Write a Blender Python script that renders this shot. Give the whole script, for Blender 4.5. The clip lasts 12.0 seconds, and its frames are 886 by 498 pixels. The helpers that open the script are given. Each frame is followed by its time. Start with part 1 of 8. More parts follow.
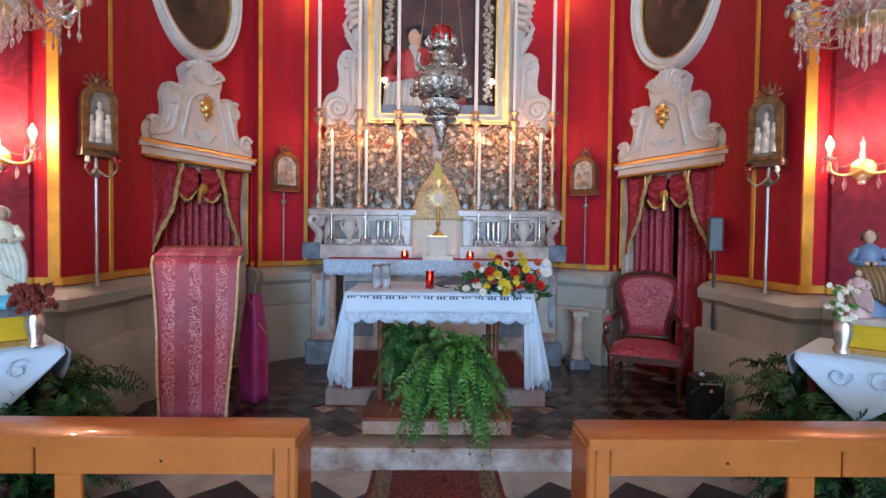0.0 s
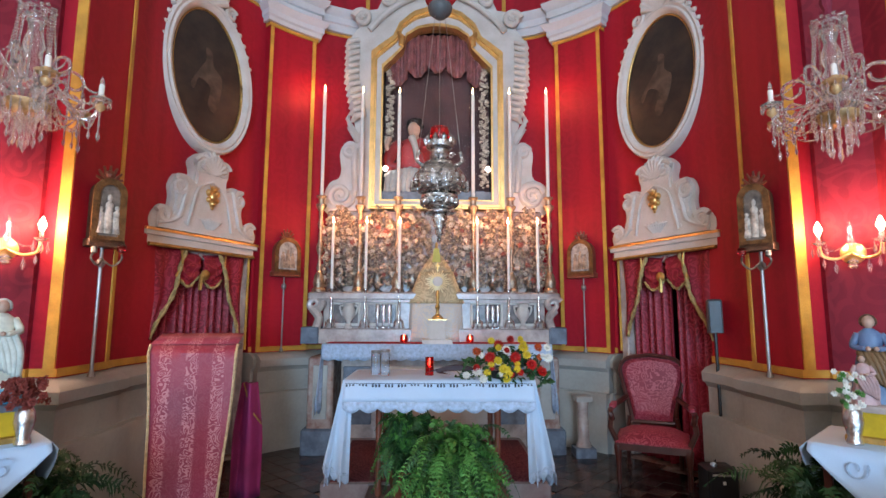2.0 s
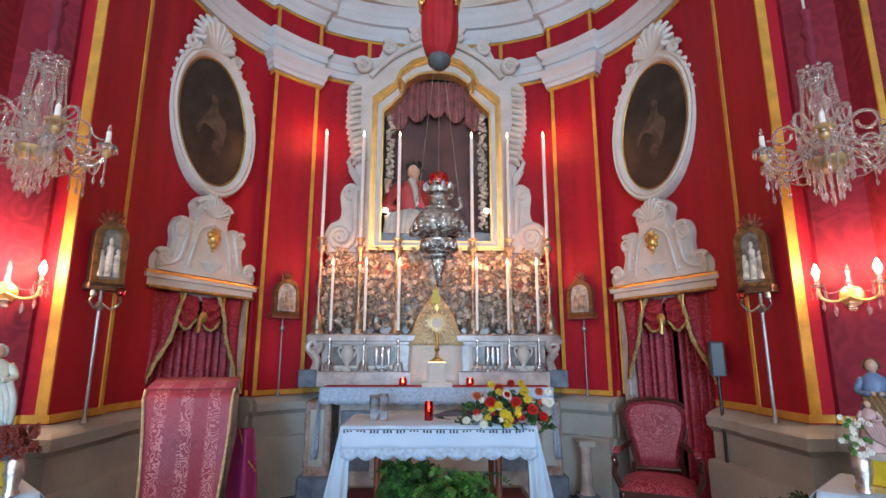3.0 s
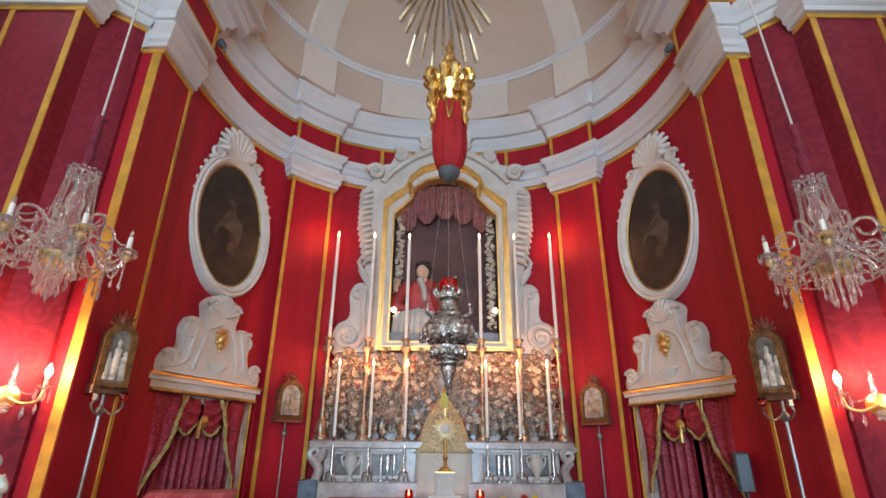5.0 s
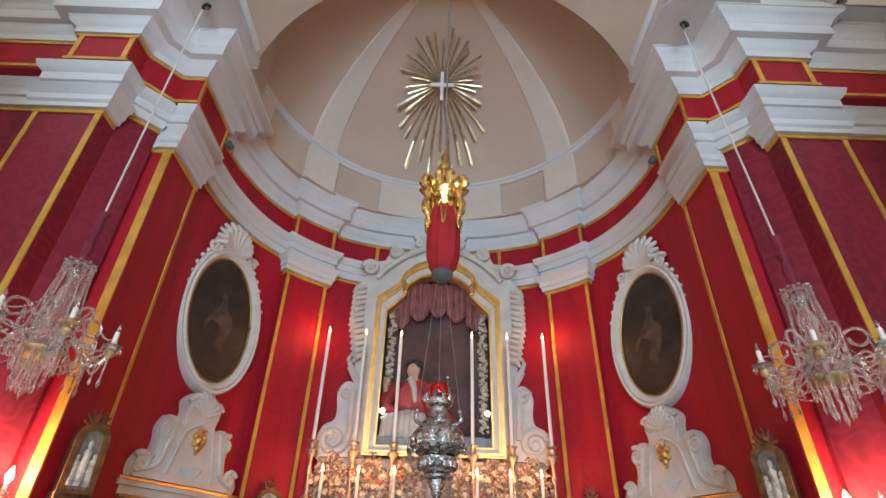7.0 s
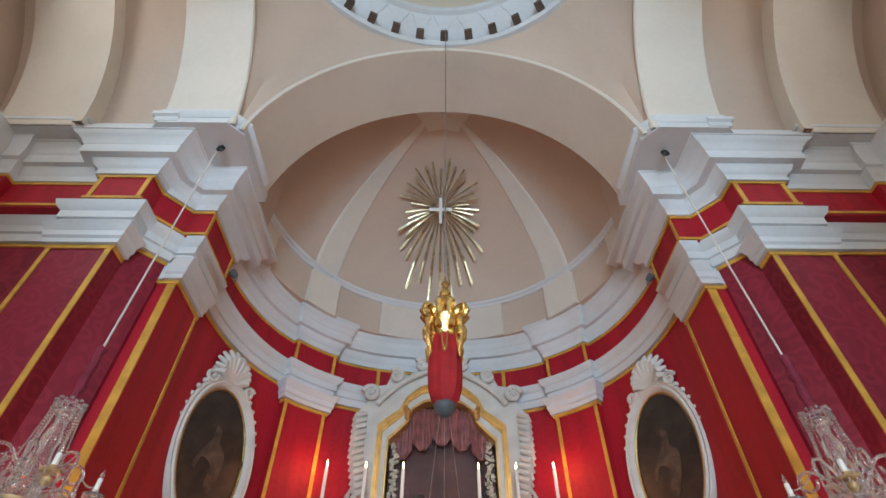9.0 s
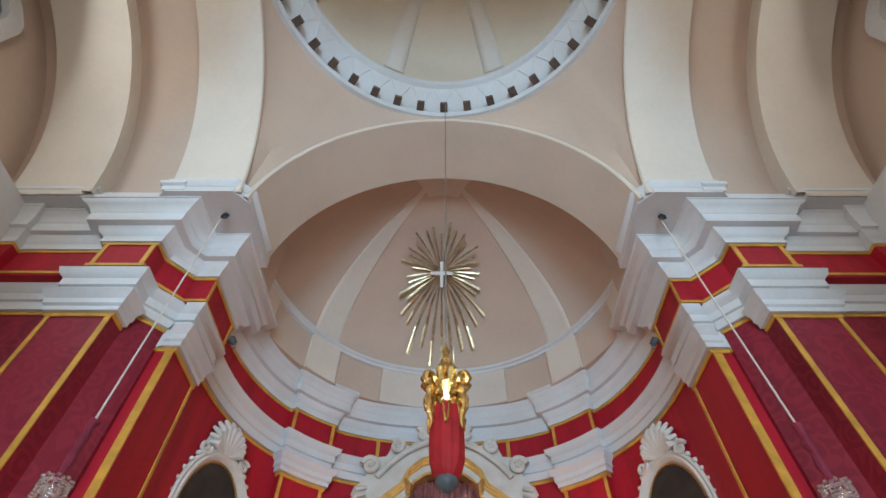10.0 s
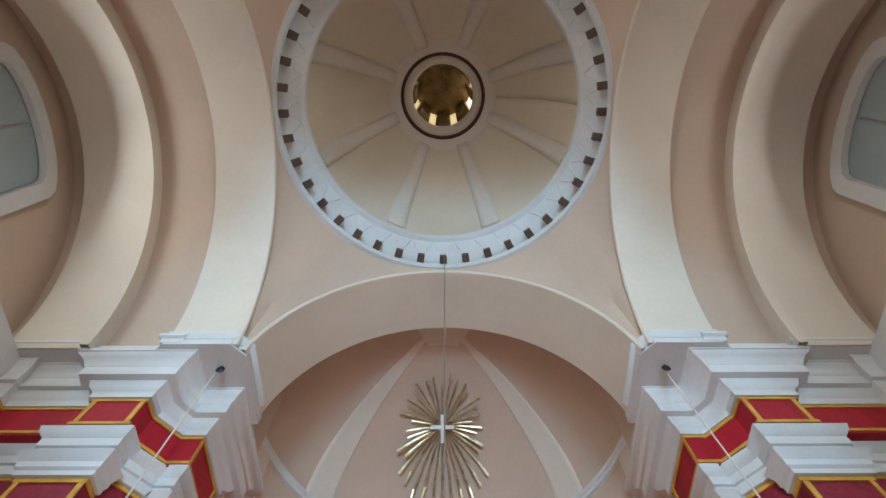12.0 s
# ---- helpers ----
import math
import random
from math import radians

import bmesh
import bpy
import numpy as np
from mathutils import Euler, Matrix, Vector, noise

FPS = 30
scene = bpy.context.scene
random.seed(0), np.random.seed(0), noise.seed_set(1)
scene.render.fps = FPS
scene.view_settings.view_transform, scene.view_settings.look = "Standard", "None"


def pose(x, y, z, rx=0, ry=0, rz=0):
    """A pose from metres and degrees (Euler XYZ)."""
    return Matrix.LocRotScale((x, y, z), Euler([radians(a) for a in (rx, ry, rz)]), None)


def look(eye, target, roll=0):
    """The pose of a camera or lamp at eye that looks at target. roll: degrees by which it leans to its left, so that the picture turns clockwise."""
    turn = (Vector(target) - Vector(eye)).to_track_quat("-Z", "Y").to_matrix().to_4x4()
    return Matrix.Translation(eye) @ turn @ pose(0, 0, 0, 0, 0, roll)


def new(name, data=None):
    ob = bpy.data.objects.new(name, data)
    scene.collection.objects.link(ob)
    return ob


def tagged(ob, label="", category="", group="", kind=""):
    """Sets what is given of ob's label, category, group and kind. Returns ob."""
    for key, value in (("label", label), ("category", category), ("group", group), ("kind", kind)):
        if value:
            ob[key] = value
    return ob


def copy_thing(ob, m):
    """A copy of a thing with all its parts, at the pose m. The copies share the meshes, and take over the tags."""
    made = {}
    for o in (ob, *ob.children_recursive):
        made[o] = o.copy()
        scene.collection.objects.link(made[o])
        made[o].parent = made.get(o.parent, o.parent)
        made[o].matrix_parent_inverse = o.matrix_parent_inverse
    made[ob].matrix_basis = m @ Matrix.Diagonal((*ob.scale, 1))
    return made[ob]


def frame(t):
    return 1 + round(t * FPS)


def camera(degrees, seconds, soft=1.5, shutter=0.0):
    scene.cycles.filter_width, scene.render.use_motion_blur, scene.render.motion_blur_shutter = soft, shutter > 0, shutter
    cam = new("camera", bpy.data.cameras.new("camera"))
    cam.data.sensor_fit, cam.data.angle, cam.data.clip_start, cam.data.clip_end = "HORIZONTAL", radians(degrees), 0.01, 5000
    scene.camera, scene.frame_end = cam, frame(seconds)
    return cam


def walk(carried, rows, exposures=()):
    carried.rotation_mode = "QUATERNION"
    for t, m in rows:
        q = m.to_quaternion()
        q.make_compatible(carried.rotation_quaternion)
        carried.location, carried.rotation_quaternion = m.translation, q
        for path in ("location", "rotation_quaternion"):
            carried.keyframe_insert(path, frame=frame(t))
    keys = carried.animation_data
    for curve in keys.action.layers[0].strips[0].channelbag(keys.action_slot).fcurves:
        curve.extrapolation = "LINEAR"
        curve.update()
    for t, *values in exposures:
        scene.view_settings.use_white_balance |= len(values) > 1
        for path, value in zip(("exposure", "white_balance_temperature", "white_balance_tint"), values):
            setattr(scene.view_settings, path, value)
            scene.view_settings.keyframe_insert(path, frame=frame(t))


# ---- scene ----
# camera and walk: held at head height in the crossing, tilting from the altar up to the dome
cam = camera(81.8, 12.0)
PATH = [
    (0, (-0.003, 0.236, 1.618), (0.030, 2.235, 1.564), 0.7),
    (0.5, (-0.006, 0.227, 1.629), (0.026, 2.226, 1.650), 0.6),
    (1, (-0.008, 0.220, 1.645), (0.025, 2.217, 1.749), 0.4),
    (1.5, (-0.007, 0.213, 1.661), (0.027, 2.205, 1.839), 0.2),
    (2, (-0.005, 0.201, 1.678), (0.029, 2.185, 1.927), 0.2),
    (2.5, (-0.004, 0.192, 1.694), (0.032, 2.165, 2.014), 0.1),
    (3, (-0.004, 0.183, 1.706), (0.031, 2.143, 2.104), 0.1),
    (5, (-0.017, 0.147, 1.754), (-0.014, 2.000, 2.507), 0.5),
    (5.5, (-0.014, 0.137, 1.759), (-0.010, 1.957, 2.589), 0.5),
    (6, (-0.010, 0.130, 1.768), (0.001, 1.912, 2.676), 0.7),
    (6.5, (-0.003, 0.119, 1.781), (0.013, 1.857, 2.771), 1.2),
    (7, (-0.011, 0.112, 1.790), (0.009, 1.796, 2.869), 1.5),
    (9, (-0.006, 0.052, 1.851), (-0.001, 1.455, 3.276), 0.4),
    (9.5, (0.003, 0.044, 1.853), (0.005, 1.359, 3.359), 0.3),
    (10, (0.000, 0.028, 1.862), (-0.002, 1.248, 3.447), 0.2),
    (10.5, (0.014, 0.001, 1.872), (0.008, 1.115, 3.533), 0.1),
    (11, (0.024, -0.023, 1.882), (0.019, 0.974, 3.615), 0.0),
    (11.5, (0.025, -0.044, 1.883), (0.022, 0.827, 3.683), -0.1),
    (12, (0.032, -0.052, 1.885), (0.023, 0.683, 3.744), 0.4),
]
walk(cam, [(t, look(eye, target, roll)) for t, eye, target, roll in PATH],
     exposures=((0, -0.06, 6700, 22), (3, -0.14, 6900, 22), (5, -0.23, 7300, 20), (9, -0.29, 7150, 16), (12, -0.21, 6900, 12)))

# ---- world, daylight and exposure ----
world = bpy.data.worlds.new("world")
scene.world = world
world.use_nodes = True
wn = world.node_tree.nodes
sky = wn.new("ShaderNodeTexSky")
sky.sky_type, sky.sun_disc, sky.sun_elevation, sky.sun_rotation = 'NISHITA', False, radians(40), radians(150)
wn["Background"].inputs[1].default_value = 0.15
world.node_tree.links.new(sky.outputs[0], wn["Background"].inputs[0])


def area_lamp(name, eye, target, w, h, power, colour):
    data = bpy.data.lights.new(name, 'AREA')
    data.shape, data.size, data.size_y, data.energy, data.color = 'RECTANGLE', w, h, power, colour
    ob = new(name, data)
    ob.matrix_world = look(eye, target)
    return ob


def point_lamp(name, at, power, colour, radius=0.03):
    data = bpy.data.lights.new(name, 'POINT')
    data.energy, data.color, data.shadow_soft_size = power, colour, radius
    ob = new(name, data)
    ob.location = at
    return ob


DAY = (0.66, 0.85, 1.0)
# daylight through the doors behind the camera, and the two arm windows
area_lamp("daylight_door", (0, -13.7, 2.0), (-0.1, 3, 1.7), 2.6, 3.4, 1950, (0.29, 0.65, 1.0))
# Unseen opening over the doors, added to brighten the upper walls and vaults.
area_lamp("daylight_west_window", (0, -13.7, 6.0), (0, 4, 6.4), 2.3, 2.2, 290, (0.90, 0.95, 0.97))
# unseen side fills, added to even out the light; no such windows known
for side_ in (-1, 1):
    area_lamp("daylight_nave_window", (side_ * 2.45, -6.5, 3.7), (-side_ * 1.0, -4.0, 4.4), 1.8, 2.4, 275, (0.97, 0.97, 0.97))
area_lamp("daylight_window_east", (4.70, 0.77, 7.6), (0, 1.2, 5.6), 1.4, 1.3, 27, (0.84, 0.94, 1.0))
area_lamp("daylight_window_west", (-4.70, 0.77, 7.6), (0, 1.2, 5.6), 1.4, 1.3, 52, (0.78, 0.92, 1.0))

# ---- materials ----
def material(name, colour, rough=0.6, metal=0.0, vary=0.12, scale=3.0, fine=40.0, bump=0.15, spec=0.4, tint=None, coat=0.0):
    """A surface with broad and fine variation of its colour and a fine relief."""
    m = bpy.data.materials.new(name)
    m.use_nodes = True
    nt = m.node_tree
    nodes, link = nt.nodes, nt.links.new
    bsdf = nodes["Principled BSDF"]
    bsdf.inputs["Roughness"].default_value, bsdf.inputs["Metallic"].default_value = rough, metal
    bsdf.inputs["Specular IOR Level"].default_value, bsdf.inputs["Coat Weight"].default_value = spec, coat
    tc = nodes.new("ShaderNodeTexCoord")
    n1, n2 = nodes.new("ShaderNodeTexNoise"), nodes.new("ShaderNodeTexNoise")
    n1.inputs["Scale"].default_value, n2.inputs["Scale"].default_value = scale, fine
    n1.inputs["Detail"].default_value, n2.inputs["Detail"].default_value = 5, 4
    link(tc.outputs["Object"], n1.inputs["Vector"])
    link(tc.outputs["Object"], n2.inputs["Vector"])
    mix = nodes.new("ShaderNodeMix")
    mix.data_type = 'RGBA'
    other = tint or tuple(max(0.0, c * (1 - 2.2 * vary)) for c in colour)
    mix.inputs["A"].default_value, mix.inputs["B"].default_value = (*other, 1), (*colour, 1)
    ramp = nodes.new("ShaderNodeMapRange")
    ramp.inputs["From Min"].default_value, ramp.inputs["From Max"].default_value = 0.3, 0.65
    add = nodes.new("ShaderNodeMath")
    add.operation = 'MULTIPLY_ADD'
    add.inputs[1].default_value = 0.35
    link(n2.outputs["Fac"], add.inputs[0])
    sub = nodes.new("ShaderNodeMath")
    sub.operation = 'SUBTRACT'
    link(n1.outputs["Fac"], sub.inputs[0])
    sub.inputs[1].default_value = 0.17
    link(sub.outputs[0], add.inputs[2])
    link(add.outputs[0], ramp.inputs["Value"])
    link(ramp.outputs["Result"], mix.inputs["Factor"])
    link(mix.outputs["Result"], bsdf.inputs["Base Color"])
    bp = nodes.new("ShaderNodeBump")
    bp.inputs["Strength"].default_value, bp.inputs["Distance"].default_value = bump, 0.01
    link(n2.outputs["Fac"], bp.inputs["Height"])
    link(bp.outputs["Normal"], bsdf.inputs["Normal"])
    return m


def damask(name, ground, figure, size=2.2, sheen=0.4, rough=0.55, amount=1.0, stripes=0.0):
    """Woven silk: a satin figure of waving scrolls and flowers on a duller ground."""
    m = material(name, ground, rough, vary=0.16, scale=1.7, fine=160, bump=0.12, spec=0.3)
    nt = m.node_tree
    nodes, link = nt.nodes, nt.links.new
    bsdf = nodes["Principled BSDF"]
    tc = next(n for n in nodes if n.type == 'TEX_COORD')
    noise_a = nodes.new("ShaderNodeTexNoise")
    noise_a.inputs["Scale"].default_value, noise_a.inputs["Detail"].default_value = size * 0.9, 1
    link(tc.outputs["Object"], noise_a.inputs["Vector"])
    warp = nodes.new("ShaderNodeVectorMath")
    warp.operation = 'MULTIPLY_ADD'
    link(noise_a.outputs["Color"], warp.inputs[0])
    warp.inputs[1].default_value = (0.35, 0.35, 0.35)
    link(tc.outputs["Object"], warp.inputs[2])
    wave = nodes.new("ShaderNodeTexWave")
    wave.wave_type, wave.rings_direction = 'RINGS', 'SPHERICAL'
    vor = nodes.new("ShaderNodeTexVoronoi")
    vor.feature = 'F1'
    vor.inputs["Scale"].default_value = size * 2.1
    link(warp.outputs[0], vor.inputs["Vector"])
    sine = nodes.new("ShaderNodeMath")
    sine.operation = 'SINE'
    mul = nodes.new("ShaderNodeMath")
    mul.operation = 'MULTIPLY'
    mul.inputs[1].default_value = 17
    link(vor.outputs["Distance"], mul.inputs[0])
    link(mul.outputs[0], sine.inputs[0])
    nodes.remove(wave)
    edge = nodes.new("ShaderNodeMapRange")
    edge.inputs["From Min"].default_value, edge.inputs["From Max"].default_value = 0.05, 0.35
    link(sine.outputs[0], edge.inputs["Value"])
    fac = nodes.new("ShaderNodeMath")
    fac.operation = 'MULTIPLY'
    fac.inputs[1].default_value = amount
    link(edge.outputs["Result"], fac.inputs[0])
    if stripes:
        sep = nodes.new("ShaderNodeSeparateXYZ")
        link(tc.outputs["Object"], sep.inputs[0])
        ms = nodes.new("ShaderNodeMath")
        ms.operation = 'MULTIPLY'
        ms.inputs[1].default_value = stripes
        link(sep.outputs["X"], ms.inputs[0])
        sn = nodes.new("ShaderNodeMath")
        sn.operation = 'COSINE'
        link(ms.outputs[0], sn.inputs[0])
        mr2 = nodes.new("ShaderNodeMapRange")
        mr2.inputs["From Min"].default_value, mr2.inputs["From Max"].default_value = -0.1, 0.3
        mr2.inputs["To Min"].default_value = 0.12
        link(sn.outputs[0], mr2.inputs["Value"])
        mm = nodes.new("ShaderNodeMath")
        mm.operation = 'MULTIPLY'
        link(edge.outputs["Result"], mm.inputs[0])
        link(mr2.outputs["Result"], mm.inputs[1])
        link(mm.outputs[0], fac.inputs[0])
    mix2 = nodes.new("ShaderNodeMix")
    mix2.data_type = 'RGBA'
    old = bsdf.inputs["Base Color"].links[0].from_socket
    link(old, mix2.inputs["A"])
    mix2.inputs["B"].default_value = (*figure, 1)
    link(fac.outputs[0], mix2.inputs["Factor"])
    link(mix2.outputs["Result"], bsdf.inputs["Base Color"])
    bsdf.inputs["Sheen Weight"].default_value = sheen
    bsdf.inputs["Sheen Roughness"].default_value = 0.4
    bsdf.inputs["Sheen Tint"].default_value = (*figure, 1)
    return m


def glowing(name, colour, strength):
    m = bpy.data.materials.new(name)
    m.use_nodes = True
    b = m.node_tree.nodes["Principled BSDF"]
    b.inputs["Base Color"].default_value = (*colour, 1)
    b.inputs["Emission Color"].default_value = (*colour, 1)
    b.inputs["Emission Strength"].default_value = strength
    return m


def clear(name, colour=(1, 1, 1), rough=0.02, ior=1.5):
    m = bpy.data.materials.new(name)
    m.use_nodes = True
    b = m.node_tree.nodes["Principled BSDF"]
    b.inputs["Base Color"].default_value = (*colour, 1)
    b.inputs["Roughness"].default_value, b.inputs["IOR"].default_value = rough, ior
    b.inputs["Transmission Weight"].default_value = 1
    return m


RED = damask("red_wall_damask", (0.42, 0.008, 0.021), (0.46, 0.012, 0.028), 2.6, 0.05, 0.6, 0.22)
# Darker copy for the side walls; their dimmer light is put into the colour.
DIMRED = damask("dimmed_red_damask", (0.24, 0.012, 0.029), (0.32, 0.026, 0.043), 2.6, 0.08, 0.55, 0.3)
CURTAIN = damask("crimson_curtain_silk", (0.26, 0.012, 0.025), (0.36, 0.03, 0.05), 5.0, 0.4, 0.5)
VELVET = material("red_velvet", (0.42, 0.01, 0.015), 0.75, vary=0.2, scale=6, fine=90, bump=0.2)
TRIM = material("yellow_silk_braid", (0.68, 0.34, 0.05), 0.45, vary=0.16, scale=6, fine=140, bump=0.4)
WHITE = material("white_painted_stone", (0.60, 0.61, 0.62), 0.6, vary=0.06, scale=1.4, fine=25, bump=0.1, tint=(0.54, 0.53, 0.51))
STUCCO = material("white_stucco", (0.63, 0.59, 0.54), 0.55, vary=0.08, scale=5, fine=45, bump=0.3, tint=(0.53, 0.49, 0.43))
CREAM = material("cream_plaster", (0.66, 0.58, 0.49), 0.8, vary=0.05, scale=1.0, fine=18, bump=0.08, tint=(0.59, 0.52, 0.44))
TAN = material("tan_plaster", (0.55, 0.415, 0.325), 0.85, vary=0.05, scale=0.9, fine=16, bump=0.08, tint=(0.49, 0.375, 0.30))
DADO = material("painted_stone_dado", (0.40, 0.40, 0.36), 0.45, vary=0.10, scale=2.2, fine=30, bump=0.1)
GOLD = material("gilding", (0.84, 0.52, 0.19), 0.36, 0.95, vary=0.12, scale=9, fine=60, bump=0.3)
OLDGOLD = material("worn_gilding", (0.60, 0.38, 0.12), 0.42, 0.8, vary=0.2, scale=12, fine=70, bump=0.4)
SILVER = material("silver", (0.78, 0.77, 0.75), 0.24, 1.0, vary=0.15, scale=14, fine=80, bump=0.5)
EMBOSSED = material("embossed_silver", (0.66, 0.63, 0.59), 0.27, 1.0, vary=0.38, scale=45, fine=70, bump=1.0)
DARKSILVER = material("tarnished_silver", (0.42, 0.38, 0.33), 0.35, 0.9, vary=0.3, scale=22, fine=90, bump=0.6)
MARBLE = material("grey_white_marble", (0.48, 0.41, 0.37), 0.25, vary=0.16, scale=6, fine=30, bump=0.05, tint=(0.28, 0.23, 0.21))
BLUEMARBLE = material("blue_grey_marble", (0.16, 0.20, 0.25), 0.25, vary=0.2, scale=8, fine=30, bump=0.05)
REDMARBLE = material("red_brown_marble", (0.25, 0.13, 0.10), 0.25, vary=0.2, scale=7, fine=26, bump=0.05, tint=(0.45, 0.38, 0.33))
STEP = material("worn_step_marble", (0.26, 0.20, 0.18), 0.3, vary=0.2, scale=5, fine=24, bump=0.1, tint=(0.18, 0.10, 0.09))
STEPEDGE = material("mottled_step_marble", (0.40, 0.37, 0.36), 0.2, vary=0.3, scale=5, fine=26, bump=0.25, tint=(0.19, 0.125, 0.11))
UMBER = material("umber_marble", (0.17, 0.13, 0.115), 0.25, vary=0.3, scale=10, fine=30, bump=0.05)
# Linen and lace are white cloth; blue daylight is put into both colours.
LINEN = material("linen_with_blue_daylight", (0.46, 0.63, 0.80), 0.85, vary=0.04, scale=5, fine=220, bump=0.3)
LACE = material("lace_with_blue_daylight", (0.46, 0.61, 0.78), 0.9, vary=0.15, scale=30, fine=160, bump=0.6)
BENCHWOOD = material("varnished_orange_wood", (0.44, 0.135, 0.028), 0.36, vary=0.12, scale=3, fine=40, bump=0.05, coat=0.3)
DARKWOOD = material("dark_mahogany", (0.075, 0.020, 0.014), 0.3, vary=0.2, scale=6, fine=50, bump=0.08, coat=0.3)
LEGWOOD = material("red_brown_wood", (0.22, 0.06, 0.03), 0.35, vary=0.2, scale=5, fine=50, bump=0.08)
PAINTING = material("dark_old_canvas", (0.018, 0.013, 0.010), 0.35, vary=0.4, scale=4.5, fine=14, bump=0.15, tint=(0.05, 0.033, 0.022))
WAX = material("white_wax", (0.85, 0.82, 0.74), 0.4, vary=0.04, scale=8, fine=60, bump=0.05)
BLACK = material("black_plastic", (0.012, 0.012, 0.013), 0.4, vary=0.2, scale=8, fine=80, bump=0.1)
GREYBOX = material("grey_loudspeaker", (0.075, 0.085, 0.09), 0.5, vary=0.1, scale=8, fine=120, bump=0.3)
METAL = material("grey_metal", (0.36, 0.35, 0.34), 0.48, 0.8, vary=0.1, scale=8, fine=60, bump=0.1)
FERN = material("fern_leaf", (0.065, 0.24, 0.04), 0.6, vary=0.25, scale=9, fine=60, bump=0.2)
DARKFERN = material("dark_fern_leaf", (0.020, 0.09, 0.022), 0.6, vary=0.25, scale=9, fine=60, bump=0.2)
FLAME = glowing("candle_flame", (1.0, 0.66, 0.28), 26)
BULB = glowing("lamp_bulb", (1.0, 0.66, 0.36), 30)
REDGLASS = clear("red_glass", (0.85, 0.02, 0.02), 0.1)
GLASS = clear("clear_glass")
PANE = clear("old_thin_pane", (1, 1, 1), 0.04, 1.12)
CRYSTAL = clear("cut_crystal", (1, 0.97, 0.92), 0.03, 1.55)
DARKVOID = material("painted_dark", (0.02, 0.018, 0.018), 0.9)
WINDOWGLASS = material("frosted_window_glass", (0.30, 0.36, 0.38), 0.2, vary=0.05, scale=2, fine=30, bump=0.1)
# upright streaks in the colour, standing for shade in the hangings' folds
for hung in (RED, DIMRED):
    tree = hung.node_tree
    broad = next(n for n in tree.nodes if n.type == 'TEX_NOISE')
    mapping = tree.nodes.new("ShaderNodeMapping")
    mapping.inputs["Scale"].default_value = (3.2, 3.2, 0.22)
    tree.links.new(next(n for n in tree.nodes if n.type == 'TEX_COORD').outputs["Object"], mapping.inputs["Vector"])
    tree.links.new(mapping.outputs["Vector"], broad.inputs["Vector"])
DOMECOAT = material("ochre_plaster", (0.63, 0.525, 0.405), 0.85, vary=0.06, scale=0.9, fine=16, bump=0.08, tint=(0.57, 0.47, 0.36))
RIBCOAT = material("pale_tan_plaster", (0.64, 0.56, 0.48), 0.85, vary=0.05, scale=0.9, fine=16, bump=0.08)


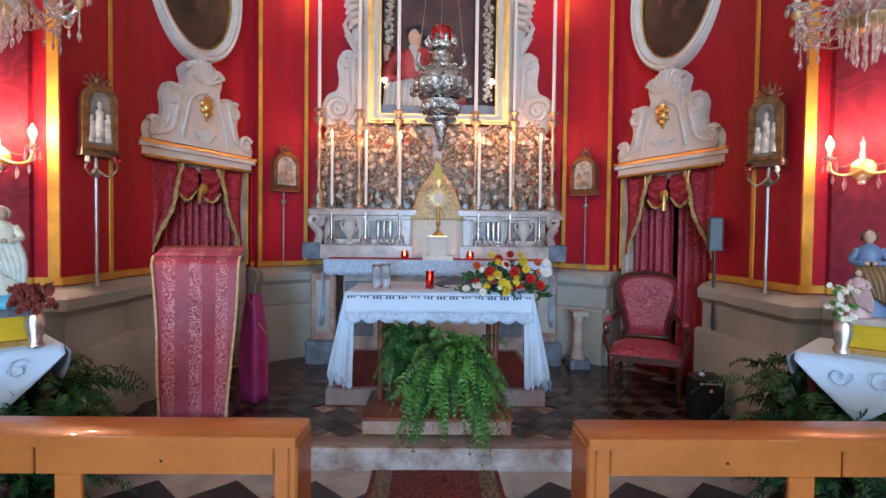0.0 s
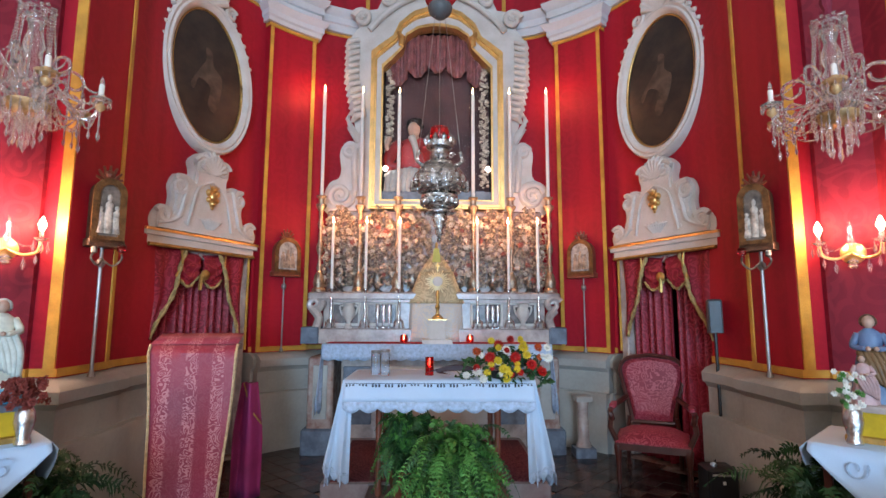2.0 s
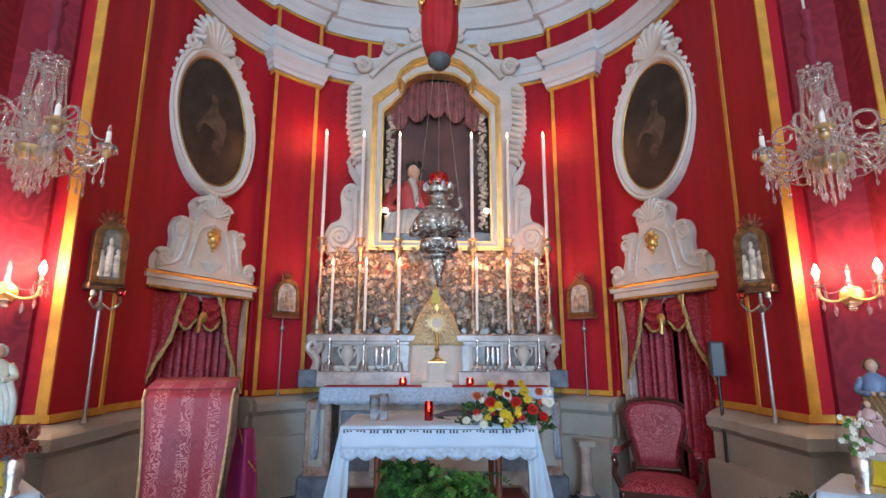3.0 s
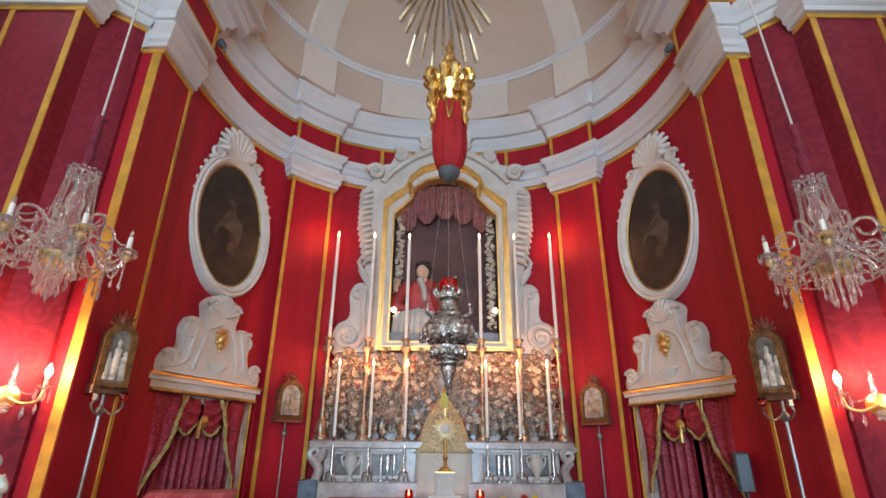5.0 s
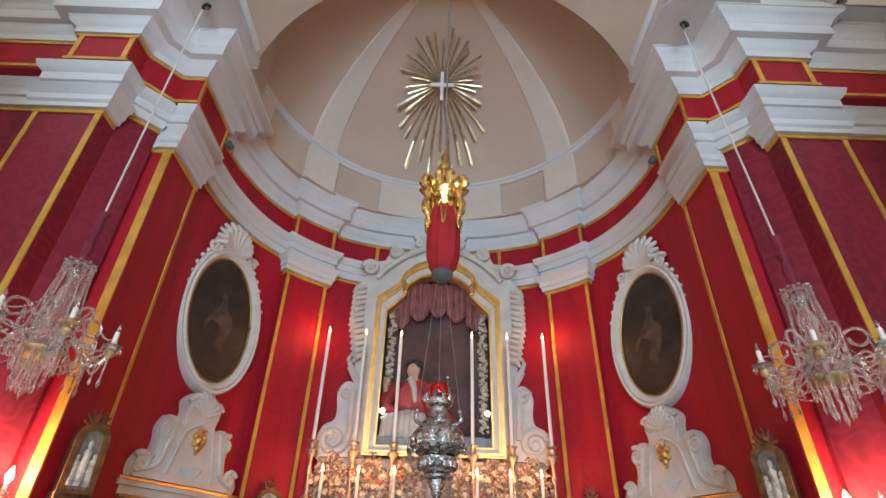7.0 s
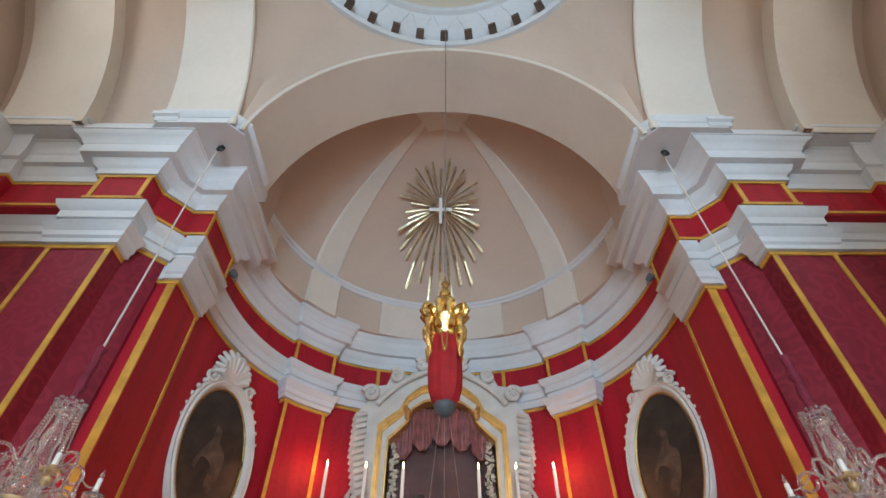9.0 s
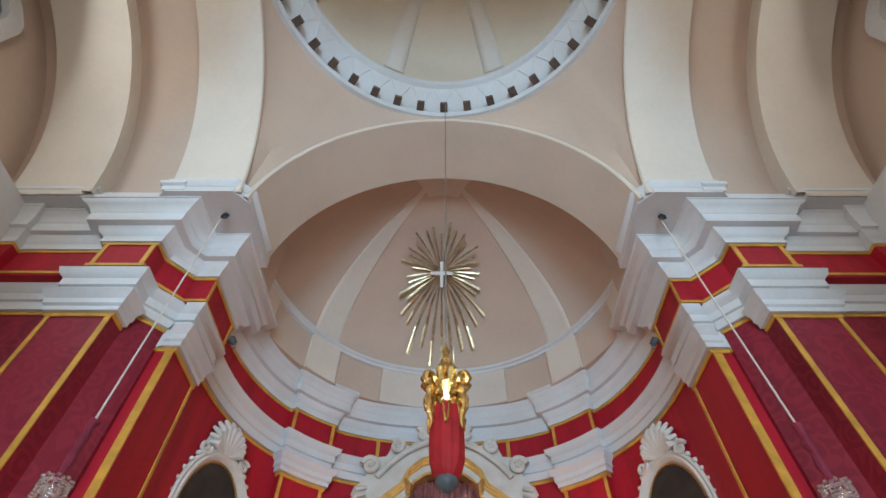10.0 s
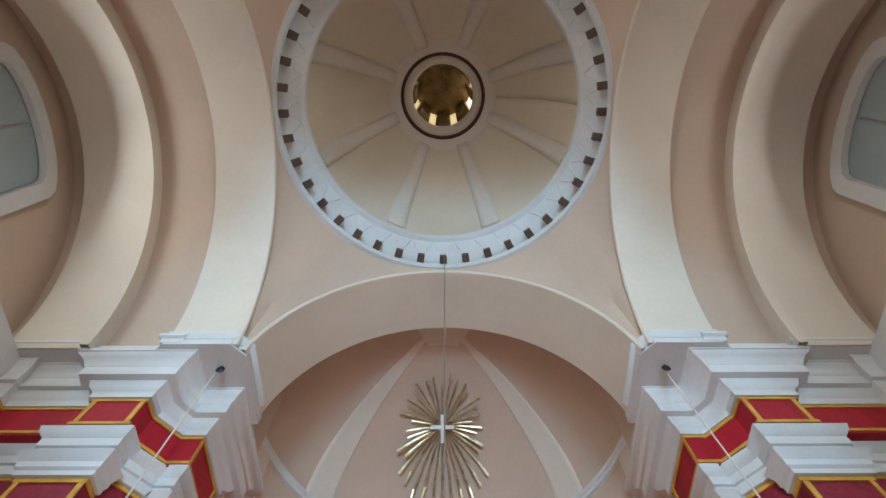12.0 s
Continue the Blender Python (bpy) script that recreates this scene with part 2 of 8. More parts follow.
# ---- mesh helpers ----
class Shape:
    """A growing list of corners and faces."""

    def __init__(self):
        self.v, self.f, self.cuts = [], [], []

    def add(self, vs, fs):
        k = len(self.v)
        self.cuts.append((k, len(self.f), len(vs), len(fs)))
        self.v += [tuple(p) for p in vs]
        self.f += [tuple(k + i for i in f) for f in fs]
        return self

    def box(self, x0, x1, y0, y1, z0, z1, m=None):
        vs = [Vector((x, y, z)) for x in (x0, x1) for y in (y0, y1) for z in (z0, z1)]
        if m:
            vs = [m @ p for p in vs]
        return self.add(vs, [(0, 1, 3, 2), (4, 6, 7, 5), (0, 4, 5, 1), (2, 3, 7, 6), (0, 2, 6, 4), (1, 5, 7, 3)])

    def slab(self, x0, x1, y0, y1, z0, z1, c=0.01, m=None):
        """A box with its upright and top edges eased by c."""
        ring = [(x0 + c, y0), (x1 - c, y0), (x1, y0 + c), (x1, y1 - c), (x1 - c, y1), (x0 + c, y1), (x0, y1 - c), (x0, y0 + c)]
        cx, cy = (x0 + x1) / 2, (y0 + y1) / 2
        sx, sy = 1 - 2 * c / max(1e-6, x1 - x0), 1 - 2 * c / max(1e-6, y1 - y0)
        top = [(cx + (x - cx) * sx, cy + (y - cy) * sy) for x, y in ring]
        vs = [Vector((x, y, z0)) for x, y in ring] + [Vector((x, y, z1 - c)) for x, y in ring] + [Vector((x, y, z1)) for x, y in top]
        if m:
            vs = [m @ p for p in vs]
        fs = [tuple(range(7, -1, -1)), tuple(range(16, 24))]
        for r in (0, 8):
            fs += [(r + i, r + (i + 1) % 8, r + 8 + (i + 1) % 8, r + 8 + i) for i in range(8)]
        return self.add(vs, fs)

    def lathe(self, profile, n=16, at=(0, 0, 0), m=None, squash=1.0):
        vs = [Vector((at[0] + r * math.cos(2 * math.pi * i / n), at[1] + squash * r * math.sin(2 * math.pi * i / n), at[2] + z)) for r, z in profile for i in range(n)]
        if m:
            vs = [m @ p for p in vs]
        fs = [(a * n + i, a * n + (i + 1) % n, (a + 1) * n + (i + 1) % n, (a + 1) * n + i) for a in range(len(profile) - 1) for i in range(n)]
        fs += [tuple(range(n - 1, -1, -1)), tuple((len(profile) - 1) * n + i for i in range(n))]
        return self.add(vs, fs)

    def tube(self, pts, r, n=8):
        pts = [Vector(p) for p in pts]
        rs = r if isinstance(r, (list, tuple)) else [r] * len(pts)
        vs, side = [], None
        for k, p in enumerate(pts):
            d = (pts[min(k + 1, len(pts) - 1)] - pts[max(k - 1, 0)]).normalized()
            if side is None:
                side = d.orthogonal().normalized()
            side = (side - d * side.dot(d)).normalized()
            up = d.cross(side)
            vs += [p + rs[k] * (side * math.cos(2 * math.pi * i / n) + up * math.sin(2 * math.pi * i / n)) for i in range(n)]
        fs = [(a * n + i, a * n + (i + 1) % n, (a + 1) * n + (i + 1) % n, (a + 1) * n + i) for a in range(len(pts) - 1) for i in range(n)]
        fs += [tuple(range(n - 1, -1, -1)), tuple((len(pts) - 1) * n + i for i in range(n))]
        return self.add(vs, fs)

    def prism(self, outline, y0, y1, m=None, scale1=1.0):
        """An outline in x and z, pushed from y0 to y1."""
        n = len(outline)
        cx, cz = sum(p[0] for p in outline) / n, sum(p[1] for p in outline) / n
        vs = [Vector((x, y0, z)) for x, z in outline] + [Vector((cx + (x - cx) * scale1, y1, cz + (z - cz) * scale1)) for x, z in outline]
        if m:
            vs = [m @ p for p in vs]
        return self.add(vs, [tuple(range(n)), tuple(range(2 * n - 1, n - 1, -1))] + [(i, i + n, (i + 1) % n + n, (i + 1) % n) for i in range(n)])

    def ball(self, c, r, n=8, sz=1.0):
        k = max(3, n // 2)
        prof = [(r * math.sin(math.pi * (a + 0.02) / (k + 0.04)), -sz * r * math.cos(math.pi * (a + 0.02) / (k + 0.04))) for a in range(k + 1)]
        return self.lathe(prof, n, c)

    def grid(self, fn, nu, nv, closed=False):
        vs = [fn(i / nu, j / nv) for i in range(nu + 1) for j in range(nv + 1)]
        fs = [(i * (nv + 1) + j, i * (nv + 1) + j + 1, (i + 1) * (nv + 1) + j + 1, (i + 1) * (nv + 1) + j) for i in range(nu) for j in range(nv)]
        return self.add(vs, fs)

    def sweep(self, path, profile, closed=True):
        """A profile of (offset into the room, height) carried along a plan path."""
        m = len(profile)
        vs = []
        for o, z in profile:
            vs.append([(x, y, z) for x, y in offset(path, o)])
        n = len(path)
        flat = [vs[j][i] for i in range(n) for j in range(m)]
        fs = [(i * m + j, (i + 1) * m + j, (i + 1) * m + (j + 1) % m, i * m + (j + 1) % m) for i in range(n - 1) for j in range(m if closed else m - 1)]
        if closed:
            fs += [tuple(range(m)), tuple((n - 1) * m + j for j in range(m - 1, -1, -1))]
        return self.add(flat, fs)


def offset(path, d):
    out, n = [], len(path)
    for i, p in enumerate(path):
        norms = []
        for a, b in ((i - 1, i), (i, i + 1)):
            if a >= 0 and b < n:
                e = Vector((path[b][0] - path[a][0], path[b][1] - path[a][1]))
                if e.length > 1e-6:
                    e.normalize()
                    norms.append(Vector((e.y, -e.x)))
        v = sum(norms, Vector((0, 0)))
        v = v / max(0.35, v.length_squared) * len(norms) if len(norms) > 1 else v
        out.append((p[0] + v.x * d, p[1] + v.y * d))
    return out


def part(name, shape, mat, parent=None, label="", smooth=True, thick=0.0):
    me = bpy.data.meshes.new(name)
    me.from_pydata(shape.v, [], shape.f)
    me.materials.append(mat)
    bm = bmesh.new()
    bm.from_mesh(me)
    bmesh.ops.recalc_face_normals(bm, faces=bm.faces)
    bm.to_mesh(me)
    bm.free()
    if smooth:
        me.shade_smooth()
        me.set_sharp_from_angle(angle=radians(38))
    ob = new(name, me)
    if parent:
        ob.parent = parent
    if thick:
        mod = ob.modifiers.new("thickness", 'SOLIDIFY')
        mod.thickness, mod.offset = thick, 0
    if label:
        ob["label"] = label
    return ob


def pieces(name, shape, mat, parent, label=""):
    """Each form of the shape as a part of its own."""
    for k, f0, nv, nf in shape.cuts:
        part(name, Shape().add(shape.v[k:k + nv], [tuple(i - k for i in f) for f in shape.f[f0:f0 + nf]]), mat, parent, label)


def thing(name, label, category, group="", at=None, kind=""):
    ob = tagged(new(name), label, category, group, kind)
    if at is not None:
        ob.matrix_basis = at
    return ob


def setting(name, shape, mat, label, smooth=True, category="", thick=0.0):
    return tagged(part(name, shape, mat, None, "", smooth, thick), label, category or name.split("_")[0], kind="structure")


def arc(a, b, n, cx, cz, rx, rz):
    return [(cx + rx * math.cos(radians(a + (b - a) * i / n)), cz + rz * math.sin(radians(a + (b - a) * i / n))) for i in range(n + 1)]


# ---- plan of the sanctuary ----
FLOOR, DADO_Z, CAP, ARCHI, FRIEZE, CORN, TOP = 0.15, 1.22, 5.21, 5.42, 5.72, 6.10, 6.62
AX, AY, AB, AN = 2.64, 4.28, 2.67, 2.4       # apse: half width, centre, depth, squareness


def apse(u, d=0.0):
    """The apse wall at u from -1 (left jamb) over 0 (behind the altar) to 1, d metres into the room."""
    def raw(u):
        a = (1 - u) * math.pi / 2
        c, s = math.cos(a), math.sin(a)
        return Vector((math.copysign(abs(c) ** (2 / AN), c) * AX, AY + abs(s) ** (2 / AN) * AB))
    p = raw(u)
    if d:
        t = (raw(min(1, u + 0.004)) - raw(max(-1, u - 0.004))).normalized()
        p = p + Vector((t.y, -t.x)) * d
    return p


def u_of(x):
    return 1 - math.acos(max(-1, min(1, math.copysign((abs(x) / AX) ** (AN / 2), x)))) * 2 / math.pi


U_IN, U_OUT = u_of(1.60), u_of(2.09)          # the slim pilasters beside the altar
U_D0, U_D1 = u_of(2.595), u_of(2.085)         # the two side doors
half = [(-7.2, 3.34), (-4.62, 3.34), (-4.62, 3.56), (-3.62, 3.56), (-3.62, 3.36), (-3.02, 3.36), (-3.02, 3.56), (-2.79, 3.80), (-2.79, 3.84), (-2.60, 3.84), (-2.60, 4.42), (-2.63, 4.44)]
curve = []
for i in range(1, 49):
    u = -1 + i / 48 * (1 - U_OUT)
    if apse(u).y > 4.47:
        curve.append(tuple(apse(u)))
curve += [tuple(apse(-U_OUT + 0.001, 0.09))] + [tuple(apse(-U_OUT + (U_OUT - U_IN) * i / 4, 0.09)) for i in (1, 2, 3)] + [tuple(apse(-U_IN - 0.001, 0.09)), tuple(apse(-U_IN))]
curve += [tuple(apse(-U_IN + U_IN * i / 20)) for i in range(1, 20)]
LEFT = half + curve
WALL = LEFT + [(0, AY + AB)] + [(-x, y) for x, y in reversed(LEFT)]


def between(test):
    """Stretches of the wall's plan for whose middle the test holds."""
    runs, run = [], []
    for a, b in zip(WALL, WALL[1:]):
        mid = ((a[0] + b[0]) / 2, (a[1] + b[1]) / 2)
        if test(*mid):
            run = run or [a]
            run.append(b)
        elif run:
            runs.append(run)
            run = []
    return runs + ([run] if run else [])


D0, D1 = apse(-U_D0), apse(-U_D1)
door_test = lambda x, y: D0.y + 0.02 < y < D1.y - 0.02 and abs(x) > 2.0
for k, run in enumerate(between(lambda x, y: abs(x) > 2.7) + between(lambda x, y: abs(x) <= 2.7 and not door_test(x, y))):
    setting("wall_lower_%d" % (k + 1), Shape().sweep(run, [(0, DADO_Z), (0, 2.30), (-0.3, 2.30), (-0.3, DADO_Z)]), DIMRED if k < 2 else RED, "wall hung with crimson damask between gold braid")
n_run = 0
for run in between(lambda x, y: not door_test(x, y)):
    n_run += 1
    prof = [(0.15, FLOOR - 0.15), (0.15, 0.76), (0.135, 0.785), (0.07, 0.79), (0.07, 1.02), (0.085, 1.03), (0.10, 1.055), (0.125, 1.07), (0.13, 1.15), (0.09, 1.19), (0.0, 1.225), (-0.3, 1.225), (-0.3, FLOOR - 0.15)]
    setting("dado_%d" % n_run, Shape().sweep(run, prof), DADO, "olive-beige painted stone dado with moulded top", category="dado")
    setting("trim_dado_%d" % n_run, Shape().sweep(run, [(0.002, 1.235), (0.016, 1.235), (0.016, 1.29), (0.002, 1.29)]), TRIM, "yellow braid along the foot of the damask", category="trim")
upper = [(DIMRED, r) for r in between(lambda x, y: abs(x) > 2.7)] + [(RED, r) for r in between(lambda x, y: abs(x) <= 2.7)]
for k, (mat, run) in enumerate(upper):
    setting("wall_upper_%d" % (k + 1), Shape().sweep(run, [(0, 2.30), (0, ARCHI + 0.05), (-0.3, ARCHI + 0.05), (-0.3, 2.30)]), mat, "tall side wall hung with crimson damask, its dim light in the colour" if mat == DIMRED else "tall apse wall hung with crimson damask")
archi = [(0.0, ARCHI), (0.05, ARCHI), (0.05, ARCHI + 0.10), (0.075, ARCHI + 0.11), (0.075, ARCHI + 0.20), (0.12, ARCHI + 0.24), (0.14, ARCHI + 0.30), (0.0, ARCHI + 0.31), (-0.3, ARCHI + 0.31), (-0.3, ARCHI)]
setting("architrave", Shape().sweep(WALL, archi), WHITE, "white stone architrave round the apse", category="cornice")
# frieze face, cornice foot and cornice lip each have a plan line of their own; the piers break further forward at the lip
FACE = [(-7.2, 3.22), (-4.45, 3.22), (-4.45, 3.33), (-3.52, 3.33), (-3.50, 3.23), (-2.96, 3.23), (-2.95, 3.44), (-2.71, 3.71), (-2.49, 3.71), (-2.49, 4.44), (-2.575, 4.50)]
LIP = [(-7.2, 3.06), (-4.38, 3.06), (-4.40, 3.12), (-3.93, 3.12), (-3.92, 2.95), (-2.62, 2.95), (-2.61, 3.38), (-2.58, 3.445), (-2.195, 3.445), (-2.205, 4.97), (-2.36, 5.03)]
ROUND = [p for p in curve if p[1] > 4.56]


def ledge(f):
    """The plan of the entablature at f: 0 is the frieze's face, 1 the cornice's lip."""
    pier = [(a[0] + (b[0] - a[0]) * f, a[1] + (b[1] - a[1]) * f) for a, b in zip(FACE, LIP)]
    line = offset([(-2.64, 4.5)] + ROUND + [(0, AY + AB)], 0.03 + 0.21 * f)[1:]
    half_line = pier + [p for p in line if p[1] > pier[-1][1] + 0.03]
    return half_line[:-1] + [(0.0, half_line[-1][1])] + [(-x, y) for x, y in reversed(half_line[:-1])]


def loft(rows):
    """Plan lines at rising heights, joined into a moulding; each row is (f, z, push into the wall)."""
    lines = []
    for f, z, push in rows:
        full = ledge(f)
        lines.append([(x, y, z) for x, y in (offset(full, -push) if push else full)])

    def even(p):
        # the same count of corners in every row: the apse stretch is sampled anew
        head, tail = p[:11], p[-11:]
        arc_ = p[11:-11]
        d = [0.0]
        for a, b in zip(arc_, arc_[1:]):
            d.append(d[-1] + math.dist(a, b))
        out = []
        for k in range(121):
            q = d[-1] * k / 120
            i = min(len(d) - 2, max(j for j in range(len(d)) if d[j] <= q + 1e-9))
            t = (q - d[i]) / max(1e-9, d[i + 1] - d[i])
            out.append(tuple(a + (b - a) * t for a, b in zip(arc_[i], arc_[i + 1])))
        return head + out + tail
    lines = [even(p) for p in lines]
    m, n = len(lines), len(lines[0])
    return Shape().add([lines[j][i] for i in range(n) for j in range(m)], [(i * m + j, (i + 1) * m + j, (i + 1) * m + (j + 1) % m, i * m + (j + 1) % m) for i in range(n - 1) for j in range(m)] + [tuple(range(m)), tuple((n - 1) * m + j for j in range(m - 1, -1, -1))])


setting("frieze", loft([(0.0, FRIEZE - 0.01, 0), (0.0, CORN + 0.02, 0), (0.0, CORN + 0.02, 0.3), (0.0, FRIEZE - 0.01, 0.3)]), RED, "frieze band hung with crimson damask", category="frieze")
setting("trim_frieze_low", loft([(0.012, FRIEZE + 0.012, 0), (0.06, FRIEZE + 0.012, 0), (0.06, FRIEZE + 0.045, 0), (0.012, FRIEZE + 0.045, 0)]), TRIM, "yellow braid under the frieze", category="trim")
setting("trim_frieze_high", loft([(0.012, CORN - 0.035, 0), (0.06, CORN - 0.035, 0), (0.06, CORN - 0.002, 0), (0.012, CORN - 0.002, 0)]), TRIM, "yellow braid over the frieze", category="trim")
setting("cornice", loft([(0.0, CORN, 0), (0.13, CORN, 0), (0.13, CORN + 0.07, 0), (0.17, CORN + 0.085, 0), (0.28, CORN + 0.12, 0), (0.33, CORN + 0.17, 0), (0.36, CORN + 0.19, 0), (0.60, CORN + 0.20, 0), (0.62, CORN + 0.215, 0), (0.62, CORN + 0.32, 0), (0.66, CORN + 0.33, 0), (0.70, CORN + 0.37, 0), (0.82, CORN + 0.42, 0), (0.93, CORN + 0.445, 0), (0.96, CORN + 0.465, 0), (1.0, CORN + 0.47, 0), (1.0, CORN + 0.525, 0), (0.0, TOP + 0.02, 0.3), (0.0, CORN, 0.3)]), WHITE, "white moulded cornice round the apse", category="cornice")
setting("trim_wall_top", Shape().sweep(WALL, [(0.002, ARCHI - 0.04), (0.016, ARCHI - 0.04), (0.016, ARCHI - 0.005), (0.002, ARCHI - 0.005)]), TRIM, "yellow braid under the architrave", category="trim")

# capitals under the architrave, with braid below, on the pilasters
cap_prof = [(0.0, CAP), (0.05, CAP), (0.05, CAP + 0.05), (0.075, CAP + 0.07), (0.075, CAP + 0.13), (0.11, CAP + 0.17), (0.135, CAP + 0.205), (0.0, CAP + 0.22), (-0.05, CAP + 0.22), (-0.05, CAP)]
cap_runs = []
for s in (-1, 1):
    for run in ([(-3.62, 3.59), (-3.62, 3.36), (-3.02, 3.36), (-3.02, 3.54)], [(-2.79, 3.805), (-2.79, 3.84), (-2.60, 3.84), (-2.60, 4.415)],
                [tuple(apse(-U_OUT + 0.0005, 0.01))] + [tuple(apse(-U_OUT + (U_OUT - U_IN) * i / 4, 0.09)) for i in range(5)] + [tuple(apse(-U_IN - 0.0005, 0.01))]):
        cap_runs.append(run if s < 0 else [(-x, y) for x, y in reversed(run)])
for k, run in enumerate(cap_runs):
    setting("capital_%d" % (k + 1), Shape().sweep(run, cap_prof), WHITE, "white moulded pilaster capital", category="capital")
    setting("trim_capital_%d" % (k + 1), Shape().sweep(run, [(0.002, CAP - 0.045), (0.018, CAP - 0.045), (0.018, CAP - 0.005), (0.002, CAP - 0.005)]), TRIM, "yellow braid under the pilaster capital", category="trim")


def braid(name, a, b, z0, z1, d=0.014):
    """An upright strip of braid on the wall between two plan points."""
    a, b = Vector(a), Vector(b)
    e = (b - a).normalized()
    n = Vector((e.y, -e.x))
    q = [a + n * 0.002, b + n * 0.002, b + n * d, a + n * d]
    return setting(name, Shape().add([(p.x, p.y, z) for z in (z0, z1) for p in q], [(0, 1, 2, 3), (7, 6, 5, 4), (0, 4, 5, 1), (1, 5, 6, 2), (2, 6, 7, 3), (3, 7, 4, 0)]), TRIM, "upright strip of yellow silk braid", False, "trim")


k = 0
for s in (-1, 1):
    strips = [((-3.615, 3.36), (-3.575, 3.36)), ((-3.07, 3.36), (-3.02, 3.36)), ((-2.685, 3.84), (-2.605, 3.84)), ((-2.60, 4.355), (-2.60, 4.395)),
              (tuple(apse(-U_OUT + 0.0015, 0.09)), tuple(apse(-U_OUT + 0.014, 0.09))), (tuple(apse(-U_IN - 0.014, 0.09)), tuple(apse(-U_IN - 0.0015, 0.09)))]
    for a, b in strips:
        k += 1
        if s > 0:
            a, b = (-b[0], b[1]), (-a[0], a[1])
        braid("trim_upright_%d" % k, a, b, 1.29, CAP - 0.04)
        e = Vector(b) - Vector(a)
    for x in (0.95, 1.62, 2.1):
        k += 1
        u = u_of(-x) * -s
        dd = 0.12 if x > 1.5 else 0.03
        braid("trim_frieze_%d" % k, tuple(apse(u - 0.006, dd)), tuple(apse(u + 0.006, dd)), FRIEZE + 0.03, CORN - 0.02)
    for a, b in (((-3.495, 3.23), (-3.45, 3.23)), ((-3.01, 3.23), (-2.965, 3.23)), ((-2.49, 3.715), (-2.49, 3.755)), ((-2.49, 4.39), (-2.49, 4.43))):
        k += 1
        braid("trim_frieze_%d" % k, *((a, b) if s < 0 else ((-b[0], b[1]), (-a[0], a[1]))), FRIEZE + 0.03, CORN - 0.02)

# ---- floors and the sanctuary step ----
NAVEBED = material("grey_nave_marble", (0.34, 0.32, 0.30), 0.3, vary=0.16, scale=5, fine=30, bump=0.05, tint=(0.22, 0.20, 0.20))
setting("floor_nave", Shape().box(-7.5, 7.5, -14.2, 3.72, -0.2, 0.0), NAVEBED, "pale grey marble nave floor", False, "floor")
setting("floor_sanctuary", Shape().box(-7.5, 7.5, 3.76, 7.6, -0.1, FLOOR - 0.012), REDMARBLE, "dark reddish mortar bed of the sanctuary floor", False, "floor")
setting("step_sanctuary", Shape().slab(-3.2, 3.2, 3.70, 3.775, 0.0, FLOOR - 0.002, 0.02), STEPEDGE, "worn mottled pale marble nosing of the sanctuary step", category="step")
setting("step_tread", Shape().slab(-3.2, 3.2, 3.776, 3.93, 0.0, FLOOR - 0.004, 0.006), STEP, "dark red-brown marble tread of the sanctuary step", category="step")

# ---- vaults ----
CX, CY, HALF, SPAN, RISE, Z0 = 0.0, 0.77, 2.28, 2.16, 2.42, 6.22
RING, RR = 8.86, 2.24
FOOT_A = math.asin((TOP - 0.02 - Z0) / RISE)      # the vaults stand on the cornice


def vault(name, along, lo, hi, r, rise, mat, label, n=40, thick=0.12, z0=Z0):
    def fn(u, v):
        a = FOOT_A + (math.pi - 2 * FOOT_A) * u
        p, z = r * math.cos(a), z0 + rise * math.sin(a)
        q = lo + (hi - lo) * v
        return (CX + p, q, z) if along == "y" else (q, CY + p, z)
    sh = Shape().grid(fn, n, 1)
    outer = Shape().grid(lambda u, v: (lambda w: w)((lambda a, q: ((CX + (r + thick) * math.cos(a), q, z0 + (rise + thick) * math.sin(a)) if along == "y" else (q, CY + (r + thick) * math.cos(a), z0 + (rise + thick) * math.sin(a))))(FOOT_A + (math.pi - 2 * FOOT_A) * u, lo + (hi - lo) * v)), n, 1)
    k = len(sh.v)
    sh.add(outer.v, outer.f)
    m = 2
    for i in range(n):
        for j in (0, 1):
            a, b = i * m + j, (i + 1) * m + j
            sh.f.append((a, b, b + k, a + k))
    return setting(name, sh, mat, label, category="ceiling")


vault("ceiling_arch_front", "y", CY + HALF, 3.90, SPAN, RISE, CREAM, "cream plastered arch before the apse", thick=0.5)
vault("ceiling_arch_back", "y", -2.2, CY - HALF, SPAN, RISE, CREAM, "cream plastered arch to the nave", thick=0.5)
vault("ceiling_nave", "y", -14.2, -2.2, 2.5, 2.6, TAN, "tan plastered nave vault")
for s, w in ((-1, "west"), (1, "east")):
    lo, hi = sorted((s * HALF, s * 2.98))
    vault("ceiling_arch_" + w, "x", lo, hi, SPAN, RISE, CREAM, "cream plastered arch of the side arm", thick=0.45)
    lo, hi = sorted((s * 2.98, s * 3.85))
    vault("ceiling_barrel_" + w, "x", lo, hi, 2.36, 2.62, TAN, "tan plastered barrel vault of the side arm")
    lo, hi = sorted((s * 3.85, s * 4.75))
    vault("ceiling_band_" + w, "x", lo, hi, 2.20, 2.46, CREAM, "cream plastered band of the side arm vault", thick=0.4)
    lo, hi = sorted((s * 3.80, s * 3.90))
    vault("ceiling_fillet_" + w, "x", lo, hi, 2.15, 2.41, CREAM, "cream moulding on the vault band", thick=0.3)
    lo, hi = sorted((s * 4.75, s * 5.3))
    vault("ceiling_end_" + w, "x", lo, hi, 2.36, 2.62, TAN, "tan plastered end of the side arm vault")

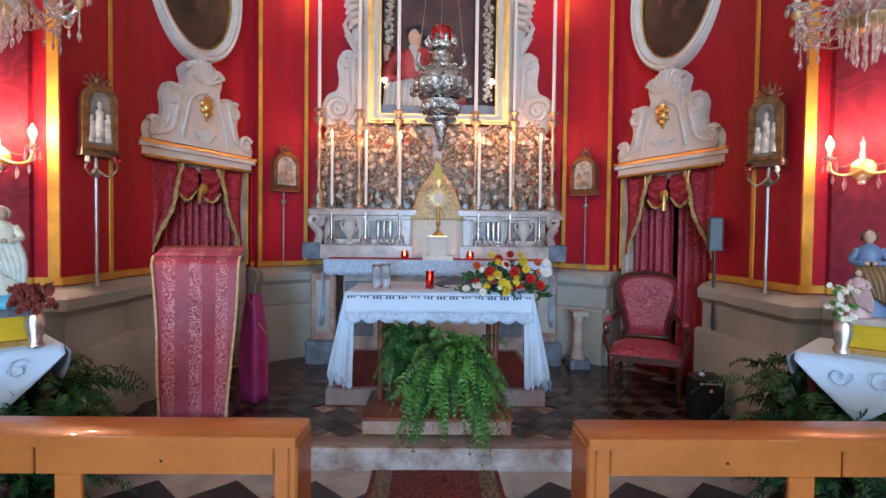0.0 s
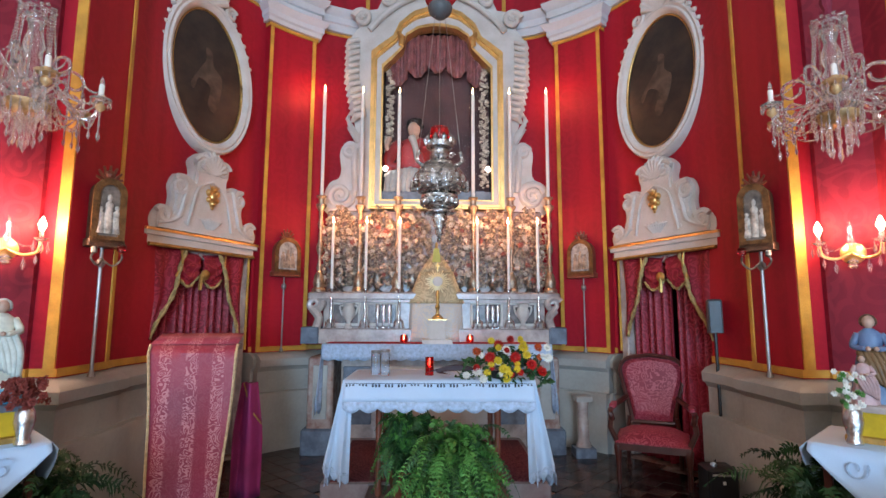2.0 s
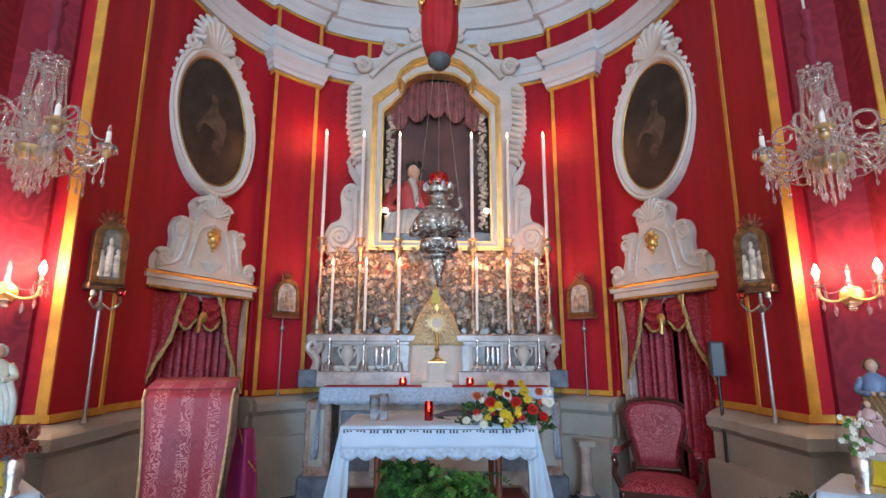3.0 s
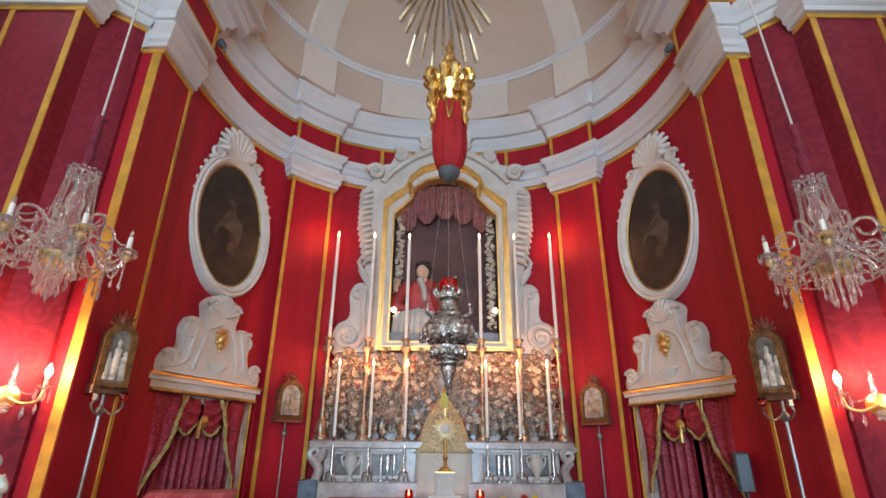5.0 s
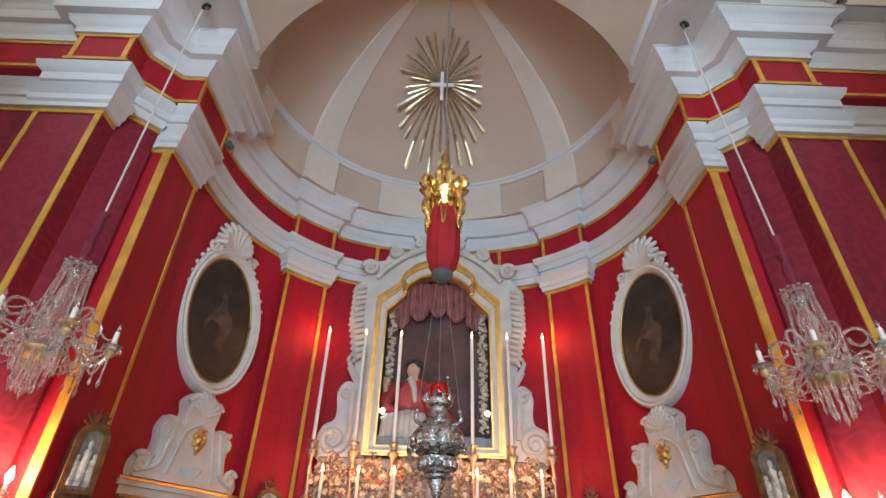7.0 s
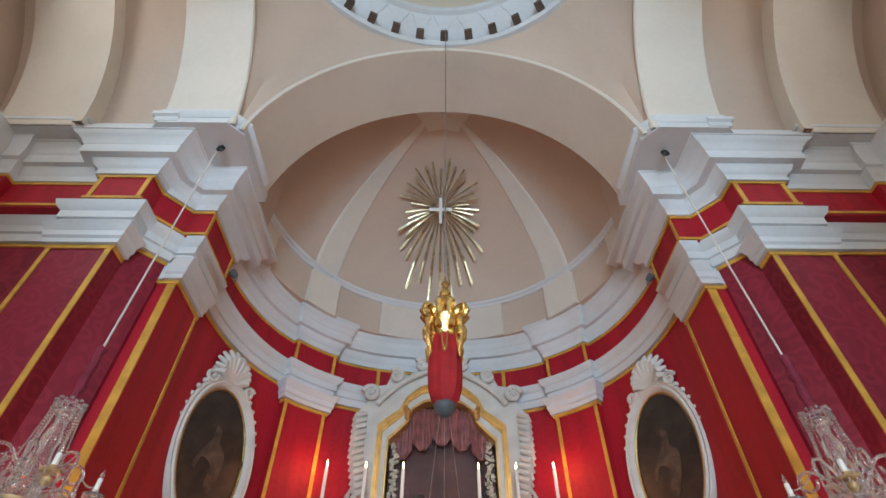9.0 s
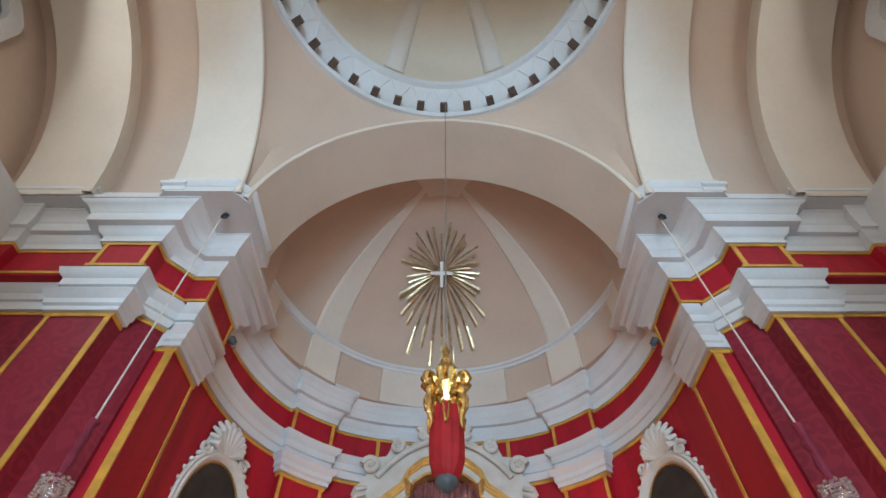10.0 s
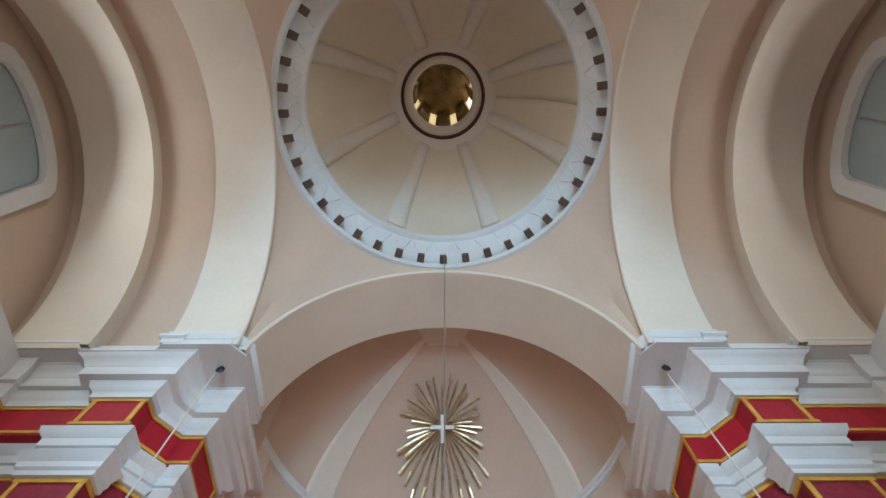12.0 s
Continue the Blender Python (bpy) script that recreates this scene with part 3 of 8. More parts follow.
# raised rim round the crossing face of each arch
for nm, turn_ in (("front", 0), ("west", 90), ("back", 180), ("east", 270)):
    m = Matrix.Translation((CX, CY, 0)) @ Matrix.Rotation(radians(turn_), 4, 'Z')
    prof = [(0.0, 0.03), (0.0, -0.07), (0.02, -0.085), (0.05, -0.08), (0.065, -0.055), (0.09, -0.05), (0.12, -0.02), (0.12, 0.03)]
    sh = Shape()
    vs, k_ = [], len(prof)
    for i in range(49):
        a = FOOT_A + (math.pi - 2 * FOOT_A) * i / 48
        vs += [m @ Vector(((SPAN - 0.004 + q) * math.cos(a), HALF + d, Z0 + (RISE - 0.004 + q) * math.sin(a))) for q, d in prof]
    sh.add(vs, [(i * k_ + j, (i + 1) * k_ + j, (i + 1) * k_ + j + 1, i * k_ + j + 1) for i in range(48) for j in range(k_ - 1)])
    setting("ceiling_rim_" + nm, sh, CREAM, "moulded cream rim of the crossing arch", category="ceiling")

# pendentives between the four arches and the ring
def pendentive(u, v):
    th = 2 * math.pi * u
    c, s_ = math.cos(th), math.sin(th)
    k = HALF / max(abs(c), abs(s_))
    ex, ey = c * k, s_ * k
    side = ex if abs(s_) > abs(c) else ey
    q = min(1.0, abs(side) / (SPAN + 0.02))
    ez = Z0 + (RISE + 0.02) * math.sqrt(max(0.0, 1 - q * q))
    ez = max(ez, TOP - 0.02)
    rx, ry = RR * c, RR * s_
    w = v
    out = math.sin(math.pi * w) * 0.10 * (k - RR)
    x, y = rx + (ex - rx) * w + c * out, ry + (ey - ry) * w + s_ * out
    return (CX + x, CY + y, RING + (ez - RING) * (w ** 1.25))


setting("ceiling_pendentives", Shape().grid(pendentive, 160, 14), TAN, "tan plastered pendentives under the dome", category="ceiling", thick=0.04)

# ring cornice of the dome, brackets, dome with ribs, lantern
ring = Shape()
rp = [(RR + 0.1, RING - 0.05), (RR - 0.03, RING - 0.05), (RR - 0.05, RING - 0.01), (RR - 0.05, RING + 0.03), (RR - 0.02, RING + 0.05), (RR - 0.02, RING + 0.13), (RR - 0.10, RING + 0.18), (1.99, RING + 0.42), (1.93, RING + 0.44), (1.91, RING + 0.50), (1.93, RING + 0.56), (2.05, RING + 0.58), (RR + 0.2, RING + 0.60)]
ring.grid(lambda u, v: (lambda p: (CX + p[0] * math.cos(2 * math.pi * u), CY + p[0] * math.sin(2 * math.pi * u), p[1]))(rp[round(v * (len(rp) - 1))]), 96, len(rp) - 1)
setting("ceiling_dome_ring", ring, WHITE, "white moulded ring cornice under the dome", category="ceiling")
BRACKET = material('brown_bracket', (0.13, 0.085, 0.065), 0.6, vary=0.2)
for i in range(40):
    a = 2 * math.pi * i / 40
    m = Matrix.Translation((CX, CY, 0)) @ Matrix.Rotation(a, 4, 'Z')
    part("bracket", Shape().slab(RR - 0.17, RR - 0.02, -0.052, 0.052, RING + 0.045, RING + 0.12, 0.008, m), BRACKET, bpy.data.objects["ceiling_dome_ring"])
    tri = Shape()
    for h in (-1, 1):
        tri.tube([m @ Matrix.Rotation(radians(4.5), 4, 'Z') @ Vector((RR - 0.105, h * 0.15, RING + 0.185)), m @ Matrix.Rotation(radians(4.5), 4, 'Z') @ Vector((2.0, h * 0.02, RING + 0.40))], 0.012, 4)
    part("panel", tri, WHITE, bpy.data.objects["ceiling_dome_ring"])
DZ, DR, DH = RING + 0.58, 2.05, 1.95
dome_z = lambda r: DZ + DH * math.sqrt(max(0.0, 1 - (r / DR) ** 2))
setting("ceiling_dome", Shape().grid(lambda u, v: (lambda r: (CX + r * math.cos(2 * math.pi * u), CY + r * math.sin(2 * math.pi * u), dome_z(r)))(DR * math.sin(math.pi / 2 * (1 - v) + math.asin(0.64 / DR) * v)), 96, 20), DOMECOAT, "ochre tan plastered dome", category="ceiling", thick=0.03)
for i in range(8):
    a0 = radians(22.5 + 45 * i)

    def rib(u, v):
        r = (DR - 0.02) * math.sin(math.pi / 2 * (1 - v) + math.asin(0.88 / DR) * v)
        a = a0 + (u - 0.5) * (0.10 + 0.21 * r / DR) / max(0.3, r)* 1.05
        p = Vector((r * math.cos(a), r * math.sin(a), dome_z(r) - DZ))
        p = p * (1 - 0.030 / p.length)
        return (CX + p.x, CY + p.y, DZ + p.z)
    setting("ceiling_dome_rib_%d" % (i + 1), Shape().grid(rib, 3, 14), RIBCOAT, "cream plaster rib of the dome", category="ceiling", thick=0.012)

lz = dome_z(0.64)
setting("ceiling_dome_collar", Shape().grid(lambda u, v: (lambda r: (CX + r * math.cos(2 * math.pi * u), CY + r * math.sin(2 * math.pi * u), dome_z(r) - 0.04 + 0.02 * (v > 0.9)))(0.74 + 0.18 * v), 64, 3), RIBCOAT, "cream plaster collar round the lantern", category="ceiling")
lant = Shape()
lp = [(0.80, lz - 0.02), (0.76, lz - 0.055), (0.72, lz - 0.06), (0.685, lz - 0.055), (0.67, lz + 0.0), (0.67, lz + 0.06)]
lant.grid(lambda u, v: (lambda p: (CX + p[0] * math.cos(2 * math.pi * u), CY + p[0] * math.sin(2 * math.pi * u), p[1]))(lp[round(v * (len(lp) - 1))]), 64, len(lp) - 1)
setting("ceiling_lantern_ring", lant, DARKWOOD, "dark brown ring round the lantern opening", category="ceiling")
lp2 = [(0.69, lz - 0.01), (0.58, lz + 0.0), (0.545, lz + 0.06), (0.54, lz + 0.2)]
setting("ceiling_lantern_collar", Shape().grid(lambda u, v: (lambda p: (CX + p[0] * math.cos(2 * math.pi * u), CY + p[0] * math.sin(2 * math.pi * u), p[1]))(lp2[round(v * 3)]), 64, 3), CREAM, "cream collar inside the lantern", category="ceiling")
LANTERN = material("brown_gilt_lantern", (0.26, 0.165, 0.07), 0.3, 0.6, vary=0.3, scale=3, fine=30)
# eight piers with tall openings between them, and a cap
for i in range(8):
    a0 = radians(45 * i)
    pier = Shape().grid(lambda u, v: (lambda a, r: (CX + r * math.cos(a), CY + r * math.sin(a), lz + 0.2 + 2.0 * v))(a0 + (u - 0.5) * (0.30 if i == 0 else 0.52), 0.55), 4, 1)
    setting("wall_lantern_%d" % (i + 1), pier, LANTERN, "golden brown pier of the lantern", category="wall", thick=0.08)
setting("ceiling_lantern", Shape().lathe([(0.62, lz + 2.2), (0.62, lz + 2.3)] + [(0.62 * math.cos(radians(a)), lz + 2.3 + 0.3 * math.sin(radians(a))) for a in (20, 40, 60, 80)], 32, (CX, CY, 0)), LANTERN, "golden ochre cap of the lantern", category="ceiling")

# Panes emit: daylight through them is given as glow, two brighter and paler.
AMBER = glowing("self_lit_amber_pane", (0.95, 0.78, 0.44), 0.8)
PALEPANE = glowing("self_lit_pale_pane", (1.0, 0.92, 0.70), 1.8)
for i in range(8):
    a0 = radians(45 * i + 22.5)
    setting("window_lantern_%d" % (i + 1), Shape().grid(lambda u, v: (CX + 0.60 * math.cos(a0 + (u - 0.5) * (0.5 if i in (0, 7) else 0.28)), CY + 0.60 * math.sin(a0 + (u - 0.5) * (0.5 if i in (0, 7) else 0.28)), lz + 0.25 + 1.9 * v), 4, 1), PALEPANE if i in (0, 7) else AMBER, "tall amber lantern pane with daylight given as its own glow", category="window", thick=0.01)

# attic, ring moulding and half dome of the apse
ATT0, ATT1 = TOP - 0.05, 7.262
HUB = Vector((0, 3.91))
CZ = 8.94
CW, CD, CN = 2.535, 2.845, 2.1       # the half dome: half width, depth, squareness


def conch(u, v, d=0.0):
    """The half dome: u round the apse from -1 to 1, v from the foot (0) to the hub (1), d metres into the room."""
    b = (1 - u) * math.pi / 2
    c, s_ = math.cos(b), math.sin(b)
    foot = Vector((math.copysign(abs(c) ** (2 / CN), c) * CW, HUB.y + abs(s_) ** (2 / CN) * CD))
    a = v * math.pi / 2
    q = HUB + (foot - HUB) * math.cos(a)
    z = ATT1 + (CZ - ATT1) * math.sin(a)
    c = Vector((0, HUB.y + 0.6, ATT1 - 0.6))
    w = Vector((q.x, q.y, z))
    return w + (c - w).normalized() * d if d else w


setting("ceiling_half_dome", Shape().grid(lambda u, v: conch(-1 + 2 * u, v), 80, 24), TAN, "tan plastered half dome of the apse", category="ceiling", thick=0.03)
FOOT = [(conch(-1 + i / 30, 0).x, conch(-1 + i / 30, 0).y) for i in range(61)]
setting("wall_attic", Shape().sweep(FOOT, [(0.0, ATT0), (0.0, ATT1 + 0.02), (-0.2, ATT1 + 0.02), (-0.2, ATT0)]), TAN, "tan plastered attic below the half dome")
setting("cornice_attic", Shape().sweep(FOOT, [(0.0, ATT1 - 0.09), (0.05, ATT1 - 0.085), (0.055, ATT1 - 0.05), (0.085, ATT1 - 0.03), (0.09, ATT1 + 0.01), (0.05, ATT1 + 0.03), (0.0, ATT1 + 0.05)]), WHITE, "white moulding at the foot of the half dome", category="cornice")
for s in (-1, 1):
    setting("ceiling_rib_%d" % (1 if s < 0 else 2), Shape().grid(lambda a, v: conch(s * (0.435 + 0.125 * a), 0.92 * v, 0.034 - 0.03 * (abs(a - 0.5) > 0.49)), 12, 24), RIBCOAT, "cream plaster rib of the half dome", category="ceiling")
    run = [(conch(s * (0.56 - 0.13 * i / 6), 0).x, conch(s * (0.56 - 0.13 * i / 6), 0).y) for i in range(7)]
    if s > 0:
        run.reverse()
    setting("pier_attic_%d" % (1 if s < 0 else 2), Shape().sweep(run, [(-0.01, ATT0), (0.05, ATT0), (0.05, ATT1 - 0.06), (-0.01, ATT1 - 0.06)]), CREAM, "cream block under the rib of the half dome", category="wall")
    u0 = s * 0.80
    run = [(conch(u0 - 0.05 + 0.1 * j / 6, 0).x, conch(u0 - 0.05 + 0.1 * j / 6, 0).y) for j in range(7)]
    setting("pier_attic_%d" % (4 + (s > 0)), Shape().sweep(run, [(-0.01, ATT0), (0.04, ATT0), (0.04, ATT1 - 0.06), (-0.01, ATT1 - 0.06)]), RIBCOAT, "cream block in the attic", category="wall")
run = [(conch(-0.24 + 0.48 * j / 12, 0).x, conch(-0.24 + 0.48 * j / 12, 0).y) for j in range(13)]
setting("pier_attic_3", Shape().sweep(run, [(-0.01, ATT0), (0.04, ATT0), (0.04, ATT1 - 0.06), (-0.01, ATT1 - 0.06)]), RIBCOAT, "cream block in the middle of the attic", category="wall")


def conch_z(x, y):
    """The half dome's height over a plan point."""
    q = ((abs(x) / CW) ** CN + (max(0.0, y - HUB.y) / CD) ** CN) ** (1 / CN)
    return ATT1 + (CZ - ATT1) * math.sqrt(max(0.0, 1 - min(0.999, q) ** 2))


setting("ceiling_hub", Shape().grid(lambda a, v: (lambda x, y: (x, y, conch_z(x, y) - 0.042))((2 * a - 1) * (0.54 - 0.31 * v ** 0.8), 3.93 + (0.445 - 0.03 * math.cos(math.pi * (a - 0.5))) * v), 14, 8), RIBCOAT, "cream plaster hub of the half dome", category="ceiling")
# impost blocks over the cornice that carry the arches
for s in (-1, 1):
    q = [(s * 2.12, 3.95), (s * 2.12, 3.04), (s * 2.27, 2.885), (s * 3.0, 2.885), (s * 3.5, 3.3), (s * 3.5, 3.95)]
    setting("pier_impost_%d" % (1 if s < 0 else 2), Shape().add([(x, y, z) for z in (TOP - 0.035, 6.72) for x, y in q], [tuple(range(6)), tuple(range(11, 5, -1))] + [(i, (i + 1) % 6, 6 + (i + 1) % 6, 6 + i) for i in range(6)]), WHITE, "white impost block over the cornice", False, "wall")
    setting("wall_behind_%d" % (1 if s < 0 else 2), Shape().box(min(s * 2.3, s * 3.4), max(s * 2.3, s * 3.4), 3.7, 4.6, TOP, 8.8), TAN, "plain tan masonry behind the arch", False, "wall")

for s in (-1, 1):
    # plinth courses under the arm vault, stepping back from the cornice
    line = [(-7.2, 2.97), (-4.78, 3.0), (-4.78, 2.98), (-3.84, 2.98), (-3.84, 3.06), (-3.02, 3.06), (-3.02, 2.90), (-2.80, 2.90)]
    line = line if s < 0 else [(-x, y) for x, y in reversed(line)]
    setting("cornice_shelf_%d" % (1 if s < 0 else 2), Shape().sweep(line, [(0.0, TOP - 0.01), (0.02, TOP - 0.01), (0.03, TOP + 0.05), (0.06, TOP + 0.07), (0.06, TOP + 0.12), (0.0, TOP + 0.15), (-0.75, TOP + 0.15), (-0.75, TOP - 0.01)]), WHITE, "white stepped plinth of the side arm vault", category="cornice")
    run = [(-3.0, 2.89), (-2.27, 2.89), (-2.125, 3.04), (-2.125, 3.80)]
    run = run if s < 0 else [(-x, y) for x, y in reversed(run)]
    setting("cornice_impost_%d" % (1 if s < 0 else 2), Shape().sweep(run, [(-0.05, TOP + 0.06), (0.012, TOP + 0.06), (0.02, TOP + 0.08), (0.045, TOP + 0.11), (0.05, TOP + 0.15), (0.03, TOP + 0.17), (-0.05, TOP + 0.17)]), WHITE, "white moulding at the head of the impost", category="cornice")

# ---- side arms and nave, closing the place ----
for s, w in ((-1, "west"), (1, "east")):
    x0, x1 = sorted((s * 5.0, s * 5.3))
    WY0, WY1, WZ0, WZ1 = CY - 0.74, CY + 0.74, 6.95, 8.22
    setting("wall_end_%s_low" % w, Shape().box(x0, x1, -2.2, 3.7, 0, WZ0), CREAM, "plain end wall of the side arm", False, "wall")
    setting("wall_end_%s_south" % w, Shape().box(x0, x1, -2.2, WY0, WZ0, 9.2), TAN, "tan lunette beside the window", False, "wall")
    setting("wall_end_%s_north" % w, Shape().box(x0, x1, WY1, 3.7, WZ0, 9.2), TAN, "tan lunette beside the window", False, "wall")
    setting("wall_end_%s_top" % w, Shape().box(x0, x1, WY0, WY1, WZ1 + 0.16, 9.2), TAN, "tan lunette over the window", False, "wall")
    win = tagged(new("window_%d" % (1 if s < 0 else 2)), "arched window with white eared frame and grey panes", "window", kind="structure")
    turn = Matrix(((0, -s, 0, s * 4.99), (1, 0, 0, CY), (0, 0, 1, 0), (0, 0, 0, 1)))
    def ring_shape(hw, zt, rise):
        return [(-hw, WZ0 - 0.05), (hw, WZ0 - 0.05), (hw, zt)] + [(hw * math.cos(radians(a)), zt + rise * math.sin(radians(a))) for a in (20, 40, 60, 80, 100, 120, 140, 160)] + [(-hw, zt)]
    o, i_ = ring_shape(0.90, 8.05, 0.34), ring_shape(0.70, 7.98, 0.24)
    fr = Shape()
    n = len(o)
    fr.add([turn @ Vector((x, d, z)) for d in (0.0, 0.09) for lst in (o, i_) for x, z in lst],
           [(k, (k + 1) % n, n + (k + 1) % n, n + k) for k in range(n)] + [(2 * n + k, 3 * n + k, 3 * n + (k + 1) % n, 2 * n + (k + 1) % n) for k in range(n)]
           + [(k, 2 * n + k, 2 * n + (k + 1) % n, (k + 1) % n) for k in range(n)] + [(n + k, n + (k + 1) % n, 3 * n + (k + 1) % n, 3 * n + k) for k in range(n)])
    part("window_frame", fr, WHITE, win)
    for a in (-0.35, 0.35):
        part("pane", Shape().box(a - 0.34, a + 0.34, -0.02, -0.01, WZ0, 8.25, turn), WINDOWGLASS, win, "", False)
    part("mullion", Shape().box(-0.015, 0.015, -0.03, 0.0, WZ0, 8.25, turn), METAL, win, "", False)
    x0, x1 = sorted((s * 2.6, s * 5.3))
    setting("wall_arm_%s_south" % w, Shape().box(x0, x1, -2.4, -2.05, 0, 9), CREAM, "plain south wall of the side arm", False, "wall")
    x0, x1 = sorted((s * 2.5, s * 2.8))
    for nm, y0, y1, z0_, z1_ in (("back", -14.2, -7.4, 0, 9), ("front", -5.6, -2.05, 0, 9), ("low", -7.4, -5.6, 0, 2.5), ("top", -7.4, -5.6, 4.9, 9)):
        setting("wall_nave_%s_%s" % (w, nm), Shape().box(x0, x1, y0, y1, z0_, z1_), CREAM, "plain nave wall round a tall window", False, "wall")
    prof = [(0.0, CORN - 0.4), (0.1, CORN - 0.4), (0.1, CORN), (0.42, CORN + 0.4), (0.42, CORN + 0.5), (0.0, TOP)]
    setting("cornice_end_%s" % w, Shape().box(min(s * 4.6, s * 5.02), max(s * 4.6, s * 5.02), -2.1, 3.6, CORN, TOP), WHITE, "white cornice at the end of the side arm", False, "cornice")
# Nave end is unseen; set far back to flatten the light's falloff.
setting("wall_nave_end_low", Shape().box(-2.8, -1.3, -14.2, -13.8, 0, 9), CREAM, "plain end wall of the nave beside the doors", False, "wall")
setting("wall_nave_end_side", Shape().box(1.3, 2.8, -14.2, -13.8, 0, 9), CREAM, "plain end wall of the nave beside the doors", False, "wall")
setting("wall_nave_end_mid", Shape().box(-1.3, 1.3, -14.2, -13.8, 3.7, 5.1), CREAM, "plain end wall of the nave over the doors", False, "wall")
setting("wall_nave_end_top", Shape().box(-1.3, 1.3, -14.2, -13.8, 7.1, 9), CREAM, "plain end wall of the nave over the window", False, "wall")
setting("ground", Shape().box(-40, 40, -60, 40, -0.6, -0.25), DADO, "pale stone paving outside", False, "ground")


# ---- shared forms ----
def smooth_line(pts, n=6, closed=False):
    """A rounded line through the points."""
    out, m = [], len(pts)
    for i in range(m if closed else m - 1):
        p = [pts[(i + k) % m] if closed else pts[max(0, min(m - 1, i + k))] for k in (-1, 0, 1, 2)]
        for j in range(n):
            t = j / n
            out.append(tuple(0.5 * (2 * p[1][a] + (p[2][a] - p[0][a]) * t + (2 * p[0][a] - 5 * p[1][a] + 4 * p[2][a] - p[3][a]) * t * t + (3 * p[1][a] - p[0][a] - 3 * p[2][a] + p[3][a]) * t ** 3) for a in range(len(p[0]))))
    return out if closed else out + [tuple(pts[-1])]


def mirrored(half_line):
    return half_line + [(-x, z) for x, z in reversed(half_line) if abs(x) > 1e-4]


def spiral(cx, cz, r, y, turns=1.4, start=0.0, hand=1, n=26):
    return [(cx + r * (1 - 0.8 * i / n) * math.cos(start + hand * 2 * math.pi * turns * i / n), y, cz + r * (1 - 0.8 * i / n) * math.sin(start + hand * 2 * math.pi * turns * i / n)) for i in range(n + 1)]


def on_wall(x, y, z, ex):
    """A frame on a wall: x along it to the right as seen from the room, y into the wall, z up."""
    e = Vector((ex[0], ex[1], 0)).normalized()
    return Matrix(((e.x, -e.y, 0, x), (e.y, e.x, 0, y), (0, 0, 1, z), (0, 0, 0, 1)))


def flame(sh, x, y, z, s=1.0):
    sh.lathe([(0.001, 0), (0.007 * s, 0.012 * s), (0.008 * s, 0.022 * s), (0.004 * s, 0.042 * s), (0.0005, 0.06 * s)], 8, (x, y, z))


def leaf_cluster(sh, rnd, c, spread, count, size, flat=False):
    """Small bent leaves or petals scattered about c."""
    for _ in range(count):
        p = Vector((rnd.gauss(0, spread[0]), rnd.gauss(0, spread[1]), rnd.gauss(0, spread[2]))) + Vector(c)
        m = Euler((rnd.uniform(-1.2, 1.2), rnd.uniform(-1.2, 1.2), rnd.uniform(0, 6.3))).to_matrix()
        s = size * rnd.uniform(0.6, 1.3)
        vs = [p + m @ Vector(q) * s for q in ((-1, 0, 0), (0, -0.55, 0.25), (1, 0, 0), (0, 0.55, 0.25), (0, 0, 0.5))]
        sh.add(vs, [(0, 1, 4), (1, 2, 4), (2, 3, 4), (3, 0, 4)])


def blossom(sh, rnd, c, r, petals=7, rows=2, facing=None):
    f = Vector(facing or (rnd.uniform(-0.5, 0.5), -1, rnd.uniform(0, 0.8))).normalized()
    q = f.to_track_quat('Z', 'Y').to_matrix()
    c = Vector(c)
    for k in range(rows):
        rr, lift = r * (1 - (0.38 if rows < 4 else 0.22) * k), r * (0.12 + (0.34 if rows < 4 else 0.24) * k)
        for i in range(petals):
            a = 2 * math.pi * (i + 0.5 * k) / petals
            d = Vector((math.cos(a), math.sin(a), 0))
            t = Vector((-math.sin(a), math.cos(a), 0))
            w = rr * 3.3 / petals
            vs = [c + q @ v for v in (d * 0.1 * r, d * rr * 0.6 + t * w * 0.6 + Vector((0, 0, lift * 0.7)), d * rr + Vector((0, 0, lift)), d * rr * 0.6 - t * w * 0.6 + Vector((0, 0, lift * 0.7)))]
            sh.add(vs, [(0, 1, 2, 3)])
    sh.ball(c + q @ Vector((0, 0, r * 0.3)), r * 0.25, 6)


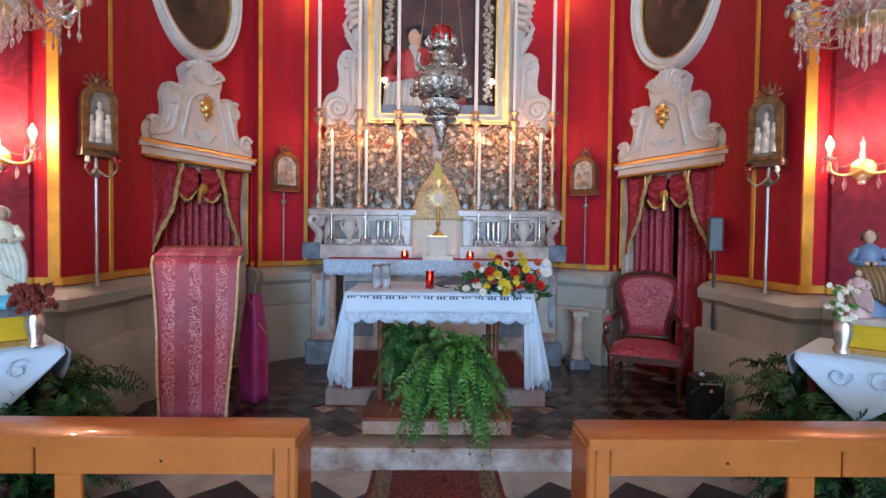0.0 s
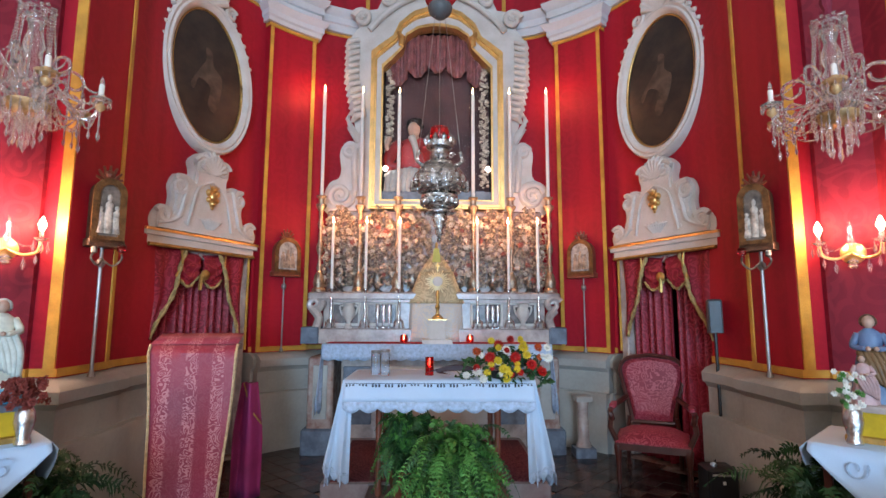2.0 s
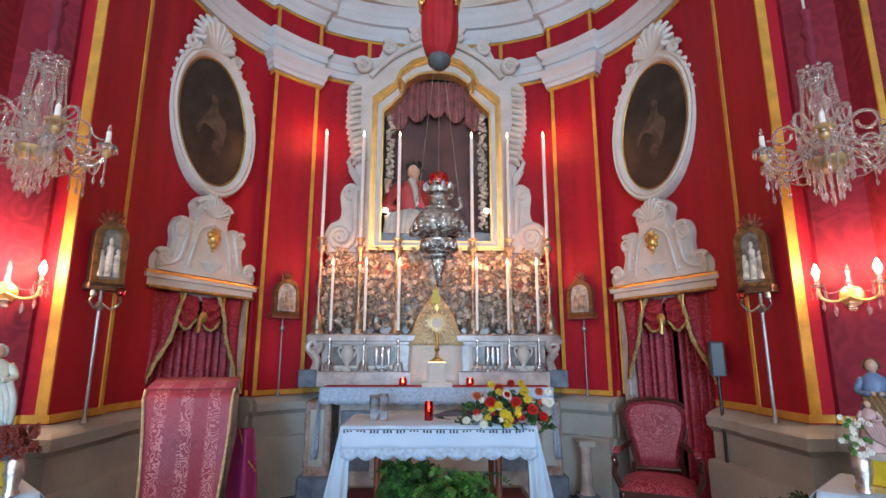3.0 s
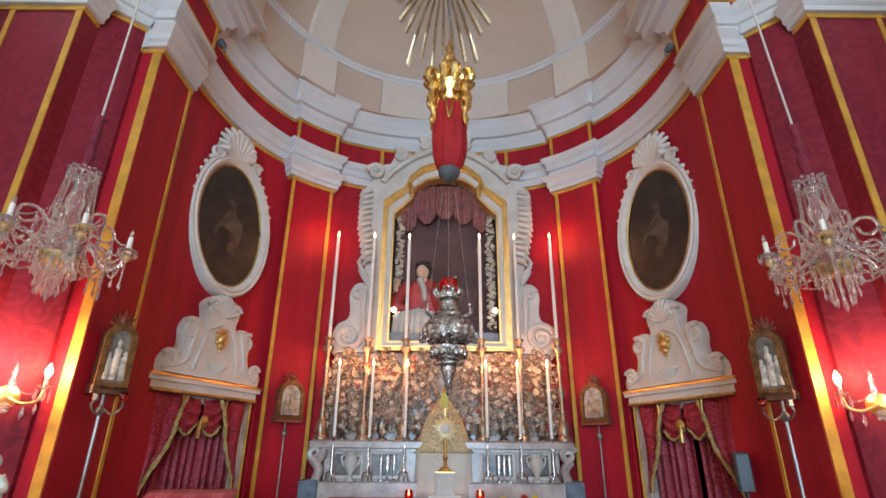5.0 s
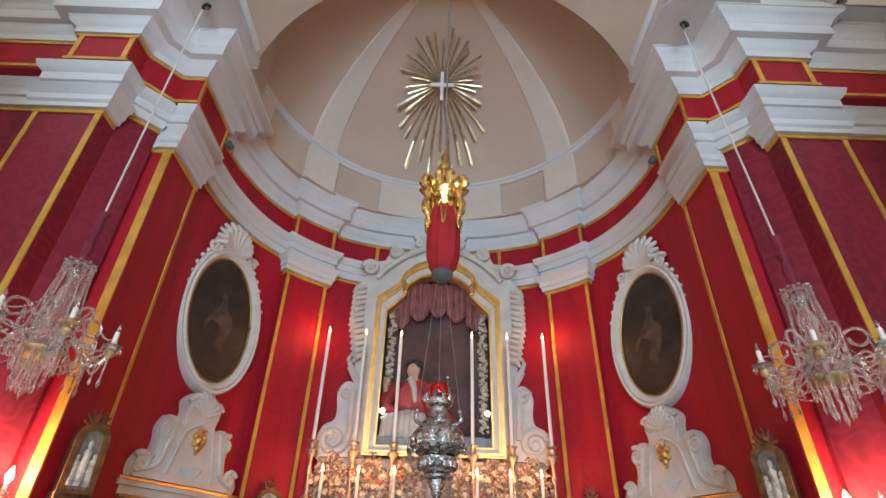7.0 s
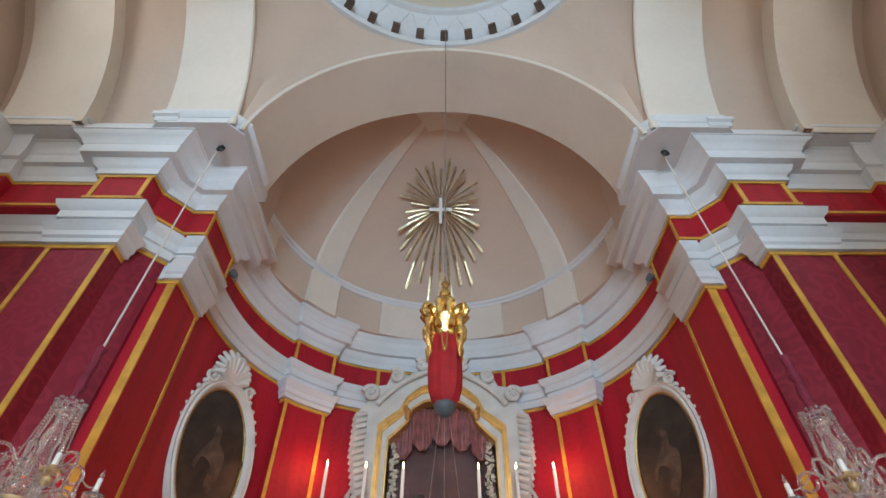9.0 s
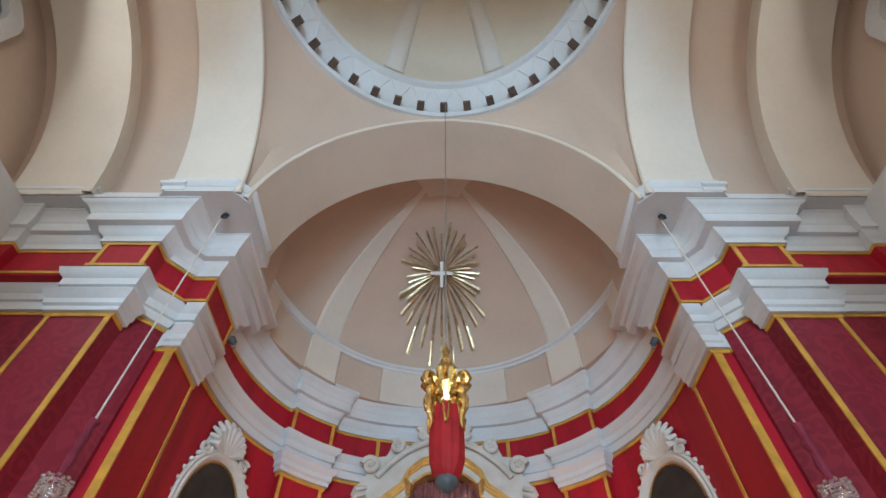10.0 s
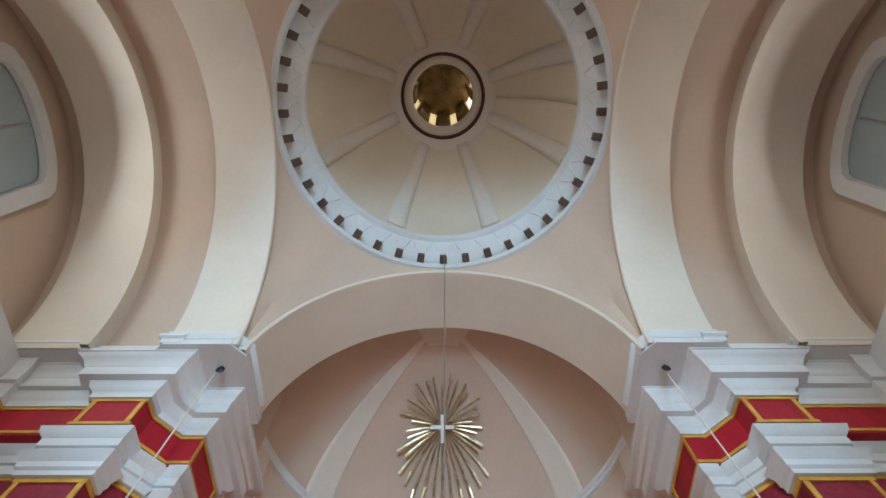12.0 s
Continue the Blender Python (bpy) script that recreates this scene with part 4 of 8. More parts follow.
# ---- side doors with curtains, pediments and oval paintings ----
DOOR_GROUP = "side doors of the apse"
ped_half = smooth_line([(-0.66, 2.46), (-0.68, 2.55), (-0.60, 2.65), (-0.51, 2.61), (-0.47, 2.68), (-0.45, 2.78), (-0.47, 2.90), (-0.40, 3.02), (-0.29, 3.03), (-0.22, 3.00), (-0.20, 3.10), (-0.23, 3.20), (-0.15, 3.29), (-0.05, 3.34), (0.0, 3.35)], 3)
for s in (-1, 1):
    a, b = (D0, D1) if s < 0 else (Vector((-D1.x, D1.y)), Vector((-D0.x, D0.y)))
    mid, ex = (a + b) / 2, (b - a).normalized()
    M0 = on_wall(mid.x, mid.y, 0, ex)
    M = M0 @ pose(s * 0.11, 0.06, 0)
    # near-black box behind the doorway; the unlit passage's shade is its colour
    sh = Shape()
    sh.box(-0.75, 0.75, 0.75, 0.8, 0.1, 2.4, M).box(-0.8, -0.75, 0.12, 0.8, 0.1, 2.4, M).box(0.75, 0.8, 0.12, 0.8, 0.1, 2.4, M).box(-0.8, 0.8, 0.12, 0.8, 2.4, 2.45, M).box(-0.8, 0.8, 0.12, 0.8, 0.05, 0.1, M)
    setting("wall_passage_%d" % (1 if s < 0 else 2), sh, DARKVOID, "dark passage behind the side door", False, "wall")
    door = tagged(new("door_%d" % (1 if s < 0 else 2)), "side doorway with white marble jambs, open behind its curtain", "door", kind="structure")
    for x in (-1, 1):
        part("jamb", Shape().slab(x * 0.62 - 0.05, x * 0.62 + 0.05, -0.03, 0.30, FLOOR, 2.28, 0.012, M), MARBLE, door)
        part("gilt_edge", Shape().slab(x * 0.675 - 0.012, x * 0.675 + 0.012, -0.045, 0.02, 1.26, 2.44, 0.004, M), TRIM, door)
    part("lintel", Shape().slab(-0.67, 0.67, -0.03, 0.30, 2.22, 2.32, 0.01, M), MARBLE, door)
    cor = thing("door_cornice", "white marble door cornice edged with gilding", "cornice", DOOR_GROUP)
    part("moulding", Shape().slab(-0.68, 0.68, -0.10, 0.24, 2.31, 2.44, 0.015, M).slab(-0.71, 0.71, -0.13, 0.24, 2.385, 2.45, 0.012, M), STUCCO, cor)
    part("gilt_fillet", Shape().slab(-0.712, 0.712, -0.142, 0.22, 2.425, 2.452, 0.004, M), GOLD, cor, "gilded fillet")
    part("curtain_rail", Shape().tube([M @ Vector((-0.66, -0.11, 2.30)), M @ Vector((0.66, -0.11, 2.30))], 0.018, 10), OLDGOLD, cor, "gilt curtain rail")
    # carved pediment
    ped = thing("door_pediment", "white stucco scrolled pediment with a gilded emblem", "pediment", DOOR_GROUP)
    part("body", Shape().prism(mirrored(ped_half), -0.10, 0.20, M).prism(mirrored([(x * 0.9, 2.46 + (z - 2.46) * 0.92) for x, z in ped_half]), -0.135, -0.05, M), STUCCO, ped)
    sc = Shape()
    for h in (-1, 1):
        for cx, cz, r, st in ((0.55, 2.58, 0.085, 0.5), (0.385, 2.90, 0.095, 1.2), (0.14, 3.17, 0.09, 0.3)):
            sc.tube([M @ Vector(p) for p in spiral(h * cx, cz, r, -0.13, 1.5, st if h > 0 else math.pi - st, h)], [0.030 - 0.014 * i / 26 for i in range(27)], 6)
        for i in range(7):
            sc.ball(M @ Vector((h * (0.30 + 0.05 * (i % 3)), -0.12, 2.55 + 0.06 * i)), 0.030, 6)
        sc.tube([M @ Vector(p) for p in smooth_line([(h * 0.60, -0.13, 2.50), (h * 0.40, -0.14, 2.58), (h * 0.34, -0.14, 2.75), (h * 0.28, -0.13, 2.98)], 5)], 0.022, 6)
        sc.tube([M @ Vector(p) for p in smooth_line([(h * 0.28, -0.14, 2.52), (h * 0.24, -0.145, 2.70), (h * 0.17, -0.14, 2.92), (0, -0.14, 3.02)], 5)], 0.015, 6)
    for i in range(9):
        an = math.pi * (0.08 + 0.84 * i / 8)
        sc.tube([M @ Vector((0.03 * math.cos(an), -0.13, 3.10)), M @ Vector((0.15 * math.cos(an), -0.15, 3.12 + 0.17 * math.sin(an))), M @ Vector((0.19 * math.cos(an), -0.12, 3.12 + 0.22 * math.sin(an)))], [0.02, 0.026, 0.012], 6)
    for i in range(7):
        sc.tube([M @ Vector(((i - 3) * 0.015, -0.13, 2.52)), M @ Vector(((i - 3) * 0.034, -0.15, 2.60)), M @ Vector(((i - 3) * 0.05, -0.13, 2.64 - 0.008 * abs(i - 3)))], [0.012, 0.017, 0.008], 5)
    pieces("scroll", sc, STUCCO, ped)
    em = Shape()
    for cx, cz, r_ in ((0, 2.86, 0.052), (-0.05, 2.90, 0.034), (0.05, 2.90, 0.034), (-0.045, 2.83, 0.03), (0.045, 2.83, 0.03), (0, 2.79, 0.034), (0, 2.94, 0.03), (0, 2.745, 0.018)):
        em.ball(M @ Vector((cx, -0.145, cz)), r_, 10, 1.1)
    for i in range(5):
        em.tube([M @ Vector(((i - 2) * 0.014, -0.16, 2.93)), M @ Vector(((i - 2) * 0.03, -0.17, 2.985 - 0.006 * abs(i - 2)))], [0.012, 0.004], 6)
    part("gilt_emblem", em, GOLD, ped, "gilded carved emblem")
    # oval painting with carved frame
    ov = thing("oval_painting", "dark old oil painting in a white carved oval frame", "painting", "oval paintings of the apse", on_wall(mid.x, mid.y, 4.17, ex) @ pose(s * 0.17, 0.03, 0, 0, s * 7, 0) @ Matrix.Diagonal((1.13, 1.0, 1.0, 1)))
    N = 56
    prof = [(1.0, 0.06), (1.0, -0.06), (0.97, -0.085), (0.93, -0.07), (0.90, -0.085), (0.86, -0.075), (0.82, -0.04), (0.80, -0.02), (0.80, 0.02)]
    fr = Shape().grid(lambda u, v: (lambda p: (0.52 * (1 - (1 - p[0]) * 1.15) * math.cos(2 * math.pi * u), p[1], 0.84 * (1 - (1 - p[0]) * 0.80) * math.sin(2 * math.pi * u)))(prof[round(v * (len(prof) - 1))]), N, len(prof) - 1)
    part("frame", fr, STUCCO, ov)
    part("gilt_slip", Shape().grid(lambda u, v: ((0.405 - 0.014 * v) * math.cos(2 * math.pi * u), -0.045 + 0.02 * v, (0.71 - 0.014 * v) * math.sin(2 * math.pi * u)), N, 1), GOLD if s > 0 else OLDGOLD, ov, "gilded inner slip", thick=0.006)
    part("canvas", Shape().prism([(0.405 * math.cos(2 * math.pi * i / N), 0.71 * math.sin(2 * math.pi * i / N)) for i in range(N)], -0.026, -0.012), PAINTING, ov, "dark painted canvas")
    fig = Shape()
    fig.prism(smooth_line([(-0.02, 0.30), (0.05, 0.26), (0.06, 0.12), (0.15, 0.02), (0.12, -0.2), (0.04, -0.38), (-0.03, -0.30), (0.01, -0.12), (-0.12, -0.05), (-0.18, -0.18), (-0.21, -0.12), (-0.10, 0.06), (-0.03, 0.16)], 4, True), -0.0285, -0.024)
    part("painted_form", fig, material("dull_ochre_paint", (0.12, 0.082, 0.055), 0.4, vary=0.35, scale=7, fine=20, bump=0.1, tint=(0.03, 0.02, 0.014)), ov, "dim ochre shape in the painting")
    cr = Shape()
    for i in range(11):
        an = math.pi * (0.02 + 0.96 * i / 10)
        L = 0.23 + 0.11 * math.sin(an)
        cr.tube([Vector((0.05 * math.cos(an), -0.05, 0.80)), Vector((0.75 * L * math.cos(an), -0.10, 0.84 + 0.72 * L * math.sin(an))), Vector((L * math.cos(an), -0.05, 0.84 + L * math.sin(an)))], [0.03, 0.042, 0.018], 7)
    for h in (-1, 1):
        cr.tube(spiral(h * 0.27, 0.77, 0.075, -0.07, 1.4, 0.4, h), [0.028 - 0.012 * i / 26 for i in range(27)], 6)
        for i in range(6):
            an = radians(62 - 9 * i)
            cr.ball((h * 0.53 * math.cos(an), -0.05, 0.86 * math.sin(an)), 0.036 - 0.002 * i, 7)
    cr.prism(smooth_line([(-0.26, 0.77), (-0.22, 0.93), (-0.10, 1.03), (0, 1.07), (0.10, 1.03), (0.22, 0.93), (0.26, 0.77)], 3), -0.05, 0.04)
    pieces("crest_leaf", cr, STUCCO, ov)
    # curtains: a swagged pelmet and two drawn halves
    cur = thing("door_curtain", "crimson damask door curtain with gold fringed swags, parted", "curtain", DOOR_GROUP)
    for h in (-1, 1):
        def drape(u, v, h=h):
            z = 2.29 + (FLOOR + 0.02 - 2.29) * v
            x0, x1 = 0.012 + 0.006 * math.sin(3 * v), 0.56
            x = h * (x0 + (x1 - x0) * u)
            return M @ Vector((x, 0.06 + 0.032 * math.sin(u * 34 + 1.3 * h + 0.6 * v) + 0.012 * math.sin(u * 13 + 2 * v), z))
        part("curtain_half", Shape().grid(drape, 60, 12), CURTAIN, cur, thick=0.006)

        def tail(u, v, h=h):
            # side drape: from the rail out to the jamb, its inner edge falling outwards
            inner = 0.24 + 0.36 * v ** 1.15 + 0.02 * math.sin(v * 9)
            x = (inner + (0.645 - inner) * u) * 0.885
            return M @ Vector((h * x, -0.05 - 0.02 * math.sin(u * 9 + v * 4), 2.29 - 0.86 * v))
        part("side_drape", Shape().grid(tail, 10, 18), CURTAIN, cur, thick=0.006)
        edge = [tail(0, i / 18) + M.to_3x3() @ Vector((0, -0.02, 0)) for i in range(19)]
        FR = bpy.data.materials.get("gold_fringe") or material("gold_fringe", (0.52, 0.36, 0.14), 0.7, vary=0.25, scale=30, fine=140, bump=0.8)
        part("fringe", Shape().tube(edge, [0.020 + 0.006 * math.sin(i * 2.1) for i in range(19)], 6), FR, cur, "gold thread fringe")

        def swag(u, v, h=h):
            x = 0.02 + 0.25 * u
            low = 2.04 - 0.10 * math.sin(math.pi * u) - 0.02 * u
            return M @ Vector((h * x, -0.03 - 0.03 * math.sin(math.pi * v) + 0.012 * math.sin(v * 20 + u * 5), 2.28 + (low - 2.28) * v))
        part("swag", Shape().grid(swag, 12, 12), CURTAIN, cur, thick=0.006)
        part("swag_fringe", Shape().tube([swag(i / 12, 1.0) + M.to_3x3() @ Vector((0, -0.015, 0)) for i in range(13)], [0.014 + 0.005 * math.sin(i * 2.1) for i in range(13)], 6), FR, cur, "gold thread fringe")
        part("cord", Shape().tube([M @ Vector(p) for p in smooth_line([(h * 0.28, -0.085, 2.29), (h * 0.27, -0.09, 2.15), (h * 0.33, -0.09, 2.02)], 4)], 0.012, 6), OLDGOLD, cur, "gold cord")
    part("rosette", Shape().lathe([(0.001, 0.0), (0.05, 0.005), (0.055, 0.02), (0.03, 0.035), (0.001, 0.04)], 14, (0, 0, 0), M @ pose(0.03 * -s, -0.06, 2.06, 90, 0, 0)).tube([M @ Vector((-0.02, -0.08, 2.06)), M @ Vector((-0.03, -0.08, 1.90))], 0.02, 6), OLDGOLD, cur, "gold tassel rosette")

# ---- framed saint panels on poles beside the doors, and small ones by the altar ----
SHRINEWOOD = material("brown_carved_wood", (0.15, 0.062, 0.03), 0.45, vary=0.3, scale=12, fine=60, bump=0.4)
DARKGILT = material("dark_worn_gilding", (0.24, 0.12, 0.045), 0.4, 0.5, vary=0.3, scale=14, fine=60, bump=0.5)


def pole_picture(s, x, y, z0, zp, w, h, ex, big):
    M = on_wall(x, y, 0, ex)
    lab = "dark wooden arched shrine with pale relief on a silver pole" if big else "small arched picture in dark gilt frame on a thin pole"
    t = thing("pole_shrine" if big else "pole_picture", lab, "shrine" if big else "picture", "processional shrines" if big else "small pole pictures")
    part("pole", Shape().tube([M @ Vector((0, 0.02, z0)), M @ Vector((0, 0.02, zp + 0.02))], 0.013 if big else 0.009, 8).lathe([(0.03, 0), (0.02, 0.03), (0.013, 0.05)], 10, (0, 0, 0), M @ pose(0, 0.02, z0)).lathe([(0.014, 0), (0.03, 0.02), (0.03, 0.05), (0.014, 0.07)], 10, (0, 0, 0), M @ pose(0, 0.02, zp - 0.18)), METAL, t)
    def arch_line(hw, hh, lift=0.0):
        return [(-hw, zp + lift), (hw, zp + lift), (hw, zp + hh - hw)] + [(hw * math.cos(radians(a)), zp + hh - hw + hw * math.sin(radians(a))) for a in range(18, 180, 18)] + [(-hw, zp + hh - hw)]
    part("case", Shape().prism(arch_line(w / 2, h), -0.05, 0.06, M).slab(-w / 2 - 0.02, w / 2 + 0.02, -0.07, 0.07, zp - 0.03, zp + 0.03, 0.008, M), LEGWOOD if not big else SHRINEWOOD, t)
    o, q = arch_line(w / 2 + 0.012, h + 0.01), arch_line(w / 2 - 0.035, h - 0.04, 0.05)
    n = len(o)
    part("gilt_frame", Shape().add([M @ Vector((x_, d, z_)) for d in (-0.055, -0.07) for lst in (o, q) for x_, z_ in lst],
         [(k, (k + 1) % n, n + (k + 1) % n, n + k) for k in range(n)] + [(2 * n + k, 3 * n + k, 3 * n + (k + 1) % n, 2 * n + (k + 1) % n) for k in range(n)] + [(k, 2 * n + k, 2 * n + (k + 1) % n, (k + 1) % n) for k in range(n)] + [(n + k, n + (k + 1) % n, 3 * n + (k + 1) % n, 3 * n + k) for k in range(n)]), DARKGILT, t, "dark worn gilt frame")
    rel = Shape().prism(arch_line(w / 2 - 0.035, h - 0.04, 0.05), -0.056, -0.048, M)
    part("relief_ground", rel, material("grey_relief_ground", (0.24, 0.19, 0.15) if big else (0.55, 0.52, 0.46), 0.6, vary=0.3, scale=14, fine=50, bump=0.4), t)
    rl = Shape()
    for fx, fh in (((0.0, 0.30), (-0.055, 0.20), (0.055, 0.22)) if big else ((0.0, 0.22), (-0.06, 0.19), (0.06, 0.18))):
        rl.lathe([(0.038, 0), (0.030, fh * 0.4), (0.024, fh * 0.62), (0.028, fh * 0.74), (0.010, fh * 0.82), (0.017, fh * 0.88), (0.016, fh * 0.95), (0.003, fh)], 10, (0, 0, 0), M @ pose(fx, -0.056, zp + 0.07), 0.5)
    pieces("relief", rl, material("pale_relief", (0.66, 0.58, 0.48) if big else (0.45, 0.32, 0.22), 0.55, vary=0.3, scale=16, fine=60, bump=0.4), t)
    cr = Shape()
    for i in range(7):
        a = math.pi * i / 6
        cr.tube([M @ Vector((0.02 * math.cos(a), 0, zp + h)), M @ Vector((0.09 * math.cos(a), -0.02, zp + h + 0.02 + 0.10 * math.sin(a)))], [0.018, 0.008], 6)
    cr.ball(M @ Vector((0, -0.01, zp + h + 0.05)), 0.035, 8)
    pieces("crest", cr, LEGWOOD, t)
    if big:
        lamp = Shape().lathe([(0.012, 0), (0.03, 0.01), (0.032, 0.05), (0.026, 0.06)], 10, (0, 0, 0), M @ pose(0.09 * -s, -0.10, zp - 0.07))
        part("votive_glass", lamp, REDGLASS, t, "small red glass lamp")
        arm = Shape()
        for k in (-1, 1):
            arm.tube([M @ Vector(p) for p in smooth_line([(0, 0, zp - 0.12), (k * 0.05, -0.06, zp - 0.17), (k * 0.10, -0.08, zp - 0.12), (k * 0.09, -0.10, zp - 0.08)], 4)], 0.008, 6)
        arm.lathe([(0.008, 0), (0.022, 0.01), (0.02, 0.05), (0.012, 0.05)], 8, (0, 0, 0), M @ pose(0.09 * s, -0.10, zp - 0.09))
        part("lamp_bracket", arm, DARKSILVER, t)


for s in (-1, 1):
    pole_picture(s, s * 2.495, 4.06, 1.21, 2.19, 0.205, 0.48, (0.62, -s * 0.78), True)
    p, q = apse(s * (U_IN + U_OUT) / 2, 0.14), apse(s * ((U_IN + U_OUT) / 2 + 0.01), 0.14)
    e = (q - p) * s
    pole_picture(s, p.x, p.y, 1.22, 2.13, 0.30, 0.42, (e.x, e.y), False)

# ---- high altar ----
rnd = random.Random(11)
altar = thing("high_altar", "marble high altar with inlaid front and stepped gradine", "altar")
part("predella", Shape().slab(-0.93, 0.97, 4.60, 6.12, FLOOR, 0.30, 0.012), STEP, altar, "worn red marble altar step")
part("mensa", Shape().slab(-1.22, 1.29, 5.93, 6.62, 1.24, 1.33, 0.02).slab(-1.17, 1.24, 5.97, 6.62, 1.18, 1.245, 0.015), MARBLE, altar, "grey veined marble altar table")
part("body", Shape().slab(-1.05, 1.05, 6.12, 6.85, 0.15, 1.20, 0.02), MARBLE, altar)
part("front_panel", Shape().slab(-0.62, 0.62, 6.09, 6.14, 0.45, 1.08, 0.01), STUCCO, altar, "pale carved front panel")
for s in (-1, 1):
    part("corner_pier", Shape().slab(s * 1.26 - 0.14, s * 1.26 + 0.14, 6.02, 6.6, 0.42, 1.19, 0.02), REDMARBLE, altar, "mottled red marble pier")
    part("pier_base", Shape().slab(s * 1.27 - 0.18, s * 1.27 + 0.18, 5.97, 6.6, 0.15, 0.42, 0.02), BLUEMARBLE, altar, "blue-grey marble base")
    part("pier_inlay", Shape().slab(s * 1.26 - 0.08, s * 1.26 + 0.08, 6.008, 6.03, 0.52, 1.10, 0.008), DADO, altar, "cream inlay")
    part("wing_panel", Shape().slab(s * 0.86 - 0.16, s * 0.86 + 0.16, 6.085, 6.13, 0.45, 1.08, 0.01), BLUEMARBLE, altar, "dark marble inlay")
    part("wing_block", Shape().slab(s * 1.42 - 0.10, s * 1.42 + 0.10, 6.10, 6.7, 1.33, 1.52, 0.012), BLUEMARBLE, altar, "blue-grey marble block")
    part("scroll", Shape().tube(spiral(s * 1.38, 1.78, 0.085, 6.16, 1.4, 0.4, s), [0.045 - 0.02 * i / 26 for i in range(27)], 8).tube(smooth_line([(s * 1.40, 6.16, 1.72), (s * 1.33, 6.16, 1.62), (s * 1.36, 6.16, 1.50)], 5), 0.05, 8), MARBLE, altar, "carved marble scroll")
part("lower_gradine", Shape().slab(-1.36, 1.36, 6.14, 6.75, 1.33, 1.50, 0.012), MARBLE, altar)
part("gradine_panel", Shape().slab(-1.30, 1.30, 6.24, 6.75, 1.50, 1.84, 0.01), MARBLE, altar)
part("upper_gradine", Shape().slab(-1.46, 1.46, 6.13, 6.80, 1.84, 1.92, 0.02).slab(-1.40, 1.40, 6.17, 6.8, 1.80, 1.845, 0.012), MARBLE, altar)
for s in (-1, 1):
    for k, (xa, xb) in enumerate(((0.42, 0.80), (0.86, 1.20))):
        fr = Shape()
        for a, b, c, d in ((xa, xb, 1.53, 1.56), (xa, xb, 1.775, 1.805), (xa, xa + 0.03, 1.56, 1.775), (xb - 0.03, xb, 1.56, 1.775)):
            fr.slab(min(s * a, s * b), max(s * a, s * b), 6.215, 6.245, c, d, 0.004)
        part("panel_frame", fr, STUCCO, altar)
        part("panel_inlay", Shape().slab(min(s * xa, s * xb) + 0.03, max(s * xa, s * xb) - 0.03, 6.225, 6.245, 1.56, 1.775, 0.004), UMBER, altar, "dark inlaid panel")
part("pedestal", Shape().slab(-1.35, 1.35, 6.55, 6.93, 1.92, 2.96, 0.02), REDMARBLE, altar)

# cloth on the high altar
sh = Shape()
sh.grid(lambda u, v: (-1.225 + 2.52 * u, (5.90 if v > 0.5 else 5.90 + 0.24 * (1 - v / 0.5)), 1.337 if v <= 0.5 else 1.337 - 0.16 * (v - 0.5) / 0.5 - 0.018 * abs(math.sin(u * 60)) * (v > 0.95)), 120, 8)
part_cloth = thing("high_altar_cloth", "white lace-edged cloth over the high altar table", "altar cloth")
part("top_cloth", sh, LACE, part_cloth, thick=0.004)
for s in (-1, 1):
    part("side_drop", Shape().grid(lambda u, v: (0.035 + s * (1.262 + 0.03 * v + 0.03 * math.sin(u * 17) * v), 5.90 - 0.03 * v + 0.34 * u, 1.337 - (0.70 + 0.05 * math.sin(u * 40)) * v), 20, 6), LACE, part_cloth, thick=0.004)
red_runner = thing("altar_runner", "dark red runner along the high altar table", "cloth")
part("fabric", Shape().slab(-1.19, 1.26, 5.96, 6.13, 1.342, 1.352, 0.003), VELVET, red_runner)

# six tall candlesticks with long candles
BP = [(0.115, 0), (0.12, 0.03), (0.085, 0.06), (0.10, 0.12), (0.075, 0.20), (0.035, 0.25), (0.05, 0.30), (0.03, 0.34), (0.028, 0.44), (0.055, 0.50), (0.06, 0.55), (0.03, 0.62), (0.025, 0.76), (0.05, 0.82), (0.03, 0.88), (0.035, 0.98), (0.085, 1.03), (0.09, 1.06), (0.05, 1.08), (0.05, 1.13), (0.085, 1.16), (0.08, 1.17), (0.02, 1.175)]
big_prof = [(r * (0.70 if z < 0.22 else 0.72), z) for r, z in BP]
WORN = material("worn_silver_gilt", (0.50, 0.38, 0.27), 0.36, 0.75, vary=0.3, scale=14, fine=60, bump=0.4)
tall = thing("tall_candlestick", "tall worn silver-gilt baluster candlestick on the gradine", "candlestick", "tall altar candlesticks", pose(-1.38, 6.33, 1.92))
part("stem", Shape().lathe(big_prof[5:15], 16), WORN, tall)
part("foot", Shape().lathe([(r, z) for r, z in big_prof[:6]], 18), WORN, tall, "embossed foot")
part("drip_pan", Shape().lathe(big_prof[14:], 18), WORN, tall)
talls = [tall] + [copy_thing(tall, pose(x, 6.33 if abs(x) > 1 else 6.36, 1.92)) for x in (-0.91, -0.45, 0.47, 0.93, 1.39)]
candle = thing("tall_candle", "long lit white wax candle in its tall candlestick", "candle", "tall altar candles", pose(-1.38, 6.33, 3.09))
part("wax", Shape().lathe([(0.021, 0), (0.021, 1.30), (0.017, 1.33), (0.005, 1.325)], 12), WAX, candle)
part("wick", Shape().tube([(0, 0, 1.32), (0.002, 0, 1.345)], 0.002, 5), BLACK, candle)
fl = Shape()
flame(fl, 0, 0, 1.335, 1.45)
part("flame", fl, FLAME, candle, "small yellow flame")
